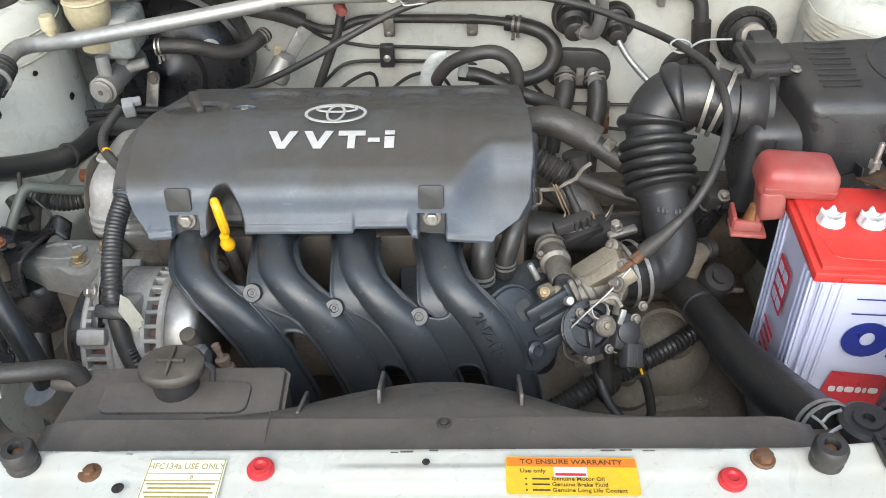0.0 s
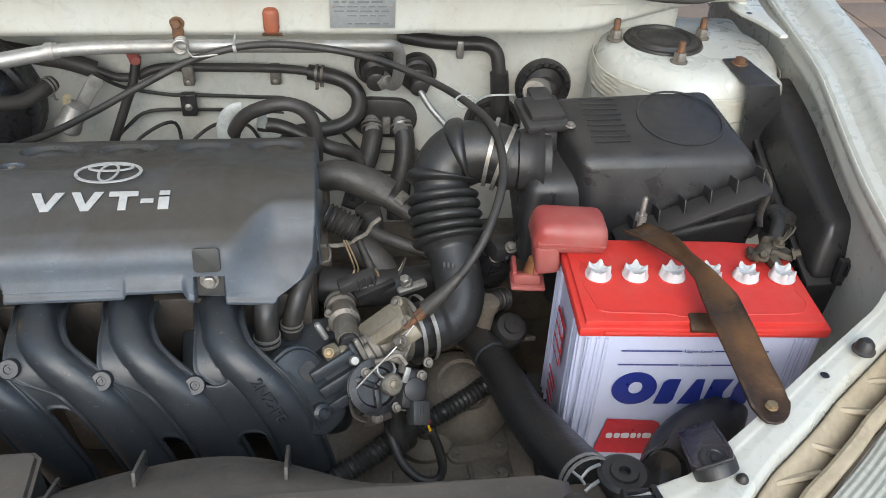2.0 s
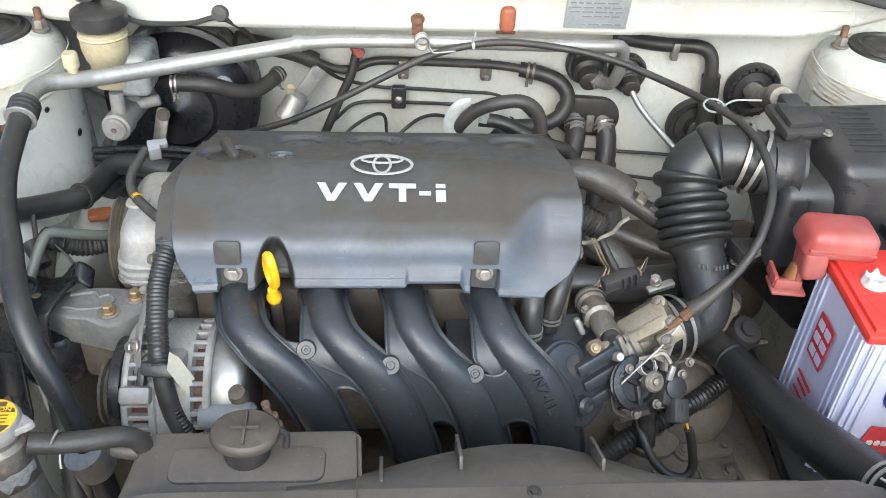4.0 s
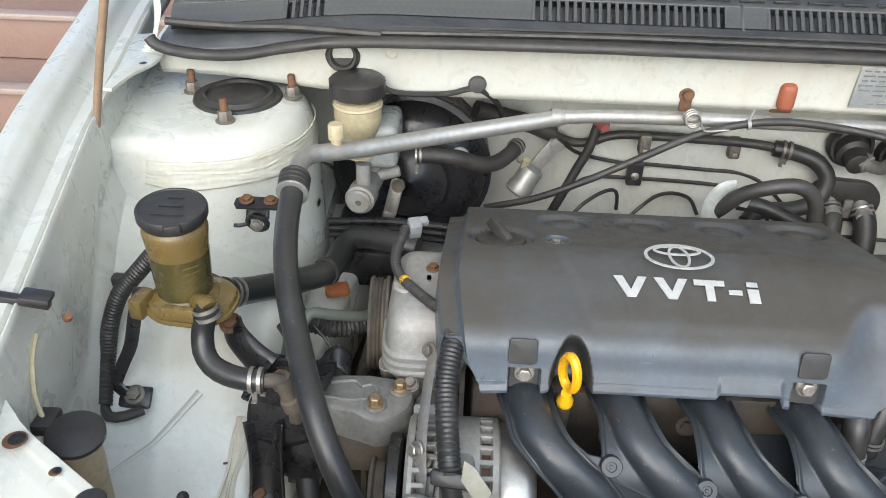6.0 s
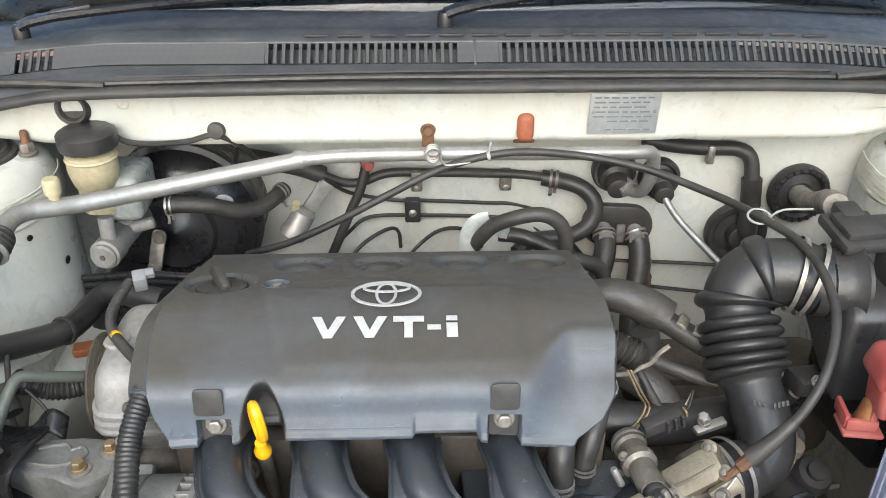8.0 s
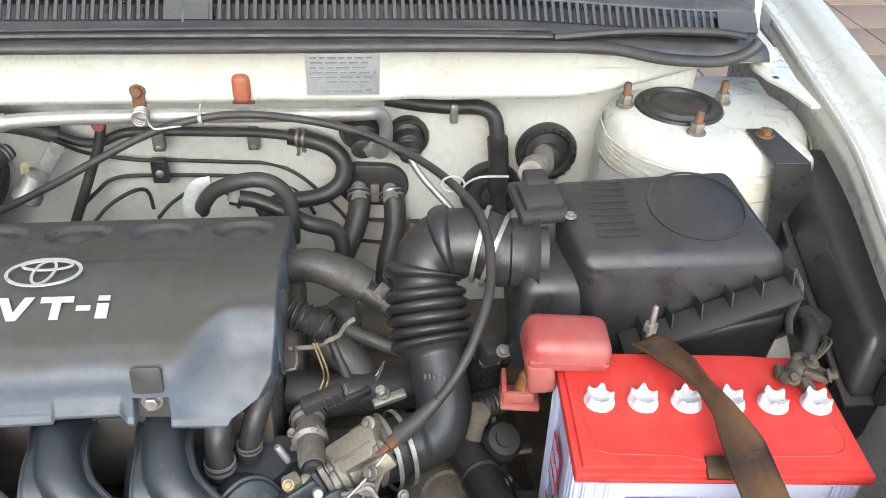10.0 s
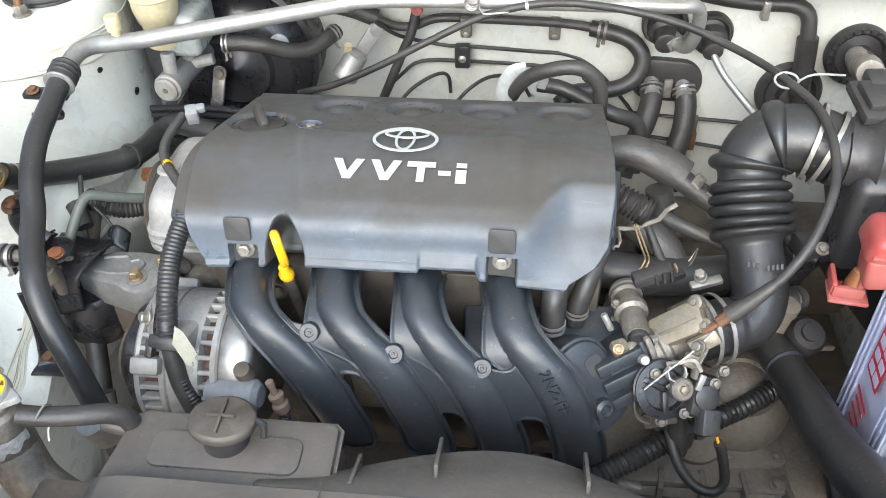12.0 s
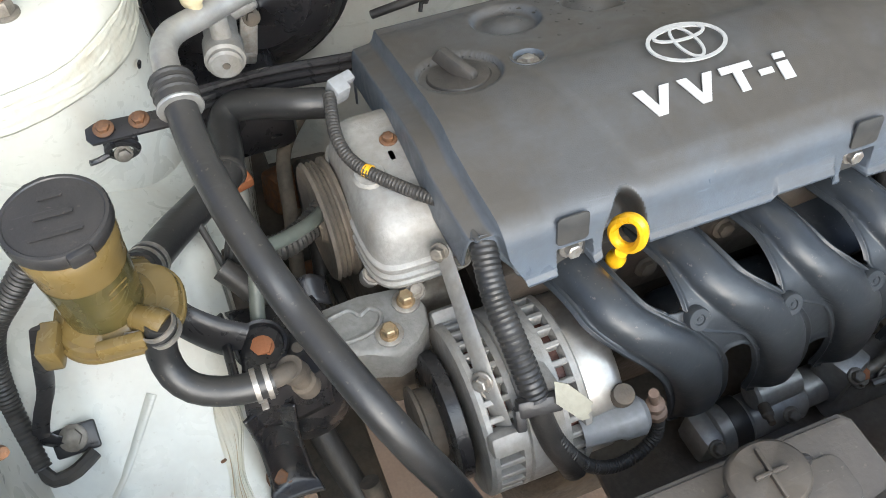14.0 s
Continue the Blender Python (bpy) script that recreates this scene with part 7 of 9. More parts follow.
part("lower_box", bm, BLACK, ab)
part("flange", box((0.500, 0.738, 0.850), (0.170, 0.034, 0.006), 0.002, rot(4, -24.5, -2)), BLACK, ab)
for k in range(6):
    part("flange_rib", box((0.440 + 0.0265 * k, 0.748 - 0.0006 * k, 0.828 + 0.0120 * k), (0.0020, 0.020, 0.022), 0.0008, rot(x=-14)), BLACK, ab)
for x, y, z in ((0.582, 0.742, 0.868),):
    part("clip", sweep([(x, y + 0.012, z + 0.02), (x, y - 0.006, z + 0.012), (x, y - 0.004, z - 0.02), (x, y - 0.012, z - 0.035)], 0.0065, 8, 0.004, flat=0.3, up=(1, 0, 0)), STEEL if x > 0.5 else BLACKSTEEL, ab)
part("hose_stub", lathe([(0.016, 0), (0.018, 0.004), (0.018, 0.022), (0.012, 0.026)], (0.606, 0.755, 0.83), (0.3, -1, 0), 20), RUBBER, ab)

# ---- intake hose from the box to the throttle ----
ih = thing("intake_hose", (0.24, 0.79, 0.78), "black rubber intake hose with bellows and band clamps", "intake hose")
HOSE = [(0.316, 0.822, 0.872), (0.293, 0.832, 0.878), (0.263, 0.838, 0.875), (0.245, 0.836, 0.860), (0.239, 0.825, 0.843), (0.241, 0.800, 0.816), (0.244, 0.780, 0.795), (0.249, 0.755, 0.774), (0.251, 0.730, 0.754), (0.240, 0.712, 0.740), (0.214, 0.702, 0.737), (0.186, 0.692, 0.738)]


def hose_r(u, d):
    r = 0.0340 - 0.0065 * sstep(0.168, 0.182, d) + 0.002 * sstep(0.27, 0.28, d) - 0.0025 * math.exp(-((d - 0.109) / 0.006) ** 2)
    for c, h, w in ((0.057, 0.0055, 0.0052), (0.098, 0.0085, 0.0052), (0.1195, 0.0070, 0.0054), (0.1312, 0.0075, 0.0054), (0.1430, 0.0080, 0.0054), (0.1548, 0.0080, 0.0054), (0.1666, 0.0080, 0.0054)):
        k = abs(d - c) / w
        r += h * math.sqrt(1 - k * k) if k < 1 else 0
    return r


part("hose", sweep(HOSE, hose_r, 36, 0.0010), HOSEBLACK, ih)
for p, a in (((0.308, 0.8255, 0.874), (1, -0.42, -0.25)), ((0.294, 0.8315, 0.8778), (1, -0.33, -0.12)), ((0.207, 0.6995, 0.737), (0.9, 0.36, 0.0)), ((0.193, 0.6945, 0.738), (0.9, 0.36, 0.0))):
    part("band_clamp", lathe([(0.0385 if p[0] > 0.25 else 0.0365, -0.0022), (0.0395 if p[0] > 0.25 else 0.0372, -0.0022), (0.0395 if p[0] > 0.25 else 0.0372, 0.0022), (0.0385 if p[0] > 0.25 else 0.0365, 0.0022)], p, a, 40, cap=False), STEEL, ih, "thin steel band clamp")
bolt(ih, (0.1935, 0.7440, 0.7640), (-0.3, -0.3, 0.9), 0.0058, 0.012, STEEL, "clamp screw", 1.2)
part("clamp_ear", box((0.199, 0.742, 0.760), (0.034, 0.010, 0.007), 0.002, rot(10, -8, 16)), STEEL, ih)
bm = B()
for k in range(8):
    if k not in (3,):
        add_box(bm, (0.232 + 0.0045 * k, 0.7275 + 0.001 * abs(k - 4), 0.7975), (0.0028, 0.0014, 0.0055), 0.0003, rot(x=-38))
part("moulded_mark", bm, OLDRUBBER, ih)

# breather hose with its foam sleeve
bh = thing("breather_hose", (0.17, 0.86, 0.80), "black breather hose in a thick sleeve", "hose")
part("sleeve", sweep([(0.100, 0.880, 0.822), (0.128, 0.876, 0.826), (0.158, 0.868, 0.818), (0.180, 0.860, 0.806)], lambda u, d: 0.0175 + 0.003 * u, 18), OLDRUBBER, bh)
part("hose", sweep([(0.172, 0.862, 0.808), (0.195, 0.852, 0.796), (0.222, 0.835, 0.786), (0.238, 0.822, 0.790)], 0.0125, 14), OLDRUBBER, bh)
part("clip", box((0.196, 0.850, 0.808), (0.012, 0.020, 0.006), 0.001, rot(0, 30, -30)), STEEL, bh)
part("clip", box((0.214, 0.841, 0.799), (0.016, 0.016, 0.006), 0.001, rot(0, 20, -30)), STEEL, bh)
lb2 = thing("wiring_loom", (0.12, 0.82, 0.80), "corrugated loom on a bent steel bracket", "wiring loom")
part("conduit", sweep([(0.085, 0.835, 0.808), (0.108, 0.824, 0.804), (0.130, 0.816, 0.796), (0.142, 0.812, 0.790)], ribbed(0.0145, 0.0052, 0.12), 16, 0.001), RUBBER, lb2)
part("bracket", sweep([(0.100, 0.800, 0.779), (0.128, 0.800, 0.780), (0.140, 0.800, 0.787), (0.152, 0.800, 0.794), (0.158, 0.800, 0.806), (0.168, 0.802, 0.813)], 0.0026, 8, flat=0.5), DIRTYALU, lb2)
for p in ([(0.126, 0.794, 0.790), (0.135, 0.772, 0.775), (0.136, 0.752, 0.778), (0.128, 0.746, 0.764), (0.110, 0.748, 0.738)], [(0.129, 0.794, 0.790), (0.139, 0.772, 0.775), (0.140, 0.752, 0.776), (0.131, 0.746, 0.760), (0.112, 0.748, 0.732)]):
    part("wire", sweep(p, 0.0011, 6), GOLDZINC, lb2, "bare tan wire")
part("hook", sweep([(0.108, 0.790, 0.788), (0.110, 0.775, 0.790), (0.109, 0.765, 0.784), (0.094, 0.765, 0.782)], 0.0020, 6), DIRTYALU, lb2)

# ---- throttle body ----
tb = thing("throttle_body", (0.16, 0.68, 0.68), "dirty aluminium throttle body with cable wheel and sensors", "throttle body")
T0, T1 = V(0.102, 0.658, 0.710), V(0.196, 0.700, 0.742)
TD = (T1 - T0).normalized()
TBM = basis(T0, TD, (0, 0.4, 0.9))
TBR = TBM.to_3x3().to_4x4()
WA = V(0.25, -0.72, 0.62).normalized()
ad = part("adapter", box(TBM @ V(0.010, -0.002, -0.004), (0.052, 0.056, 0.048), 0.006, TBR), GLOSSBLACK, tb, "black ribbed plastic adapter")
for y in (0.020, 0.000, -0.020):
    part("adapter_rib", box(TBM @ V(0.010, y, 0.020), (0.048, 0.0125, 0.018), 0.002, TBR), GLOSSBLACK, ad)
part("adapter_rim", box(TBM @ V(0.036, -0.001, -0.002), (0.006, 0.064, 0.058), 0.004, TBR), GLOSSBLACK, ad)
fla = part("flange", box(TBM @ V(0.043, 0, -0.001), (0.007, 0.062, 0.056), 0.004, TBR), DIRTYALU, tb)
for y, z in ((0.024, 0.022), (-0.024, 0.022), (0.024, -0.022)):
    part("flange_screw", add_hex(B(), TBM @ V(0.047, y, z), TD, 0.0040, 0.006, 1.4), DIRTYALU, fla)
part("bore", lathe([(0.026, 0.040), (0.026, 0.052), (0.0285, 0.054), (0.0285, 0.060), (0.026, 0.063), (0.0265, 0.080), (0.031, 0.083), (0.031, 0.090), (0.0305, 0.112)], T0, TD, 36), DIRTYALU, tb, "cast aluminium bore")
BYM = basis((0.1600, 0.6790, 0.7600), (0.042, -0.002, 0.034), (-0.3, 0.8, 0.3))
byp = part("bypass_cover", prism([(-0.034, -0.014), (-0.026, -0.018), (0.022, -0.018), (0.032, -0.010), (0.032, 0.008), (0.020, 0.016), (-0.020, 0.014), (-0.032, 0.004)], BYM @ Matrix.Translation((0, 0, -0.008)), 0.014, 0.005), THROTTLE, tb, "brass-stained smooth casting")
part("casting_ridge", sweep([BYM @ V(-0.026, -0.004, 0.005), BYM @ V(0.0, -0.006, 0.0065), BYM @ V(0.026, -0.004, 0.005)], 0.0016, 8, 0.004), THROTTLE, byp)
for x, y in ((0.028, 0.012), (0.030, -0.013), (-0.030, -0.012)):
    part("cover_lug", lathe([(0.0075, -0.008), (0.0075, 0.003), (0.006, 0.004)], BYM @ V(x, y, 0), BYM.to_3x3() @ V(0, 0, 1), 16), THROTTLE, byp)
    part("cover_screw", add_hex(B(), BYM @ V(x, y, 0.004), BYM.to_3x3() @ V(0, 0, 1), 0.0036, 0.004, 1.3), DIRTYALU, byp)
VD = V(0.10, -1, 0.10).normalized()
V0 = V(0.1190, 0.7450, 0.7430)
iv = part("idle_valve", lathe([(0.0130, 0.0), (0.0165, 0.003), (0.0165, 0.014), (0.0140, 0.017), (0.0140, 0.030), (0.0172, 0.033), (0.0172, 0.041), (0.0130, 0.044), (0.0130, 0.070), (0.0115, 0.076), (0, 0.077)], V0, VD, 28, cap=False), DIRTYALU, tb, "stained idle valve")
part("valve_end", lathe([(0.0105, 0), (0.0105, 0.005), (0.009, 0.007), (0, 0.007)], V0 + VD * 0.076, VD, 20, cap=False), BLACK, iv)
for k in range(3):
    a = 0.9 + 1.5 * k
    part("valve_screw", add_hex(B(), V0 + V(0.017 * math.cos(a), -0.036, 0.017 * math.sin(a)), (0, -0.4, 1), 0.0036, 0.006, 1.3), DIRTYALU, iv)
part("valve_band", lathe([(0.0178, -0.002), (0.0184, 0), (0.0178, 0.002)], V0 + VD * 0.010, VD, 26, cap=False), PIPEALU, iv)
part("valve_plug", box((0.137, 0.706, 0.800), (0.040, 0.015, 0.013), 0.003, rot(0, -14, 13)), BLACK, tb, "black wiring plug with a yellow seal")
for k in range(3):
    part("plug_fin", box((0.140 + 0.007 * k, 0.697 + 0.0016 * k, 0.8015 + 0.0017 * k), (0.003, 0.004, 0.013), 0.0008, rot(0, -14, 13)), BLACK, tb)
part("seal", box((0.1585, 0.711, 0.8065), (0.0022, 0.008, 0.007), 0.002, rot(0, -14, 13)), GOLDZINC, tb)
part("vacuum_port", lathe([(0.0035, 0), (0.0035, 0.020), (0.0028, 0.021)], (0.103, 0.690, 0.738), (-0.5, 0.1, 1), 10), PIPEALU, tb)
part("block", box((0.108, 0.655, 0.750), (0.016, 0.014, 0.012), 0.003, rot(10, 0, 30)), THROTTLE, tb)
part("block", box((0.121, 0.660, 0.744), (0.014, 0.012, 0.014), 0.003, rot(24, 10, 20)), THROTTLE, tb)
part("screw", add_hex(B(), (0.106, 0.648, 0.755), (0, -0.6, 0.8), 0.0038, 0.005), GOLDZINC, tb)
part("stub", lathe([(0.0052, 0), (0.0052, 0.014), (0.004, 0.016)], (0.1297, 0.6530, 0.7390), (0.1, -0.6, 0.5), 14), PIPEALU, tb, "bare metal stub")
# linkage in front of the bore
CW = V(0.150, 0.6365, 0.7160)
cw = part("cable_wheel", lathe([(0.020, 0), (0.029, 0.001), (0.029, 0.003), (0.025, 0.005), (0.025, 0.006), (0.029, 0.008), (0.029, 0.010), (0.021, 0.011), (0.019, 0.006), (0.0, 0.006)], CW, WA, 40, cap=False), BLACKSTEEL, tb, "black throttle cable wheel")
WM = Matrix.Translation(CW) @ axis_frame(WA)
for k in range(3):
    part("spoke", box(WM @ V(0.013 * math.cos(2.1 * k + 0.4), 0.013 * math.sin(2.1 * k + 0.4), 0.009), (0.022, 0.006, 0.005), 0.001, axis_frame(WA) @ rot(z=math.degrees(2.1 * k + 0.4))), BLACKSTEEL, cw)
HB = V(0.1684, 0.6300, 0.7240)
hb = part("hub", lathe([(0.0115, -0.020), (0.0115, 0.003), (0.0095, 0.005), (0.0060, 0.005)], HB, WA, 24), DIRTYALU, tb, "dull metal hub")
part("hub_nut", add_hex(B(), HB + WA * 0.004, WA, 0.0046, 0.005, 1.4), THROTTLE, hb)
AFW = Matrix.Translation((0.1600, 0.6480, 0.7300)) @ axis_frame(WA)
part("spring", sweep([AFW @ V(0.0095 * math.cos(k * 0.8), 0.0095 * math.sin(k * 0.8), 0.0026 * k * 0.8 / 6.28 + 0.001) for k in range(40)], 0.0011, 6, 0.002), PIPEALU, tb, "coiled return spring")
part("cable_core", sweep([(0.1920, 0.6560, 0.7790), (0.1720, 0.6420, 0.7620), (0.1480, 0.6300, 0.7430), (0.1320, 0.6230, 0.7280)], 0.0011, 6), PIPEALU, tb)
cbk = part("cable_bracket", box((0.1860, 0.6560, 0.7640), (0.030, 0.010, 0.016), 0.003, rot(-30, -34, 10)), THROTTLE, tb)
part("bracket_leg", sweep([(0.192, 0.664, 0.768), (0.186, 0.652, 0.758), (0.180, 0.642, 0.748), (0.178, 0.634, 0.736)], 0.0055, 8, 0.004, flat=0.35), DIRTYALU, cbk)
part("bracket_nut", add_hex(B(), (0.1795, 0.6450, 0.7680), (-0.6, -0.4, 0.5), 0.0052, 0.008, 1.3), DIRTYALU, cbk)
part("lever", box((0.1757, 0.6437, 0.7490), (0.018, 0.008, 0.014), 0.003, rot(-35, 25, 0)), DIRTYALU, tb)
part("lever_tab", box((0.1822, 0.6240, 0.7420), (0.006, 0.004, 0.016), 0.001, rot(-30, 20, 0)), PIPEALU, tb)
part("lever_arm", sweep([(0.152, 0.641, 0.746), (0.163, 0.640, 0.750), (0.176, 0.640, 0.7545), (0.183, 0.632, 0.748)], 0.0024, 8, 0.003, flat=0.6), DIRTYALU, tb)
ts = part("position_sensor", box((0.188, 0.634, 0.712), (0.030, 0.024, 0.042), 0.006, rot(-38, 22, 12)), BLACK, tb, "black throttle position sensor")
part("sensor_face", lathe([(0.012, 0), (0.012, 0.003), (0.009, 0.004), (0, 0.004)], V(0.188, 0.634, 0.712) + WA * 0.013, WA, 20, cap=False), BLACK, ts)
for p3 in ((0.199, 0.634, 0.730), (0.180, 0.622, 0.700)):
    part("sensor_screw", add_hex(B(), p3, WA, 0.0038, 0.005), DIRTYALU, ts)
cn = part("connector", box((0.1945, 0.612, 0.699), (0.021, 0.016, 0.026), 0.003, rot(-42, 20, 16)), SHADEPLUGGREY, tb, "dark grey ribbed wiring plug")
for k in range(3):
    part("plug_rib", box((0.1900 + 0.0045 * k, 0.6050 + 0.0005 * k, 0.7045 - 0.0016 * k), (0.0016, 0.003, 0.020), 0.0005, rot(-42, 20, 16)), SHADEPLUGGREY, cn)
part("red_seal", box((0.2010, 0.6065, 0.6915), (0.010, 0.008, 0.004), 0.001, rot(-42, 20, 16)), PLUGRED, tb)
part("bracket_arm", sweep([(0.134, 0.640, 0.722), (0.127, 0.628, 0.708), (0.130, 0.618, 0.694), (0.142, 0.616, 0.688)], 0.0042, 8, 0.004, flat=0.5), DARKIRON, tb)
part("stop_lug", box((0.146, 0.622, 0.702), (0.012, 0.004, 0.006), 0.001, rot(-40, -20, 10)), PIPEALU, tb)
part("stop_screw", add_hex(B(), (0.1527, 0.6172, 0.6900), (0, -0.8, 0.5), 0.0042, 0.007), DIRTYALU, tb)
for p3 in ((0.142, 0.636, 0.737), (0.206, 0.640, 0.742), (0.172, 0.616, 0.705), (0.188, 0.676, 0.756)):
    bolt(tb, p3, WA, 0.0036, 0.005, DIRTYALU)
part("linkage", box((0.152, 0.622, 0.688), (0.034, 0.010, 0.016), 0.003, rot(-30, -25, 0)), DARKIRON, tb)
part("lower_hose", sweep([(0.172, 0.640, 0.690), (0.174, 0.630, 0.660), (0.178, 0.626, 0.630)], 0.010, 12), RUBBER, tb)
# sensor wire
sw = thing("sensor_wire", (0.21, 0.60, 0.66), "taped sensor wires looping from their plug", "wire")
part("tail", sweep([(0.203, 0.603, 0.692), (0.205, 0.601, 0.686), (0.207, 0.600, 0.681)], 0.0014, 6), YELLOW, sw, "bare yellow wires")
part("taped_wire", sweep([(0.206, 0.600, 0.684), (0.210, 0.599, 0.675), (0.216, 0.598, 0.655), (0.220, 0.592, 0.632), (0.212, 0.586, 0.622), (0.195, 0.590, 0.622), (0.178, 0.603, 0.634), (0.169, 0.622, 0.650), (0.165, 0.640, 0.660)], 0.0050, 10), RUBBER, sw)
# corrugated loom across the gearbox
cl = thing("wiring_loom", (0.20, 0.66, 0.62), "thick black corrugated loom across the gearbox", "wiring loom")
part("conduit", sweep([(0.325, 0.742, 0.628), (0.300, 0.722, 0.632), (0.258, 0.692, 0.630), (0.222, 0.672, 0.626), (0.195, 0.660, 0.620)], ribbed(0.0108, 0.0060, 0.10), 16, 0.0014), HOSEBLACK, cl)
part("conduit", sweep([(0.172, 0.646, 0.622), (0.142, 0.628, 0.616), (0.110, 0.612, 0.608), (0.085, 0.60, 0.60)], ribbed(0.0115, 0.0055, 0.10), 16, 0.0014), OLDRUBBER, cl)
part("wrap", box((0.184, 0.652, 0.622), (0.024, 0.026, 0.034), 0.006, rot(0, 0, 35)), RUBBER, cl)
# accelerator cable
ac = thing("accelerator_cable", (0.1, 1.03, 0.9), "black accelerator cable arching over the engine", "cable")
CAB = [(-0.300, 1.060, 0.775), (-0.240, 1.035, 0.806), (-0.180, 1.028, 0.838), (-0.119, 1.028, 0.872), (-0.050, 1.036, 0.904), (0.025, 1.037, 0.922), (0.102, 1.028, 0.922), (0.174, 1.005, 0.916), (0.235, 0.960, 0.908), (0.272, 0.890, 0.912), (0.292, 0.818, 0.914), (0.290, 0.745, 0.900), (0.270, 0.695, 0.872), (0.245, 0.672, 0.838), (0.216, 0.664, 0.808)]
part("cable", sweep(CAB, 0.0046, 10), RUBBER, ac)
part("boot", sweep([(0.238, 0.669, 0.830), (0.222, 0.665, 0.813), (0.204, 0.663, 0.794)], lambda u, d: 0.0052 + 0.0036 * u, 14), OLDRUBBER, ac)
part("ferrule", lathe([(0.0058, 0), (0.0058, 0.012), (0.0035, 0.014), (0.0035, 0.030)], (0.204, 0.663, 0.794), (-0.6, -0.05, -0.7), 8), RUST, ac, "rusty adjuster ferrule")
part("tie", lathe([(0.0058, -0.002), (0.0065, -0.002), (0.0065, 0.002), (0.0058, 0.002)], (0.002, 1.037, 0.918), (1, 0, 0.2), 14, cap=False), MILKY, ac, "pale cable tie")
part("tie_tail", box((0.002, 1.034, 0.929), (0.0022, 0.0014, 0.018), 0.0004, rot(0, 12, 0)), MILKY, ac)
part("guide_ring", sweep([(0.272 + 0.012 * math.cos(k * 0.62), 0.890 + 0.009 * math.sin(k * 0.62), 0.912 + 0.004 * math.sin(k * 0.62)) for k in range(11)] + [(0.300, 0.898, 0.915), (0.330, 0.895, 0.917)], 0.0013, 6), MILKY, ac, "pale wire cable guide")

# ---- cold air duct behind the battery's flank ----
dk = thing("air_duct", (0.30, 0.62, 0.68), "large black corrugated air duct running to the front panel", "air duct")
part("duct", sweep([(0.236, 0.815, 0.676), (0.260, 0.775, 0.677), (0.279, 0.735, 0.678), (0.2895, 0.700, 0.683)], lambda u, d: 0.0190 + 0.001 * u, 24), HOSEBLACK, dk)
part("seam_ring", lathe([(0.0200, -0.003), (0.0215, 0), (0.0200, 0.003)], (0.2885, 0.703, 0.6825), (0.25, -0.95, 0.15), 28), GLOSSBLACK, dk)
part("duct", sweep([(0.2880, 0.706, 0.681), (0.2945, 0.660, 0.692), (0.300, 0.600, 0.708), (0.309, 0.540, 0.730), (0.317, 0.490, 0.750), (0.321, 0.458, 0.766)], lambda u, d: (0.0200 + 0.0055 * u) * (1 + 0.0035 * math.sin(d * 2 * math.pi / 0.0036)), 30, 0.0012), HOSEBLACK, dk)
clamp(dk, (0.3215, 0.455, 0.767), (0.15, -0.87, 0.42), 0.0256, 0.012, PIPEALU)
part("clamp_strap", sweep([(0.303, 0.452, 0.790), (0.307, 0.445, 0.791), (0.310, 0.438, 0.790)], 0.0012, 8, 0.003, flat=0.35), PIPEALU, dk)
part("clamp_strap", sweep([(0.308, 0.444, 0.790), (0.316, 0.450, 0.794), (0.327, 0.455, 0.793)], 0.0014, 8, 0.003, flat=0.35), PIPEALU, dk)
part("clamp_strap", sweep([(0.309, 0.433, 0.788), (0.315, 0.436, 0.791), (0.322, 0.440, 0.791)], 0.0016, 8, 0.003, flat=0.35), PIPEALU, dk)

# ---- fuse box ----
fb = thing("fuse_box", (0.65, 0.80, 0.78), "long black fuse box with a latched lid beside the wing", "fuse box")
bm = slab(B(), [(0.612, 0.662, 0.806), (0.686, 0.662, 0.806), (0.738, 0.988, 0.862), (0.664, 0.988, 0.862)], [(0.628, 0.684, 0.866), (0.676, 0.686, 0.872), (0.727, 0.984, 0.897), (0.690, 0.984, 0.897)], 0.010)
fl = part("lid", bm, BLACK, fb)
bm = slab(B(), [(0.625, 0.680, 0.70), (0.680, 0.680, 0.70), (0.70, 0.97, 0.73), (0.650, 0.97, 0.73)], [(0.615, 0.666, 0.807), (0.684, 0.666, 0.807), (0.734, 0.984, 0.863), (0.667, 0.984, 0.863)], 0.006)
part("base", bm, BLACK, fb)
part("lid_step", slab(B(), [(0.648, 0.900, 0.845), (0.684, 0.900, 0.845), (0.694, 0.972, 0.86), (0.656, 0.972, 0.86)], [(0.655, 0.905, 0.882), (0.684, 0.905, 0.884), (0.692, 0.966, 0.890), (0.666, 0.966, 0.888)], 0.006), BLACK, fb)
part("latch", box((0.652, 0.6615, 0.822), (0.026, 0.008, 0.028), 0.002), BLACK, fb)
for dx in (-0.013, 0.013):
    part("latch_guide", box((0.652 + dx, 0.6590, 0.822), (0.003, 0.008, 0.032), 0.001), BLACK, fb)
part("latch_tongue", box((0.652, 0.6565, 0.825), (0.012, 0.004, 0.016), 0.001), BLACK, fb)
part("seam_rim", slab(B(), [(0.609, 0.658, 0.803), (0.689, 0.658, 0.803), (0.741, 0.991, 0.859), (0.661, 0.991, 0.859)], [(0.609, 0.658, 0.807), (0.689, 0.658, 0.807), (0.741, 0.991, 0.863), (0.661, 0.991, 0.863)], 0.001), BLACK, fb)
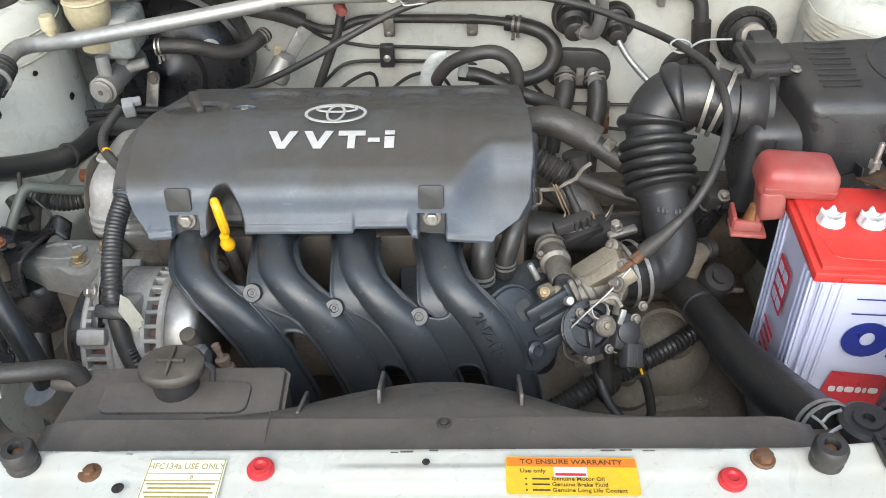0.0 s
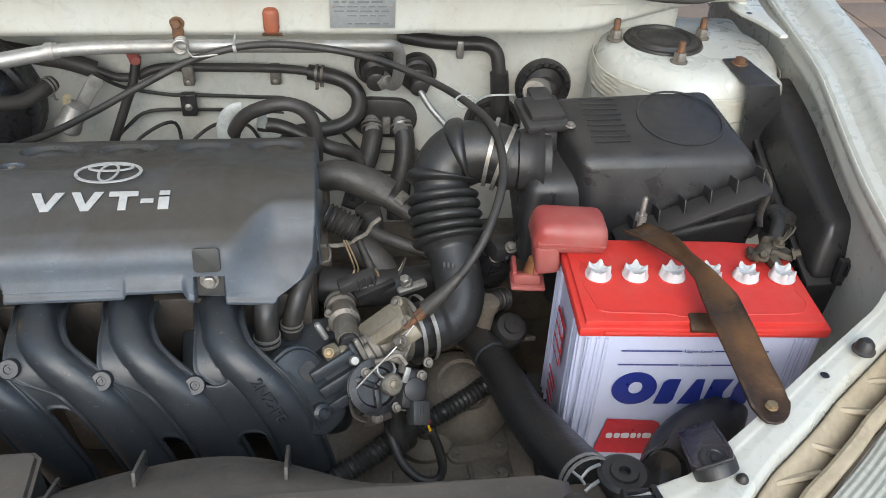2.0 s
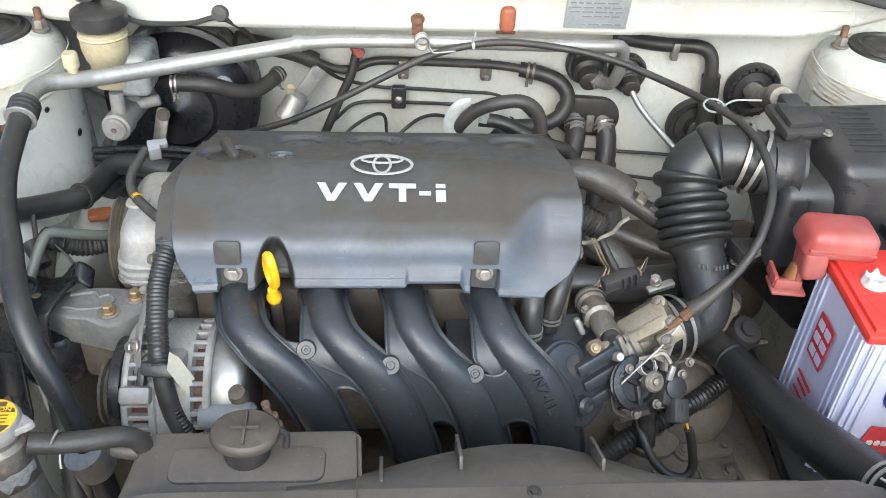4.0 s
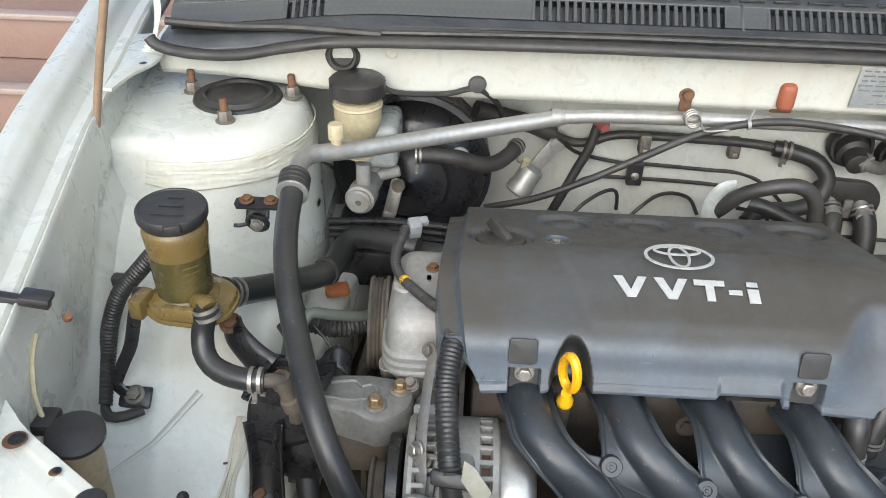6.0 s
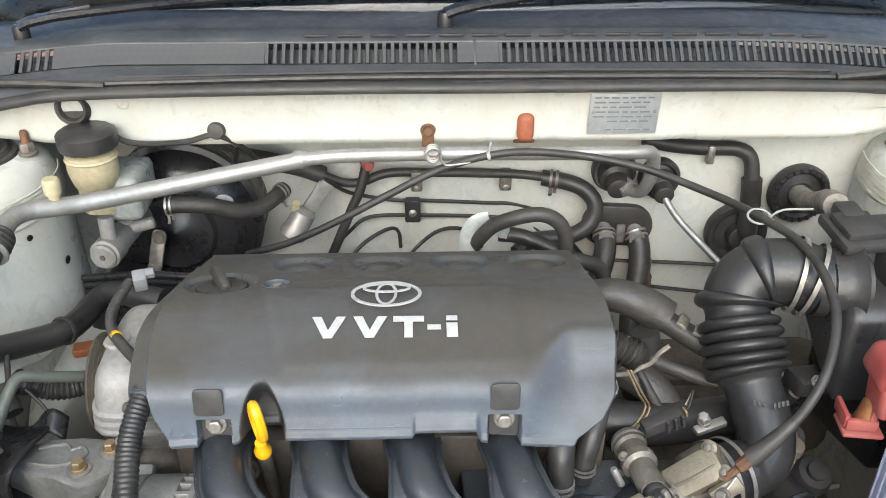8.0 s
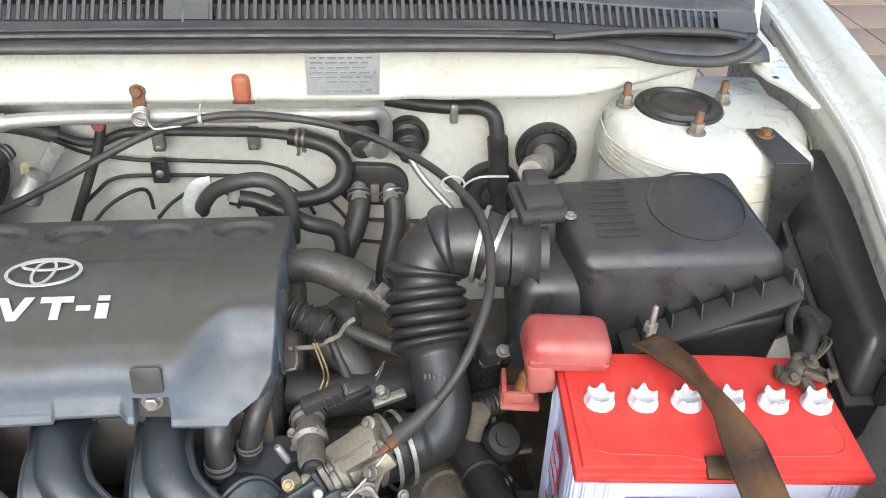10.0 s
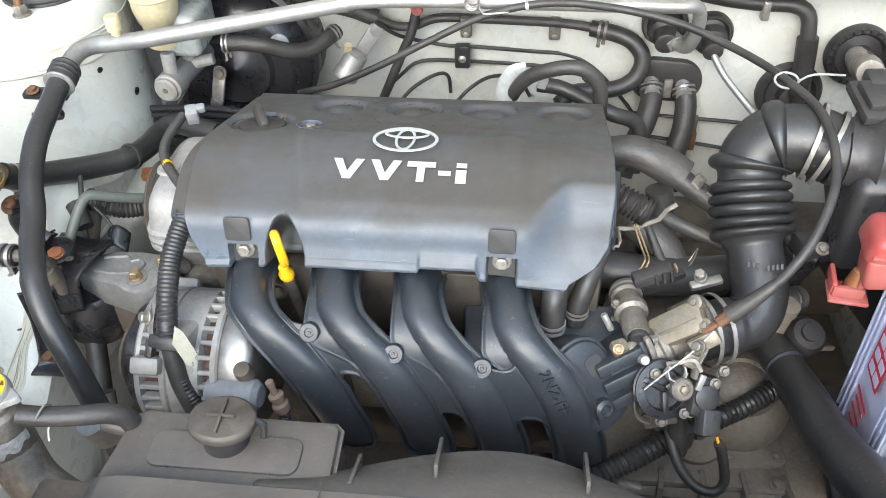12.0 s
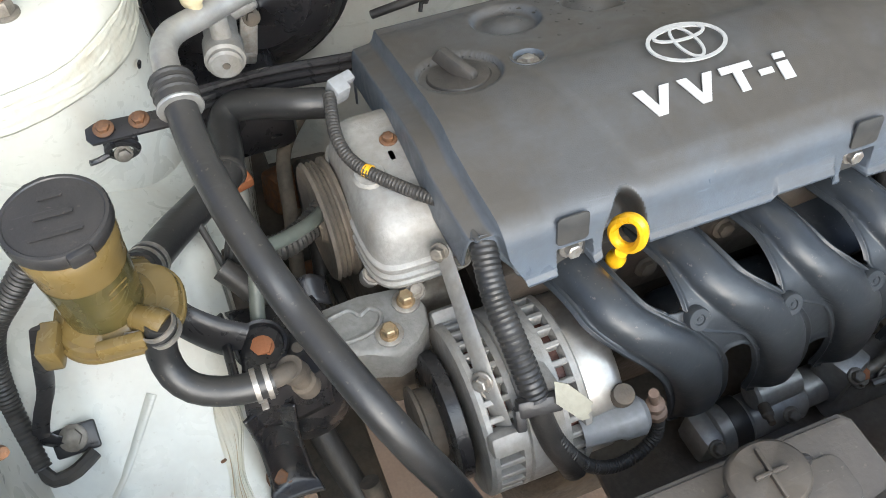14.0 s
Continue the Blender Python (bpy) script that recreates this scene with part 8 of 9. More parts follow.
part("rear_bracket", slab(B(), [(0.640, 0.900, 0.80), (0.705, 0.900, 0.80), (0.705, 0.904, 0.80), (0.640, 0.904, 0.80)], [(0.621, 0.902, 0.9195), (0.662, 0.902, 0.9195), (0.662, 0.906, 0.9195), (0.621, 0.906, 0.9195)], 0.001), BLACK, fb)
part("bracket_foot", slab(B(), [(0.621, 0.902, 0.9180), (0.662, 0.902, 0.9180), (0.655, 0.985, 0.9180), (0.622, 0.985, 0.9180)], [(0.621, 0.902, 0.9215), (0.662, 0.902, 0.9215), (0.655, 0.985, 0.9215), (0.622, 0.985, 0.9215)], 0.001), BLACK, fb)
bolt(fb, (0.637, 0.967, 0.921), (0, 0, 1), 0.007, 0.009, RUST, "rusty bolt", 1.5)
part("support", box((0.640, 0.80, 0.64), (0.05, 0.16, 0.12), 0.006), BLACKSTEEL, fb)

# battery tray and carrier under the battery
tr = thing("battery_tray", (0.45, 0.66, 0.6), "black plastic battery tray on the inner wing", "battery tray")
part("tray", box((0.452, 0.630, 0.632), (0.26, 0.16, 0.016), 0.004, rot(z=-5)), BLACK, tr)
part("carrier", box((0.46, 0.65, 0.585), (0.20, 0.16, 0.08), 0.01, rot(z=-5)), BLACKSTEEL, tr)

# ---- horn and front mounts ----
hn = thing("horn", (0.41, 0.47, 0.74), "black plastic snail horn on its bracket", "horn")
part("shell", sweep([(0.400, 0.468, 0.712), (0.412, 0.492, 0.724), (0.434, 0.514, 0.730), (0.465, 0.535, 0.730), (0.500, 0.564, 0.722), (0.528, 0.594, 0.722)], lambda u, d: 0.010 + 0.0205 * math.sin(math.pi * min(0.18 + 0.80 * u, 1.0)), 24), BLACK, hn)
part("trumpet", sweep([(0.494, 0.560, 0.735), (0.514, 0.585, 0.748), (0.524, 0.600, 0.768)], lambda u, d: 0.011 + 0.003 * u, 16), BLACK, hn)
part("rim", sweep([(0.388, 0.474, 0.728), (0.396, 0.494, 0.744), (0.418, 0.514, 0.754), (0.456, 0.541, 0.756), (0.494, 0.570, 0.745), (0.522, 0.594, 0.733)], 0.0028, 8), BLACK, hn)
part("cup", lathe([(0.008, -0.030), (0.020, -0.012), (0.0225, 0.0), (0.021, 0.001), (0.017, -0.006), (0.0, -0.011)], (0.397, 0.474, 0.753), (-0.15, -0.75, 0.55), 28, cap=False), BLACK, hn)
part("seam", sweep([(0.385, 0.482, 0.766), (0.397, 0.482, 0.778), (0.410, 0.472, 0.774), (0.418, 0.458, 0.760)], 0.0014, 6), BLACK, hn)
FA, FB_ = V(0.426, 0.492, 0.786), V(0.3935, 0.4080, 0.8455)
FD = (FB_ - FA).normalized()
FM2 = basis((FA + FB_) / 2, FD, (0.92, -0.05, 0.42))
flen = (FB_ - FA).length
foot = part("foot", prism(rounded(flen + 0.030, 0.034, 0.0165, 6), FM2 @ Matrix.Translation((0, 0, -0.010)), 0.011, 0.003), BLACK, hn)
part("foot_rim", sweep([FM2 @ V(-flen / 2, 0.0155, 0.0012), FM2 @ V(flen / 2, 0.0150, 0.0012), FM2 @ V(flen / 2 + 0.0125, 0.006, 0.0012), FM2 @ V(flen / 2 + 0.0125, -0.006, 0.0012), FM2 @ V(flen / 2, -0.0150, 0.0012), FM2 @ V(-flen / 2, -0.0155, 0.0012)], 0.0015, 8, 0.004), BLACK, foot)
part("pad", lathe([(0.0125, 0), (0.0120, 0.002), (0.0105, 0.0032), (0.0072, 0.0032), (0.0062, 0.0022), (0.0042, 0.0022), (0.0036, 0.0036), (0, 0.004)], (0.3945, 0.409, 0.8465), (0.05, -0.15, 1), 26, cap=False), BLACK, hn)
rm = thing("radiator_mount", (0.345, 0.45, 0.77), "worn rubber radiator mount with a black bracket", "radiator mount")
part("rubber", lathe([(0.0200, -0.006), (0.0222, 0.001), (0.0222, 0.006), (0.0185, 0.009), (0.0125, 0.0085), (0.0115, 0.0105), (0.0050, 0.0105), (0.0040, 0.006), (0, 0.006)], (0.346, 0.447, 0.782), (0, 0.02, 1), 32, cap=False), BLACK, rm)
part("post", lathe([(0.010, -0.06), (0.010, 0.0)], (0.346, 0.448, 0.784), (0, 0, 1), 14), GRIME, rm)
for c, s3 in (((0.3245, 0.390, 0.8240), (0.005, 0.030, 0.008)), ((0.3500, 0.389, 0.8240), (0.006, 0.034, 0.010))):
    part("bracket_side", box(c, s3, 0.002, rot(-6, 0, -4 if c[0] < 0.34 else 6)), BLACKSTEEL, rm)
for y, z, w in ((0.4030, 0.8225, 0.028), (0.3955, 0.8240, 0.026)):
    part("bracket_bar", box((0.338, y, z), (w, 0.0045, 0.004), 0.0015, rot(-6, 0, 0)), BLACKSTEEL, rm)
part("bracket_foot", box((0.3370, 0.3800, 0.8255), (0.028, 0.018, 0.004), 0.0012, rot(-4, 0, 0)), BLACKSTEEL, rm)
part("bracket_tongue", box((0.337, 0.366, 0.8240), (0.006, 0.014, 0.003), 0.001, rot(-4, 0, 12)), BLACKSTEEL, rm)
bolt(rm, (0.3340, 0.3790, 0.8275), (0, -0.2, 1), 0.0066, 0.008, RUST, "rusty bolt", 1.5)

# ---- bulkhead: grommets, pipes and hoses ----
def grommet(at, r, axis=(0, -1, 0.05), slots=0, label="black rubber bulkhead grommet"):
    g = thing("grommet", at, label, "grommet", "bulkhead grommets")
    part("ring", lathe([(r, -0.004), (r * 1.02, 0.004), (r * 0.94, 0.010), (r * 0.80, 0.010), (r * 0.70, 0.005), (r * 0.42, 0.008), (r * 0.38, 0.022), (r * 0.30, 0.024)], at, axis, 36), RUBBER, g)
    m = Matrix.Translation(at) @ axis_frame(axis)
    for k in range(slots):
        a = 2 * math.pi * k / slots
        part("lug", box(m @ V(r * 0.87 * math.cos(a), r * 0.87 * math.sin(a), 0.0105), (r * 0.16, r * 0.07, 0.004), 0.0006, axis_frame(axis) @ Euler((0, 0, a)).to_matrix().to_4x4()), BLACKSTEEL, g)
    return g


grommet((0.425, 1.118, 0.824), 0.0405, slots=22, label="large ribbed black rubber grommet")
grommet((0.358, 1.134, 0.757), 0.043)
g = grommet((0.184, 1.158, 0.842), 0.030)
part("boot", lathe([(0.024, 0), (0.022, 0.012), (0.016, 0.016), (0.015, 0.034), (0.012, 0.036)], (0.184, 1.152, 0.838), (0, -1, -0.2), 20), RUBBER, g)
g = grommet((0.244, 1.148, 0.835), 0.028)
part("boot", lathe([(0.022, 0), (0.020, 0.012), (0.014, 0.016), (0.013, 0.030), (0.010, 0.032)], (0.244, 1.142, 0.830), (0, -1, -0.2), 20), RUBBER, g)
hg2 = thing("heater_grommet", (0.200, 1.16, 0.76), "oval black grommet with two heater pipes", "grommet")
part("plate", prism(rounded(0.098, 0.062, 0.030, 8), basis((0.198, 1.163, 0.757), (1, -0.11, 0), (0, 0.05, 1)), 0.012, 0.004), RUBBER, hg2)
for x in (0.178, 0.221):
    part("pipe", lathe([(0.011, 0), (0.011, 0.03)], (x, 1.158, 0.754), (0, -1, -0.2), 16), ALU, hg2)
part("clip", box((0.1995, 1.142, 0.752), (0.012, 0.006, 0.028), 0.002), STEEL, hg2)
for pts in ([(0.178, 1.150, 0.752), (0.178, 1.130, 0.738), (0.170, 1.108, 0.716), (0.155, 1.085, 0.690), (0.142, 1.06, 0.66)], [(0.221, 1.148, 0.752), (0.226, 1.132, 0.736), (0.224, 1.112, 0.705), (0.214, 1.092, 0.670), (0.210, 1.07, 0.63)]):
    hh = thing("heater_hose", pts[0], "worn black heater hose clamped to the bulkhead pipe", "hose", "heater hoses")
    part("hose", sweep(pts, 0.0150, 16), OLDRUBBER, hh)
    clamp(hh, V(*pts[0]) * 0.75 + V(*pts[1]) * 0.25, V(*pts[1]) - V(*pts[0]), 0.0152, 0.010)

# air conditioning pipe and its hose
ap = thing("aircon_pipe", (-0.1, 1.05, 0.9), "dull aluminium air conditioning pipe with a yellowed service cap", "pipe")
part("pipe", sweep([(-0.5030, 0.874, 0.905), (-0.5030, 0.890, 0.908), (-0.5015, 0.910, 0.910), (-0.492, 0.928, 0.909), (-0.470, 0.944, 0.905), (-0.440, 0.964, 0.901), (-0.35, 1.010, 0.900), (-0.213, 1.052, 0.9105)], 0.0100, 16), PIPEALU, ap)
part("pipe", sweep([(-0.225, 1.050, 0.9100), (-0.165, 1.0545, 0.9125), (-0.05, 1.0555, 0.9135), (0.10, 1.0555, 0.9125), (0.178, 1.0575, 0.9115), (0.202, 1.066, 0.9080), (0.211, 1.075, 0.892), (0.212, 1.085, 0.862), (0.208, 1.100, 0.838), (0.200, 1.115, 0.832), (0.187, 1.130, 0.834)], 0.0085, 16), PIPEALU, ap)
part("collar", lathe([(0.0112, 0), (0.0112, 0.010)], (-0.228, 1.0495, 0.9098), (1, 0.1, 0.03), 18), PIPEALU, ap)
part("fitting", lathe([(0.0125, 0), (0.0125, 0.016), (0.011, 0.018)], (0.197, 1.118, 0.832), (-0.5, 0.85, 0.1), 6), PIPEALU, ap)
part("service_port", lathe([(0.006, 0), (0.006, 0.010), (0.009, 0.011), (0.009, 0.026), (0.0075, 0.028), (0, 0.028)], (-0.470, 0.946, 0.910), (0, 0, 1), 14, cap=False), CREAMPL, ap, "yellowed service port cap")
ah = thing("aircon_hose", (-0.45, 0.75, 0.8), "thick black air conditioning hose down to the radiator", "hose")
AH = [(-0.503, 0.872, 0.905), (-0.502, 0.855, 0.901), (-0.500, 0.820, 0.892), (-0.494, 0.778, 0.886), (-0.487, 0.745, 0.877), (-0.479, 0.718, 0.866), (-0.470, 0.694, 0.852), (-0.456, 0.655, 0.842), (-0.441, 0.620, 0.826), (-0.426, 0.598, 0.800), (-0.409, 0.582, 0.765), (-0.393, 0.568, 0.720), (-0.382, 0.558, 0.67), (-0.376, 0.55, 0.62)]
part("hose", sweep(AH, 0.0117, 18), HOSEBLACK, ah)
part("ferrule", sweep([(-0.5030, 0.880, 0.9065), (-0.5025, 0.868, 0.904), (-0.5020, 0.856, 0.901)], 0.0158, 18), RUBBER, ah)
for k in range(3):
    part("ferrule_ring", lathe([(0.0157, -0.002), (0.0167, 0), (0.0157, 0.002)], (-0.5029 + 0.0003 * k, 0.878 - 0.0065 * k, 0.9062 - 0.0015 * k), (0, 0.97, 0.22), 20), RUBBER, ah)
part("ferrule_band", lathe([(0.0164, -0.0016), (0.0170, 0), (0.0164, 0.0016)], (-0.5020, 0.8555, 0.9010), (0, 0.97, 0.22), 20), PIPEALU, ah)
part("lower_ferrule", lathe([(0.0185, -0.03), (0.0185, 0.0), (0.017, 0.002)], (-0.385, 0.562, 0.685), (0.25, 0.2, -1), 20), PIPEALU, ah)
sp2 = thing("aircon_liquid_pipe", (0.27, 1.1, 0.79), "thin bare aluminium pipe from the bulkhead", "pipe")
part("pipe", sweep([(0.244, 1.125, 0.826), (0.247, 1.112, 0.818), (0.262, 1.100, 0.797), (0.290, 1.080, 0.771), (0.318, 1.055, 0.748), (0.345, 1.03, 0.73)], 0.0046, 12), PIPEALU, sp2)
part("nut", lathe([(0.010, 0), (0.010, 0.016)], (0.244, 1.128, 0.828), (0, -1, -0.4), 6), PIPEALU, sp2)

# hoses and pipes along the bulkhead
vh = thing("vacuum_hose", (0.0, 1.15, 0.8), "black brake vacuum hose held by steel clips on the bulkhead", "hose")
part("hose", sweep([(-0.318, 1.150, 0.872), (-0.276, 1.165, 0.856), (-0.241, 1.175, 0.843), (-0.210, 1.180, 0.828)], 0.0125, 14), OLDRUBBER, vh)
part("pipe", sweep([(-0.215, 1.180, 0.830), (-0.185, 1.182, 0.816), (-0.159, 1.182, 0.816), (-0.135, 1.182, 0.826), (-0.115, 1.182, 0.830), (-0.081, 1.182, 0.830), (0.043, 1.172, 0.831), (0.098, 1.162, 0.829)], 0.0064, 12), OLDRUBBER, vh)
part("hose", sweep([(0.088, 1.163, 0.829), (0.120, 1.155, 0.826), (0.144, 1.148, 0.818), (0.159, 1.140, 0.800), (0.155, 1.132, 0.778), (0.138, 1.124, 0.765), (0.112, 1.118, 0.760), (0.070, 1.110, 0.760), (0.050, 1.095, 0.750)], 0.0112, 14), RUBBER, vh)
clamp(vh, (0.104, 1.160, 0.828), (1, -0.2, -0.05), 0.0115, 0.012, DIRTYALU)
for x in (-0.083, 0.040):
    part("clip", box((x, 1.178, 0.820), (0.016, 0.016, 0.030), 0.003), DIRTYALU, vh)
    bolt(vh, (x, 1.172, 0.812), (0, -1, 0), 0.004, 0.005, STEEL)
lp = thing("coolant_bypass_hose", (0.04, 1.0, 0.86), "black rubber hose looping behind the engine cover in a pale clip", "hose")
part("hose", sweep([(-0.012, 1.040, 0.795), (-0.010, 1.030, 0.806), (0.008, 1.018, 0.834), (0.036, 1.008, 0.851), (0.064, 1.005, 0.856), (0.084, 1.006, 0.846), (0.095, 1.008, 0.826), (0.097, 1.006, 0.800), (0.096, 1.004, 0.77)], 0.0092, 14), OLDRUBBER, lp)
part("hose", sweep([(0.020, 1.060, 0.800), (0.050, 1.055, 0.798), (0.085, 1.045, 0.786), (0.115, 1.030, 0.778), (0.145, 1.035, 0.764), (0.155, 1.030, 0.742), (0.150, 1.015, 0.70)], 0.0100, 14), RUBBER, lp)
part("clip", sweep([(0.004, 1.034, 0.836), (-0.012, 1.032, 0.832), (-0.022, 1.030, 0.812), (-0.020, 1.024, 0.785), (-0.010, 1.018, 0.775)], 0.010, 8, 0.004, flat=0.35, up=(0, 1, 0)), MILKY, lp, "pale plastic hose clip")
part("clip", sweep([(0.020, 1.052, 0.826), (0.026, 1.052, 0.814), (0.024, 1.050, 0.800)], 0.007, 8, 0.004, flat=0.4, up=(0, 1, 0)), MILKY, lp)
for pts in ([(-0.205, 1.150, 0.836), (-0.180, 1.170, 0.808), (-0.150, 1.185, 0.792), (-0.110, 1.190, 0.783), (-0.085, 1.190, 0.783), (0.007, 1.188, 0.779), (0.060, 1.18, 0.779), (0.10, 1.176, 0.760), (0.145, 1.168, 0.715), (0.165, 1.162, 0.69)],
            [(-0.215, 1.150, 0.690), (-0.203, 1.165, 0.718), (-0.178, 1.180, 0.741), (-0.150, 1.190, 0.757), (-0.085, 1.190, 0.759), (0.023, 1.186, 0.757), (0.075, 1.182, 0.748), (0.100, 1.178, 0.726), (0.115, 1.174, 0.70)],
            [(-0.180, 1.145, 0.712), (-0.160, 1.155, 0.732), (-0.135, 1.170, 0.743), (-0.117, 1.178, 0.745), (-0.109, 1.180, 0.736), (-0.107, 1.180, 0.712)],
            [(-0.095, 1.150, 0.715), (-0.078, 1.155, 0.733), (-0.055, 1.170, 0.743), (-0.030, 1.178, 0.744), (-0.005, 1.18, 0.735), (0.01, 1.18, 0.71)],
            [(0.160, 1.160, 0.700), (0.215, 1.150, 0.702), (0.290, 1.136, 0.706), (0.380, 1.115, 0.71)],
            [(0.160, 1.155, 0.668), (0.250, 1.138, 0.666), (0.380, 1.11, 0.664)]):
    bp2 = thing("brake_pipe", pts[0], "thin dark steel brake pipe along the bulkhead", "pipe", "brake pipes")
    part("pipe", sweep(pts, 0.0027, 8), RUBBER, bp2)
pc = thing("pipe_clip", (-0.089, 1.185, 0.775), "black plastic double pipe clip screwed to the bulkhead", "clip")
part("block", box((-0.089, 1.182, 0.772), (0.022, 0.014, 0.036), 0.003), BLACK, pc)
bolt(pc, (-0.089, 1.175, 0.770), (0, -1, 0.1), 0.0038, 0.004, STEEL)
wd = thing("wiring_loom", (-0.18, 1.16, 0.77), "dark taped loom down the bulkhead with a red plug", "wiring loom")
part("loom", sweep([(-0.150, 1.175, 0.850), (-0.160, 1.168, 0.812), (-0.172, 1.165, 0.786), (-0.190, 1.160, 0.745), (-0.210, 1.155, 0.70)], 0.0068, 10), RUBBER, wd)
part("red_plug", lathe([(0.0088, 0), (0.0088, 0.003), (0.0078, 0.004), (0.0082, 0.018), (0.006, 0.022)], (-0.152, 1.165, 0.858), (0.3, -0.9, -0.1), 16), DULLRED, wd, "red plastic plug")
rl = thing("wiring_loom", (0.33, 1.14, 0.85), "black taped loom bent down over the bulkhead", "wiring loom")
part("loom", sweep([(0.215, 1.140, 0.893), (0.262, 1.140, 0.884), (0.300, 1.136, 0.882), (0.335, 1.128, 0.884), (0.352, 1.122, 0.875), (0.358, 1.118, 0.850), (0.362, 1.116, 0.815), (0.364, 1.112, 0.770), (0.368, 1.105, 0.730)], 0.0100, 12), RUBBER, rl)
part("sleeve", sweep([(0.3585, 1.117, 0.846), (0.362, 1.115, 0.812), (0.364, 1.111, 0.768)], 0.0135, 14), RUBBER, rl)
part("clip", box((0.302, 1.130, 0.876), (0.010, 0.012, 0.026), 0.002), STEEL, rl)
# proportioning junction
jn = thing("brake_junction", (0.235, 1.13, 0.68), "rusty brake pipe junction on the bulkhead", "junction")
part("block", box((0.236, 1.128, 0.680), (0.022, 0.018, 0.030), 0.003), RUST, jn)
part("tab", box((0.236, 1.136, 0.702), (0.024, 0.005, 0.024), 0.002), DIRTYALU, jn)
bolt(jn, (0.236, 1.133, 0.704), (0, -1, 0), 0.005, 0.005, RUST)
part("tail", sweep([(0.234, 1.125, 0.665), (0.232, 1.115, 0.645), (0.222, 1.10, 0.63)], 0.003, 8), RUBBER, jn)
# clutch slave damper / silver valve
sv = thing("pressure_valve", (-0.253, 1.17, 0.78), "zinc-plated cylindrical valve on a bracket", "valve")
part("body", lathe([(0.0, -0.001), (0.016, 0), (0.0185, 0.003), (0.0185, 0.012), (0.0165, 0.016), (0.0165, 0.040), (0.012, 0.044), (0.0, 0.045)], (-0.256, 1.140, 0.754), (0.50, 0.2, 0.85), 24, cap=False), PIPEALU, sv)
part("bracket", box((-0.222, 1.160, 0.800), (0.020, 0.005, 0.060), 0.002, rot(0, 34, 0)), PIPEALU, sv)
part("eye", lathe([(0.010, 0), (0.010, 0.005), (0.004, 0.006)], (-0.206, 1.160, 0.822), (0, -1, 0), 18), PIPEALU, sv)
part("union", lathe([(0.006, 0), (0.006, 0.014)], (-0.248, 1.146, 0.792), (0.2, -0.3, 1), 6), CREAMPL, sv)

# brake booster, master cylinder and reservoir
bb = thing("brake_booster", (-0.385, 1.17, 0.78), "black round brake booster against the bulkhead", "brake booster")
part("shell", lathe([(0.106, -0.075), (0.106, -0.010), (0.110, -0.006), (0.110, 0.002), (0.102, 0.004), (0.098, 0.016), (0.075, 0.032), (0.055, 0.036), (0.050, 0.044), (0.0, 0.045)], (-0.402, 1.150, 0.778), (0, -1, 0.06), 48, cap=False), BLACKSTEEL, bb, solid=0.002)
part("round_pad", lathe([(0.014, 0), (0.014, 0.003), (0.012, 0.004)], (-0.337, 1.122, 0.815), (0.2, -1, 0.2), 22), MILKY, bb, "pale round sticker")
mc = thing("master_cylinder", (-0.455, 1.06, 0.80), "aluminium brake master cylinder with a milky reservoir", "master cylinder")
part("barrel", lathe([(0.013, -0.002), (0.0155, 0.0), (0.0155, 0.004), (0.0185, 0.006), (0.0185, 0.030), (0.016, 0.034), (0.016, 0.13)], (-0.456, 0.998, 0.810), (0.12, 1, -0.02), 28), ALU, mc)
part("end_dimple", lathe([(0.004, -0.001), (0.003, 0.0005), (0, 0.0005)], (-0.456, 0.9955, 0.810), (-0.12, -1, 0.02), 12, cap=False), GRIME, mc)
part("port", lathe([(0.009, 0), (0.009, 0.03)], (-0.452, 1.018, 0.822), (0, 0.1, 1), 14), ALU, mc)
part("port", lathe([(0.009, 0), (0.009, 0.03)], (-0.444, 1.062, 0.822), (0, 0.1, 1), 14), ALU, mc)
part("side_port", lathe([(0.008, 0), (0.008, 0.028), (0.006, 0.03)], (-0.44, 1.06, 0.815), (1, 0.2, 0.2), 14), ALU, mc)
rs = part("reservoir", box((-0.438, 1.066, 0.868), (0.055, 0.078, 0.056), 0.010, seg=3), MILKY, mc, "milky plastic fluid reservoir")
part("neck", lathe([(0.020, -0.06), (0.022, -0.03), (0.0245, -0.026), (0.0285, -0.010), (0.0285, 0.012), (0.024, 0.014)], (-0.458, 1.034, 0.918), (0, 0, 1), 28), CREAMPL, mc, "yellowed filler neck")
part("neck_rim", lathe([(0.0285, 0), (0.0300, 0.002), (0.0285, 0.004)], (-0.458, 1.034, 0.922), (0, 0, 1), 28), CREAMPL, mc)
part("cap", lathe([(0.031, 0), (0.033, 0.002), (0.033, 0.018), (0.029, 0.021), (0.0, 0.022)], (-0.458, 1.034, 0.936), (0, 0, 1), 36, flute=18, depth=0.012, cap=False), BLACK, mc, "black ribbed filler cap")
part("sensor_lead", sweep([(-0.436, 1.050, 0.948), (-0.425, 1.053, 0.935), (-0.400, 1.060, 0.928), (-0.354, 1.058, 0.931), (-0.320, 1.060, 0.938), (-0.294, 1.082, 0.913), (-0.283, 1.12, 0.875)], 0.0034, 8), RUBBER, mc)
part("lead_clip", lathe([(0.009, 0), (0.011, 0.003), (0.009, 0.010), (0, 0.011)], (-0.318, 1.066, 0.942), (0, -1, 0.2), 18, cap=False), RUBBER, mc)
bt2 = thing("booster_hose", (-0.33, 1.07, 0.84), "black booster hose with a spring clamp", "hose")
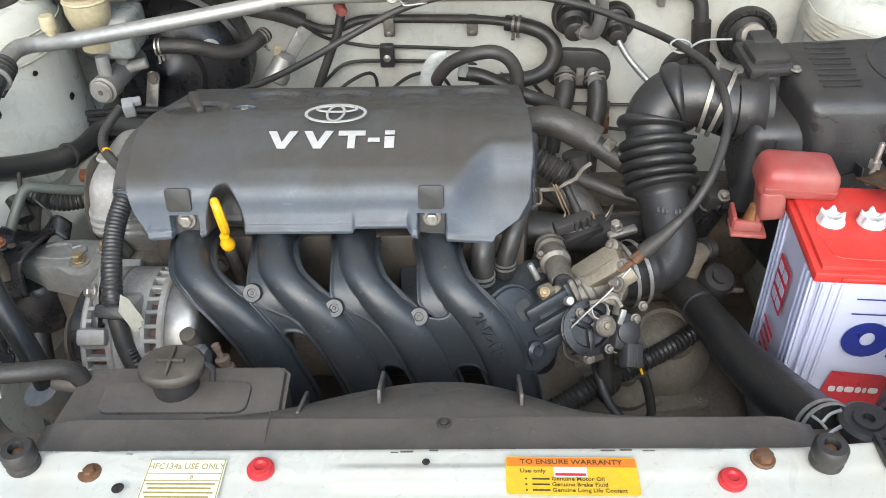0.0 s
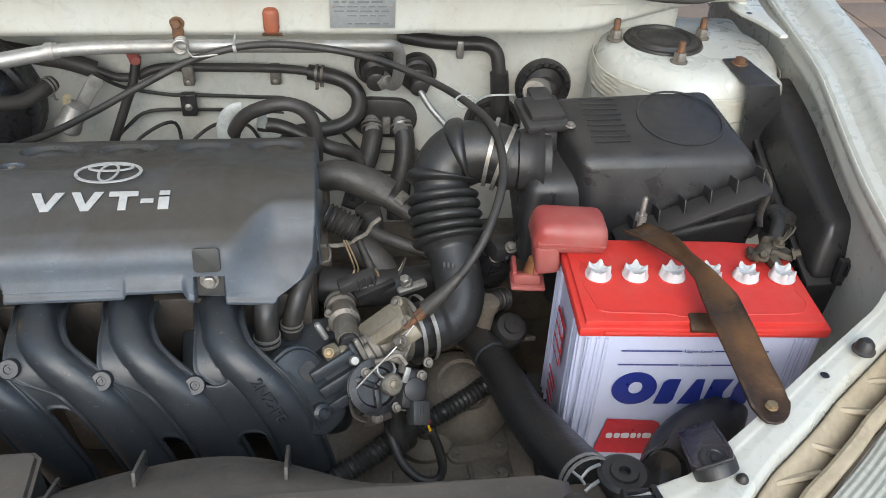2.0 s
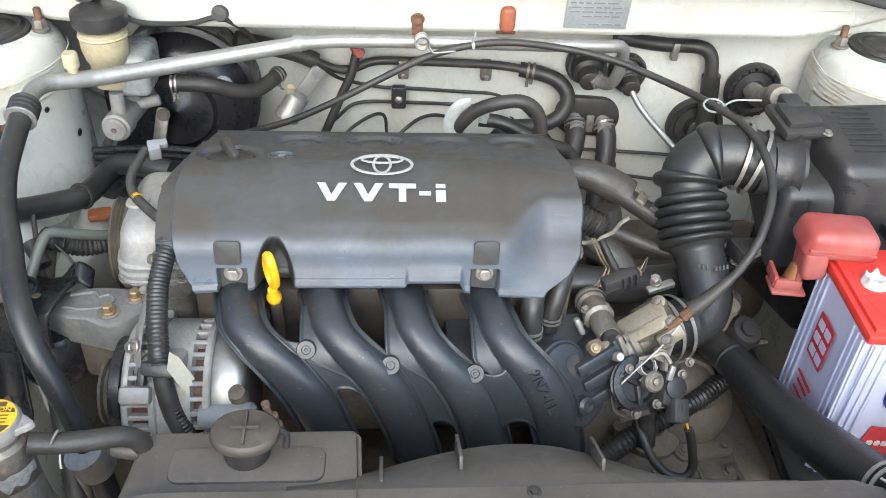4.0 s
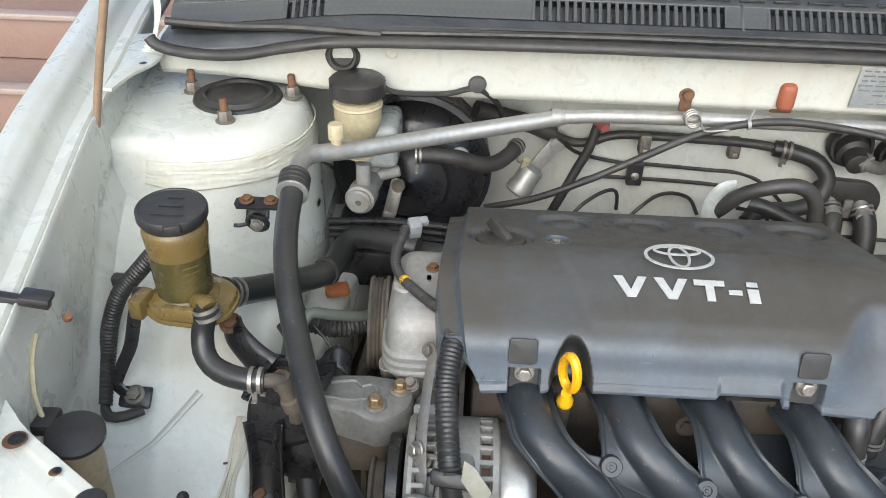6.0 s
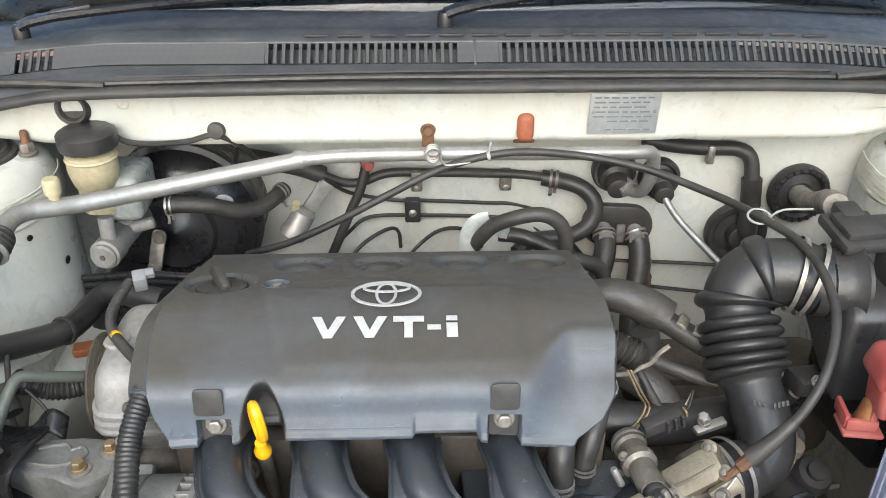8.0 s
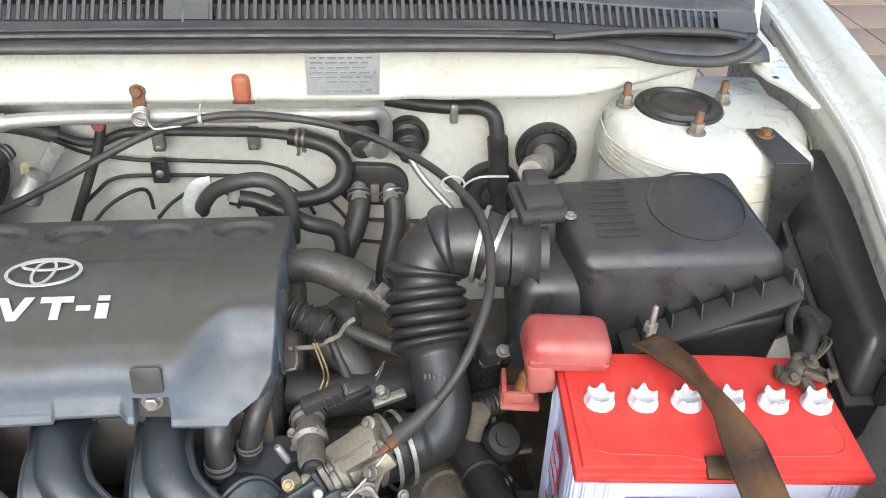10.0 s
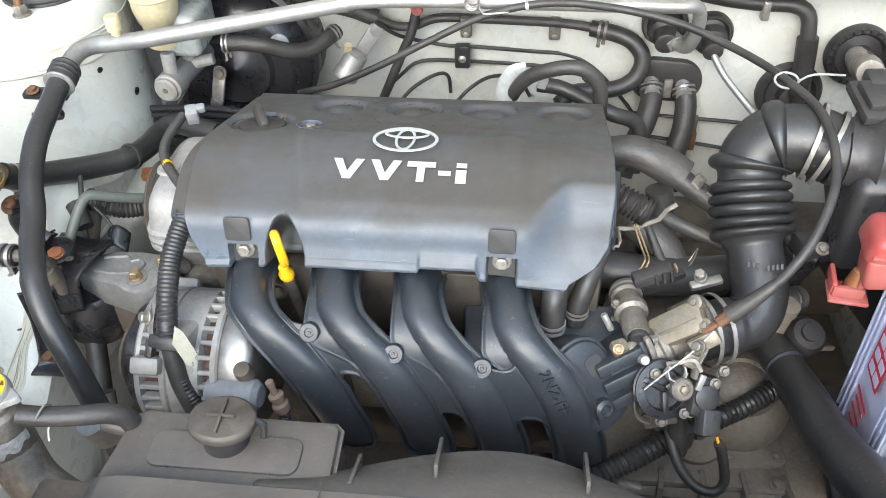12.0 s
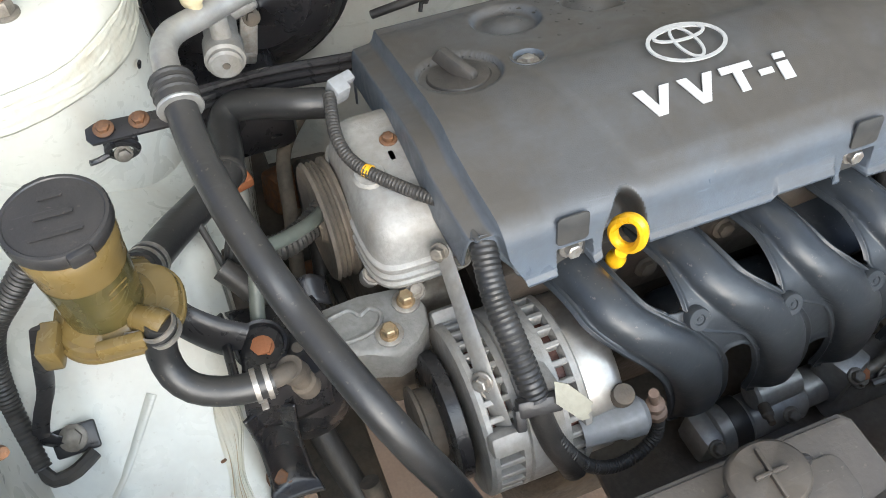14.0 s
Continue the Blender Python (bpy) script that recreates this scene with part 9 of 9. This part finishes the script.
part("hose", sweep([(-0.392, 1.060, 0.846), (-0.370, 1.062, 0.846), (-0.340, 1.066, 0.842), (-0.311, 1.082, 0.826), (-0.288, 1.100, 0.820), (-0.270, 1.120, 0.824), (-0.258, 1.14, 0.828)], 0.0105, 14), OLDRUBBER, bt2)
clamp(bt2, (-0.388, 1.060, 0.846), (1, 0.1, 0), 0.0108, 0.008)
clamp(bt2, (-0.262, 1.134, 0.827), (0.6, 0.8, 0.2), 0.0108, 0.008)
zb = thing("hose_bracket", (-0.405, 1.0, 0.77), "zinc-plated bracket beside the master cylinder", "bracket")
part("plate", prism(rounded(0.020, 0.075, 0.008), basis((-0.4215, 1.087, 0.768), (0.95, -0.1, -0.2), (0.25, 0.15, 0.9)) @ Matrix.Diagonal((0.9, 0.75, 1, 1)), 0.003, 0.001), STEEL, zb)
bolt(zb, (-0.4155, 1.085, 0.787), (0.1, -0.9, 0.4), 0.006, 0.006, GRIME)
part("lower_lug", box((-0.428, 1.083, 0.743), (0.018, 0.012, 0.012), 0.003, rot(0, 15, 0)), STEEL, zb)
# dark pipes and shelf under the master cylinder
us = thing("steering_shaft_cover", (-0.43, 1.05, 0.72), "dark pipes and covers behind the engine", "pipe cover")
part("cover", box((-0.450, 1.08, 0.70), (0.10, 0.14, 0.06), 0.015), BLACKSTEEL, us)
for k in range(3):
    part("pipe", sweep([(-0.500, 1.03, 0.742 + 0.010 * k), (-0.42, 1.02, 0.752 + 0.010 * k), (-0.33, 1.01, 0.752 + 0.010 * k), (-0.25, 1.02, 0.74 + 0.010 * k)], 0.0045, 8), BLACKSTEEL, us)

# cowl fittings
cf = thing("cowl_fitting", (-0.066, 1.06, 0.92), "rusty cowl bolt with a bright spring coil", "fitting")
bolt(cf, (-0.069, 1.067, 0.940), (0, -1, 0.1), 0.0062, 0.012, RUST, "rusty bolt")
part("coil", sweep([(-0.064 + 0.0085 * math.cos(k * 0.7), 1.047 - 0.0006 * k, 0.921 + 0.0085 * math.sin(k * 0.7)) for k in range(28)] + [(-0.050, 1.030, 0.910), (-0.02, 1.034, 0.911)], 0.0014, 6), STEEL, cf)
part("tab", box((-0.069, 1.064, 0.928), (0.014, 0.004, 0.022), 0.001), RUST, cf)
rg = thing("rubber_stop", (0.047, 1.06, 0.94), "orange-brown rubber stop on the cowl", "rubber stop")
part("stop", box((0.047, 1.062, 0.944), (0.020, 0.016, 0.034), 0.007, seg=3), mat("orange_rubber", (0.36, 0.10, 0.045), 0.5, var=0.15, bump=0.1, dust=(0.20, 0.08, 0.05), dust_amt=0.5), rg)
part("plate", box((0.047, 1.072, 0.925), (0.026, 0.008, 0.010), 0.002), RUST, rg)

# ---- power steering reservoir and hoses ----
ps = thing("power_steering_reservoir", (-0.588, 0.748, 0.82), "amber power steering reservoir half full of dark fluid, black cap", "reservoir")
PSX, PSY = -0.585, 0.747
part("bottle", lathe([(0.0250, -0.014), (0.0256, 0.006), (0.0275, 0.046), (0.0290, 0.060), (0.0296, 0.066), (0.0285, 0.071), (0.0262, 0.074), (0.0262, 0.078)], (PSX, PSY, 0.856), n=40), AMBER, ps)
part("fluid", lathe([(0.0255, -0.006), (0.0259, 0.006), (0.0277, 0.044)], (PSX, PSY, 0.856), n=40, cap=False), FLUID, ps, "dark fluid line")
for k in range(3):
    part("level_mark", box((PSX + 0.0172 - 0.0012 * k, PSY - 0.0222 + 0.0010 * k, 0.894 - 0.007 * k), (0.015, 0.0010, 0.0010), 0.0003, rot(z=38)), AMBER, ps)
part("base", prism(rounded(0.082, 0.068, 0.030, 8), basis((PSX + 0.006, PSY - 0.001, 0.836), (1, -0.1, 0), (0, 1, 0)), 0.013, 0.005), AMBER, ps)
part("base_rim", prism(rounded(0.086, 0.072, 0.032, 8), basis((PSX + 0.006, PSY - 0.001, 0.839), (1, -0.1, 0), (0, 1, 0)), 0.004, 0.0015), AMBER, ps)
part("shoulder", lathe([(0.0320, 0.0), (0.0305, 0.003), (0.0275, 0.005), (0.0255, 0.008)], (PSX, PSY, 0.848), n=36, cap=False), AMBER, ps)
part("holder", box((-0.623, 0.733, 0.845), (0.014, 0.026, 0.022), 0.003, rot(0, 0, -12)), AMBER, ps)
part("front_lug", box((-0.580, 0.7105, 0.853), (0.030, 0.008, 0.014), 0.002, rot(0, 0, -4)), AMBER, ps)
part("spout", sweep([(-0.566, 0.727, 0.854), (-0.556, 0.716, 0.860), (-0.552, 0.712, 0.859)], 0.0095, 14), AMBER, ps)
cpp = part("cap", lathe([(0.0285, -0.004), (0.0300, -0.001), (0.0315, 0.001), (0.0315, 0.008), (0.0305, 0.0098), (0.0285, 0.0100), (0.0278, 0.0092), (0.0, 0.0092)], (PSX, PSY, 0.935), (0.02, -0.05, 1), 44, cap=False), BLACK, ps, "black bayonet cap")
for a in (105, 288):
    part("tab", box((PSX + 0.0315 * math.cos(radians(a)), PSY + 0.0315 * math.sin(radians(a)), 0.9385), (0.006, 0.015, 0.010), 0.002, rot(z=a)), BLACK, cpp)
for k in range(3):
    part("cap_mark", prism(rounded(0.030 - 0.008 * k, 0.0028, 0.0006, 1), basis((PSX, PSY - 0.014 + 0.014 * k, 0.9443 + 0.0007 * k), (1, 0, 0), (0, 1, 0.05)), 0.0006), BLACK, cpp, smooth=0)
part("bracket", sweep([(-0.626, 0.742, 0.856), (-0.636, 0.740, 0.825), (-0.648, 0.742, 0.785), (-0.660, 0.740, 0.760), (-0.668, 0.734, 0.738), (-0.655, 0.730, 0.727)], 0.0065, 8, 0.006, flat=0.3, up=(0.3, -1, 0)), BLACKSTEEL, ps)
part("foot", box((-0.650, 0.731, 0.726), (0.034, 0.022, 0.005), 0.002, rot(35, 0, 0)), BLACKSTEEL, ps)
bolt(ps, (-0.650, 0.7315, 0.7285), (0, -0.5, 0.85), 0.007, 0.007, DIRTYALU)
ph = thing("power_steering_hose", (-0.54, 0.73, 0.84), "black return hose with spring clamps", "hose", "power steering hoses")
part("hose", sweep([(-0.553, 0.714, 0.862), (-0.557, 0.712, 0.848), (-0.560, 0.708, 0.834), (-0.558, 0.699, 0.820), (-0.549, 0.690, 0.811), (-0.533, 0.683, 0.807), (-0.514, 0.679, 0.806), (-0.498, 0.679, 0.806)], 0.0105, 16), HOSEBLACK, ph)
clamp(ph, (-0.5550, 0.713, 0.855), (-0.25, 0.1, 1), 0.0110, 0.012)
clamp(ph, (-0.506, 0.679, 0.806), (1, 0, 0), 0.0110, 0.012)
part("pipe_end", sweep([(-0.500, 0.679, 0.806), (-0.490, 0.680, 0.806), (-0.482, 0.686, 0.798), (-0.478, 0.694, 0.775), (-0.478, 0.698, 0.74)], 0.0068, 12), GRIME, ph)
ph2 = thing("power_steering_hose", (-0.5, 0.83, 0.83), "black suction hose towards the pump", "hose", "power steering hoses")
part("hose", sweep([(-0.566, 0.790, 0.822), (-0.560, 0.806, 0.808), (-0.540, 0.845, 0.787), (-0.510, 0.885, 0.770), (-0.485, 0.915, 0.762), (-0.477, 0.955, 0.754), (-0.474, 0.985, 0.752), (-0.462, 1.000, 0.757), (-0.438, 0.985, 0.768), (-0.409, 0.964, 0.776), (-0.38, 0.955, 0.775)], 0.0145, 16), HOSEBLACK, ph2)
clamp(ph2, (-0.560, 0.806, 0.808), (0.5, 0.9, -0.5), 0.0147, 0.012)
part("spout", sweep([(-0.585, 0.770, 0.848), (-0.574, 0.778, 0.838), (-0.566, 0.790, 0.822)], 0.012, 12), AMBER, ph2)
part("sleeve_end", lathe([(0.0165, -0.003), (0.0175, 0.0), (0.0165, 0.003)], (-0.484, 0.918, 0.7615), (0.3, 0.9, -0.2), 20), RUBBER, ph2)
wl = thing("wiring_loom", (-0.68, 0.78, 0.8), "black corrugated loom down the inner wing", "wiring loom")
part("conduit", sweep([(-0.625, 0.785, 0.868), (-0.645, 0.782, 0.845), (-0.666, 0.780, 0.820), (-0.678, 0.772, 0.790), (-0.682, 0.758, 0.762), (-0.680, 0.738, 0.745), (-0.676, 0.715, 0.728)], ribbed(0.0088, 0.0038, 0.06), 12, 0.0010), RUBBER, wl)
part("branch", sweep([(-0.676, 0.715, 0.728), (-0.668, 0.706, 0.722), (-0.652, 0.708, 0.722), (-0.638, 0.718, 0.722)], 0.0055, 8), OLDRUBBER, wl)
part("clip", box((-0.668, 0.786, 0.832), (0.012, 0.012, 0.012), 0.003), BLACK, wl)
# bracket on the tower
tk = thing("hose_bracket", (-0.55, 0.91, 0.83), "rusty black hose bracket bolted to the strut tower", "bracket")
TKM = basis((-0.548, 0.889, 0.866), (0.95, -0.1, 0.05), (0.1, 0.9, 0.25))
part("plate", prism([(-0.026, -0.004), (-0.022, -0.009), (0.034, -0.008), (0.034, 0.008), (-0.018, 0.009), (-0.026, 0.005)], TKM, 0.003, 0.001), BLACKSTEEL, tk)
part("drop", sheet(lambda u, v: TKM @ V(-0.022 + 0.026 * u, 0.006 + 0.010 * math.sin(math.pi * v), -0.030 * v), 8, 10), BLACKSTEEL, tk, solid=0.003)
part("loop", sweep([TKM @ V(-0.010 + 0.011 * math.cos(k * 0.62), 0.004, -0.034 + 0.011 * math.sin(k * 0.62)) for k in range(11)], 0.0032, 8, 0.003), BLACKSTEEL, tk)
bolt(tk, TKM @ V(-0.010, 0.000, -0.034), (0.1, -1, 0.3), 0.0052, 0.006, DIRTYALU, washer=1.4)
part("hook", sweep([TKM @ V(-0.020, 0.002, -0.034), TKM @ V(-0.030, 0.000, -0.036), TKM @ V(-0.036, -0.002, -0.034)], 0.0024, 6), BLACKSTEEL, tk)
for x in (-0.560, -0.534):
    bolt(tk, (x, 0.889, 0.8705), (0, -0.2, 1), 0.0052, 0.005, RUST)
# screen wash filler
wf = thing("washer_filler", (-0.63, 0.575, 0.80), "black screen-wash filler cap on a pale neck", "filler cap")
part("cap", lathe([(0.0215, 0), (0.0230, 0.002), (0.0230, 0.006), (0.020, 0.008), (0.0, 0.009)], (-0.624, 0.578, 0.828), (0.1, -0.1, 1), 36, cap=False), BLACK, wf)
part("neck", lathe([(0.018, -0.16), (0.018, -0.01), (0.020, -0.002)], (-0.625, 0.580, 0.828), (0.1, -0.1, 1), 28), CREAMPL, wf)
part("hinge_tab", box((-0.652, 0.590, 0.832), (0.018, 0.024, 0.012), 0.003), BLACK, wf)
part("lead", sweep([(-0.650, 0.585, 0.83), (-0.662, 0.60, 0.85), (-0.668, 0.62, 0.872), (-0.672, 0.64, 0.88)], 0.0022, 6), CREAMPL, wf)
# prop rod and its clip on the wing
pr = thing("prop_rod", (-0.722, 0.92, 0.94), "rusty bonnet prop rod hooked in the wing", "prop rod")
part("rod", sweep([(-0.722, 0.918, 0.935), (-0.718, 0.920, 0.955), (-0.699, 0.910, 1.015), (-0.668, 0.900, 1.118), (-0.58, 0.87, 1.42)], 0.0044, 10), RODRUST, pr)
cb = thing("wing_clip", (-0.70, 0.69, 0.90), "black clip with a rusty end on the wing gutter", "clip")
part("arm", box((-0.676, 0.640, 0.915), (0.046, 0.009, 0.007), 0.002, rot(0, 12, 4)), BLACK, cb)
part("tab", box((-0.660, 0.636, 0.922), (0.024, 0.016, 0.006), 0.002, rot(0, 10, 4)), BLACK, cb)
part("hook", lathe([(0.003, 0), (0.0042, 0.003), (0.003, 0.010)], (-0.640, 0.636, 0.902), (0.5, -0.5, 0.7), 12), RUST, cb)
# small bits in the gaps between engine and wing
for pts, r, m in (([(-0.400, 0.865, 0.758), (-0.426, 0.840, 0.760), (-0.455, 0.815, 0.778), (-0.476, 0.802, 0.790), (-0.484, 0.795, 0.788), (-0.491, 0.778, 0.772), (-0.497, 0.760, 0.752), (-0.496, 0.745, 0.725), (-0.488, 0.730, 0.68)], 0.0060, OLIVE), ([(-0.505, 0.835, 0.760), (-0.490, 0.830, 0.757), (-0.460, 0.830, 0.750), (-0.430, 0.845, 0.748), (-0.405, 0.865, 0.752)], 0.0115, RUBBER), ([(-0.478, 0.800, 0.775), (-0.466, 0.796, 0.762), (-0.455, 0.790, 0.748)], 0.0016, RUBBER), ([(-0.512, 0.815, 0.765), (-0.503, 0.806, 0.757), (-0.494, 0.795, 0.748)], 0.010, RUBBER), ([(-0.500, 0.842, 0.752), (-0.503, 0.815, 0.72), (-0.502, 0.775, 0.67), (-0.495, 0.735, 0.61)], 0.0085, GRIME),
                  ([(-0.52, 0.86, 0.78), (-0.50, 0.80, 0.74), (-0.47, 0.76, 0.73)], 0.003, RUBBER), ([(-0.48, 0.72, 0.66), (-0.46, 0.66, 0.60), (-0.44, 0.60, 0.54), (-0.42, 0.52, 0.50)], 0.012, RUBBER),
                  ([(-0.45, 0.66, 0.62), (-0.44, 0.62, 0.55), (-0.43, 0.56, 0.48)], 0.009, GRIME)):
    sh = thing("fluid_pipe", pts[0], "grimy pipe between the engine and the inner wing", "pipe", "pipes beside the engine")
    part("pipe", sweep(pts, ribbed(r, 0.0045, 0.08) if r == 0.0115 else r, 12, 0.0012 if r == 0.0115 else 0.006), m, sh)
oc2 = thing("hose_clip", (-0.47, 0.94, 0.73), "orange plastic hose clip", "clip")
part("clip", box((-0.478, 0.946, 0.715), (0.030, 0.020, 0.012), 0.004, rot(0, 0, 15)), mat("orange_plastic", (0.42, 0.13, 0.04), 0.5, var=0.15, bump=0.1, dust=(0.2, 0.1, 0.06), dust_amt=0.5), oc2)
part("chassis_leg", slab(B(), [(-0.530, 0.74, 0.56), (-0.505, 0.74, 0.56), (-0.440, 1.18, 0.56), (-0.530, 1.18, 0.56)], [(-0.530, 0.74, 0.690), (-0.502, 0.74, 0.688), (-0.436, 1.18, 0.700), (-0.530, 1.18, 0.705)], 0.010), PAINT, car)
mb = thing("pipe_bracket", (-0.47, 0.775, 0.74), "black pressed bracket holding the steering pipe", "bracket")
part("plate", prism(rounded(0.050, 0.016, 0.004), basis((-0.474, 0.766, 0.735), (0.55, 0.55, 0.55), (0.7, -0.6, 0.1)), 0.004, 0.001), BLACKSTEEL, mb)
part("hood", sheet(lambda u, v: V(-0.466 + 0.030 * u, 0.788 - 0.020 * v, 0.748 + 0.012 * math.sin(math.pi * u) - 0.014 * v), 10, 5), BLACKSTEEL, mb, solid=0.002)
part("collar", lathe([(0.011, -0.012), (0.0125, -0.008), (0.0125, 0.008), (0.011, 0.012)], (-0.4965, 0.750, 0.738), (0.05, 0.4, 1), 18), GRIME, mb)
lw = thing("subframe_cover", (-0.42, 0.98, 0.52), "dark grimy splash cover and rubber gaiter below the pipes", "splash cover")
part("panel", box((-0.405, 1.00, 0.47), (0.10, 0.40, 0.03), 0.01, rot(-6, 0, -4)), GRIME, lw)
part("gaiter", lathe([(0.045, 0), (0.050, 0.008), (0.042, 0.018), (0.046, 0.028), (0.036, 0.040), (0.038, 0.050), (0.026, 0.060)], (-0.415, 1.0, 0.49), (0.1, -0.3, 1), 24), RUBBER, lw)
part("block", box((-0.43, 0.93, 0.53), (0.030, 0.05, 0.06), 0.008, rot(10, 20, 10)), RUST, lw)
part("block", box((-0.425, 1.06, 0.56), (0.040, 0.04, 0.05), 0.008, rot(-10, 10, 20)), RUST, lw)
part("pipe", sweep([(-0.44, 0.84, 0.56), (-0.42, 0.90, 0.60), (-0.41, 0.97, 0.61), (-0.40, 1.05, 0.60)], 0.011, 10), RUBBER, lw)
part("pipe", sweep([(-0.45, 0.88, 0.60), (-0.435, 0.95, 0.64), (-0.42, 1.02, 0.66), (-0.38, 1.08, 0.66)], 0.008, 10), GRIME, lw)

# clutter behind the intake hose
random.seed(5)
for pts, r, m, lab3 in (([(0.10, 0.785, 0.735), (0.15, 0.775, 0.735), (0.21, 0.785, 0.73), (0.27, 0.80, 0.725)], 0.022, BLACK, "thick black coolant hose"),
                        ([(0.13, 0.83, 0.765), (0.16, 0.81, 0.752), (0.175, 0.79, 0.735)], 0.019, OLDRUBBER, "short black hose stub"),
                        ([(0.155, 0.845, 0.80), (0.160, 0.84, 0.77), (0.152, 0.835, 0.72)], 0.015, RUBBER, "black rubber hose"),
                        ([(0.16, 0.83, 0.775), (0.19, 0.815, 0.77), (0.225, 0.80, 0.765)], 0.008, OLDRUBBER, "thin rubber hose"),
                        ([(0.14, 0.82, 0.78), (0.155, 0.79, 0.757), (0.165, 0.765, 0.745)], 0.005, OLDRUBBER, "taped wire"),
                        ([(0.26, 0.77, 0.70), (0.29, 0.78, 0.70), (0.32, 0.80, 0.69)], 0.014, RUBBER, "ribbed black loom"),
                        ([(0.26, 0.83, 0.79), (0.29, 0.80, 0.775), (0.315, 0.775, 0.768)], 0.007, BLACKSTEEL, "black wire loom"),
                        ([(0.10, 0.76, 0.70), (0.14, 0.75, 0.69), (0.2, 0.76, 0.68)], 0.016, GRIME, "grimy pipe"),
                        ([(0.27, 0.76, 0.70), (0.30, 0.77, 0.68), (0.325, 0.76, 0.66)], 0.010, RUBBER, "black wire loom")):
    c = thing("engine_hose", pts[0], lab3 + " beside the engine", "hose", "hoses beside the engine")
    part("hose", sweep(pts, ribbed(r, 0.006, 0.08) if "ribbed" in lab3 else r, 14, 0.0015 if "ribbed" in lab3 else 0.006), m, c)
pg = thing("injector_plug", (0.165, 0.765, 0.745), "black wiring plug with coloured wires", "wiring plug")
part("plug", box((0.158, 0.762, 0.742), (0.050, 0.018, 0.016), 0.003, rot(0, -8, 22)), BLACK, pg)
for k in range(3):
    part("wire", sweep([(0.180, 0.770 + 0.003 * k, 0.748), (0.190, 0.778 + 0.003 * k, 0.755), (0.196, 0.79, 0.765)], 0.0012, 6), RUBBER if k < 2 else CREAMPL, pg)
for at, s, m in (((0.315, 0.79, 0.775), (0.05, 0.03, 0.02), BLACK), ((0.30, 0.80, 0.74), (0.04, 0.03, 0.05), BLACKSTEEL)):
    q = thing("gearbox_bracket", at, "grimy bracket and sensor on top of the gearbox", "bracket", "brackets on the gearbox")
    part("body", box(at, s, 0.005, rot(random.uniform(-20, 20), random.uniform(-20, 20), random.uniform(-30, 30)), seg=2), m, q)
    bolt(q, (at[0], at[1] - s[1] / 2, at[2] + s[2] / 2), (0, -0.5, 0.8), 0.005, 0.006, DIRTYALU)
part("breather_post", lathe([(0.011, 0), (0.011, 0.030), (0.013, 0.032), (0.013, 0.042), (0, 0.043)], (0.284, 0.750, 0.690), (0.1, -0.1, 1), 18, cap=False), GEARALU, gbx, "tan stained post")
part("speed_sensor", lathe([(0.019, 0), (0.021, 0.004), (0.021, 0.022), (0.017, 0.028), (0.010, 0.029), (0.010, 0.034), (0, 0.035)], (0.313, 0.752, 0.672), (0.15, -0.45, 0.9), 24, cap=False), BLACK, gbx, "dusty black speed sensor")
part("sensor_ear", box((0.334, 0.742, 0.676), (0.026, 0.016, 0.006), 0.002, rot(-25, 15, 20)), GRIME, gbx)
part("differential_dome", lathe([(0.062, 0), (0.060, 0.020), (0.050, 0.040), (0.034, 0.050), (0.030, 0.048), (0.018, 0.054), (0, 0.055)], (0.262, 0.742, 0.575), (0.05, -0.35, 0.95), 32, cap=False), GEARALU, gbx)
part("rear_case", box((0.20, 0.87, 0.60), (0.24, 0.16, 0.14), 0.03), GRIME, gbx)
part("head_end", box((0.092, 0.88, 0.715), (0.040, 0.16, 0.13), 0.012), GRIME, eng)
part("rear_housing", box((0.27, 0.955, 0.615), (0.34, 0.10, 0.14), 0.03), GRIME, gbx)
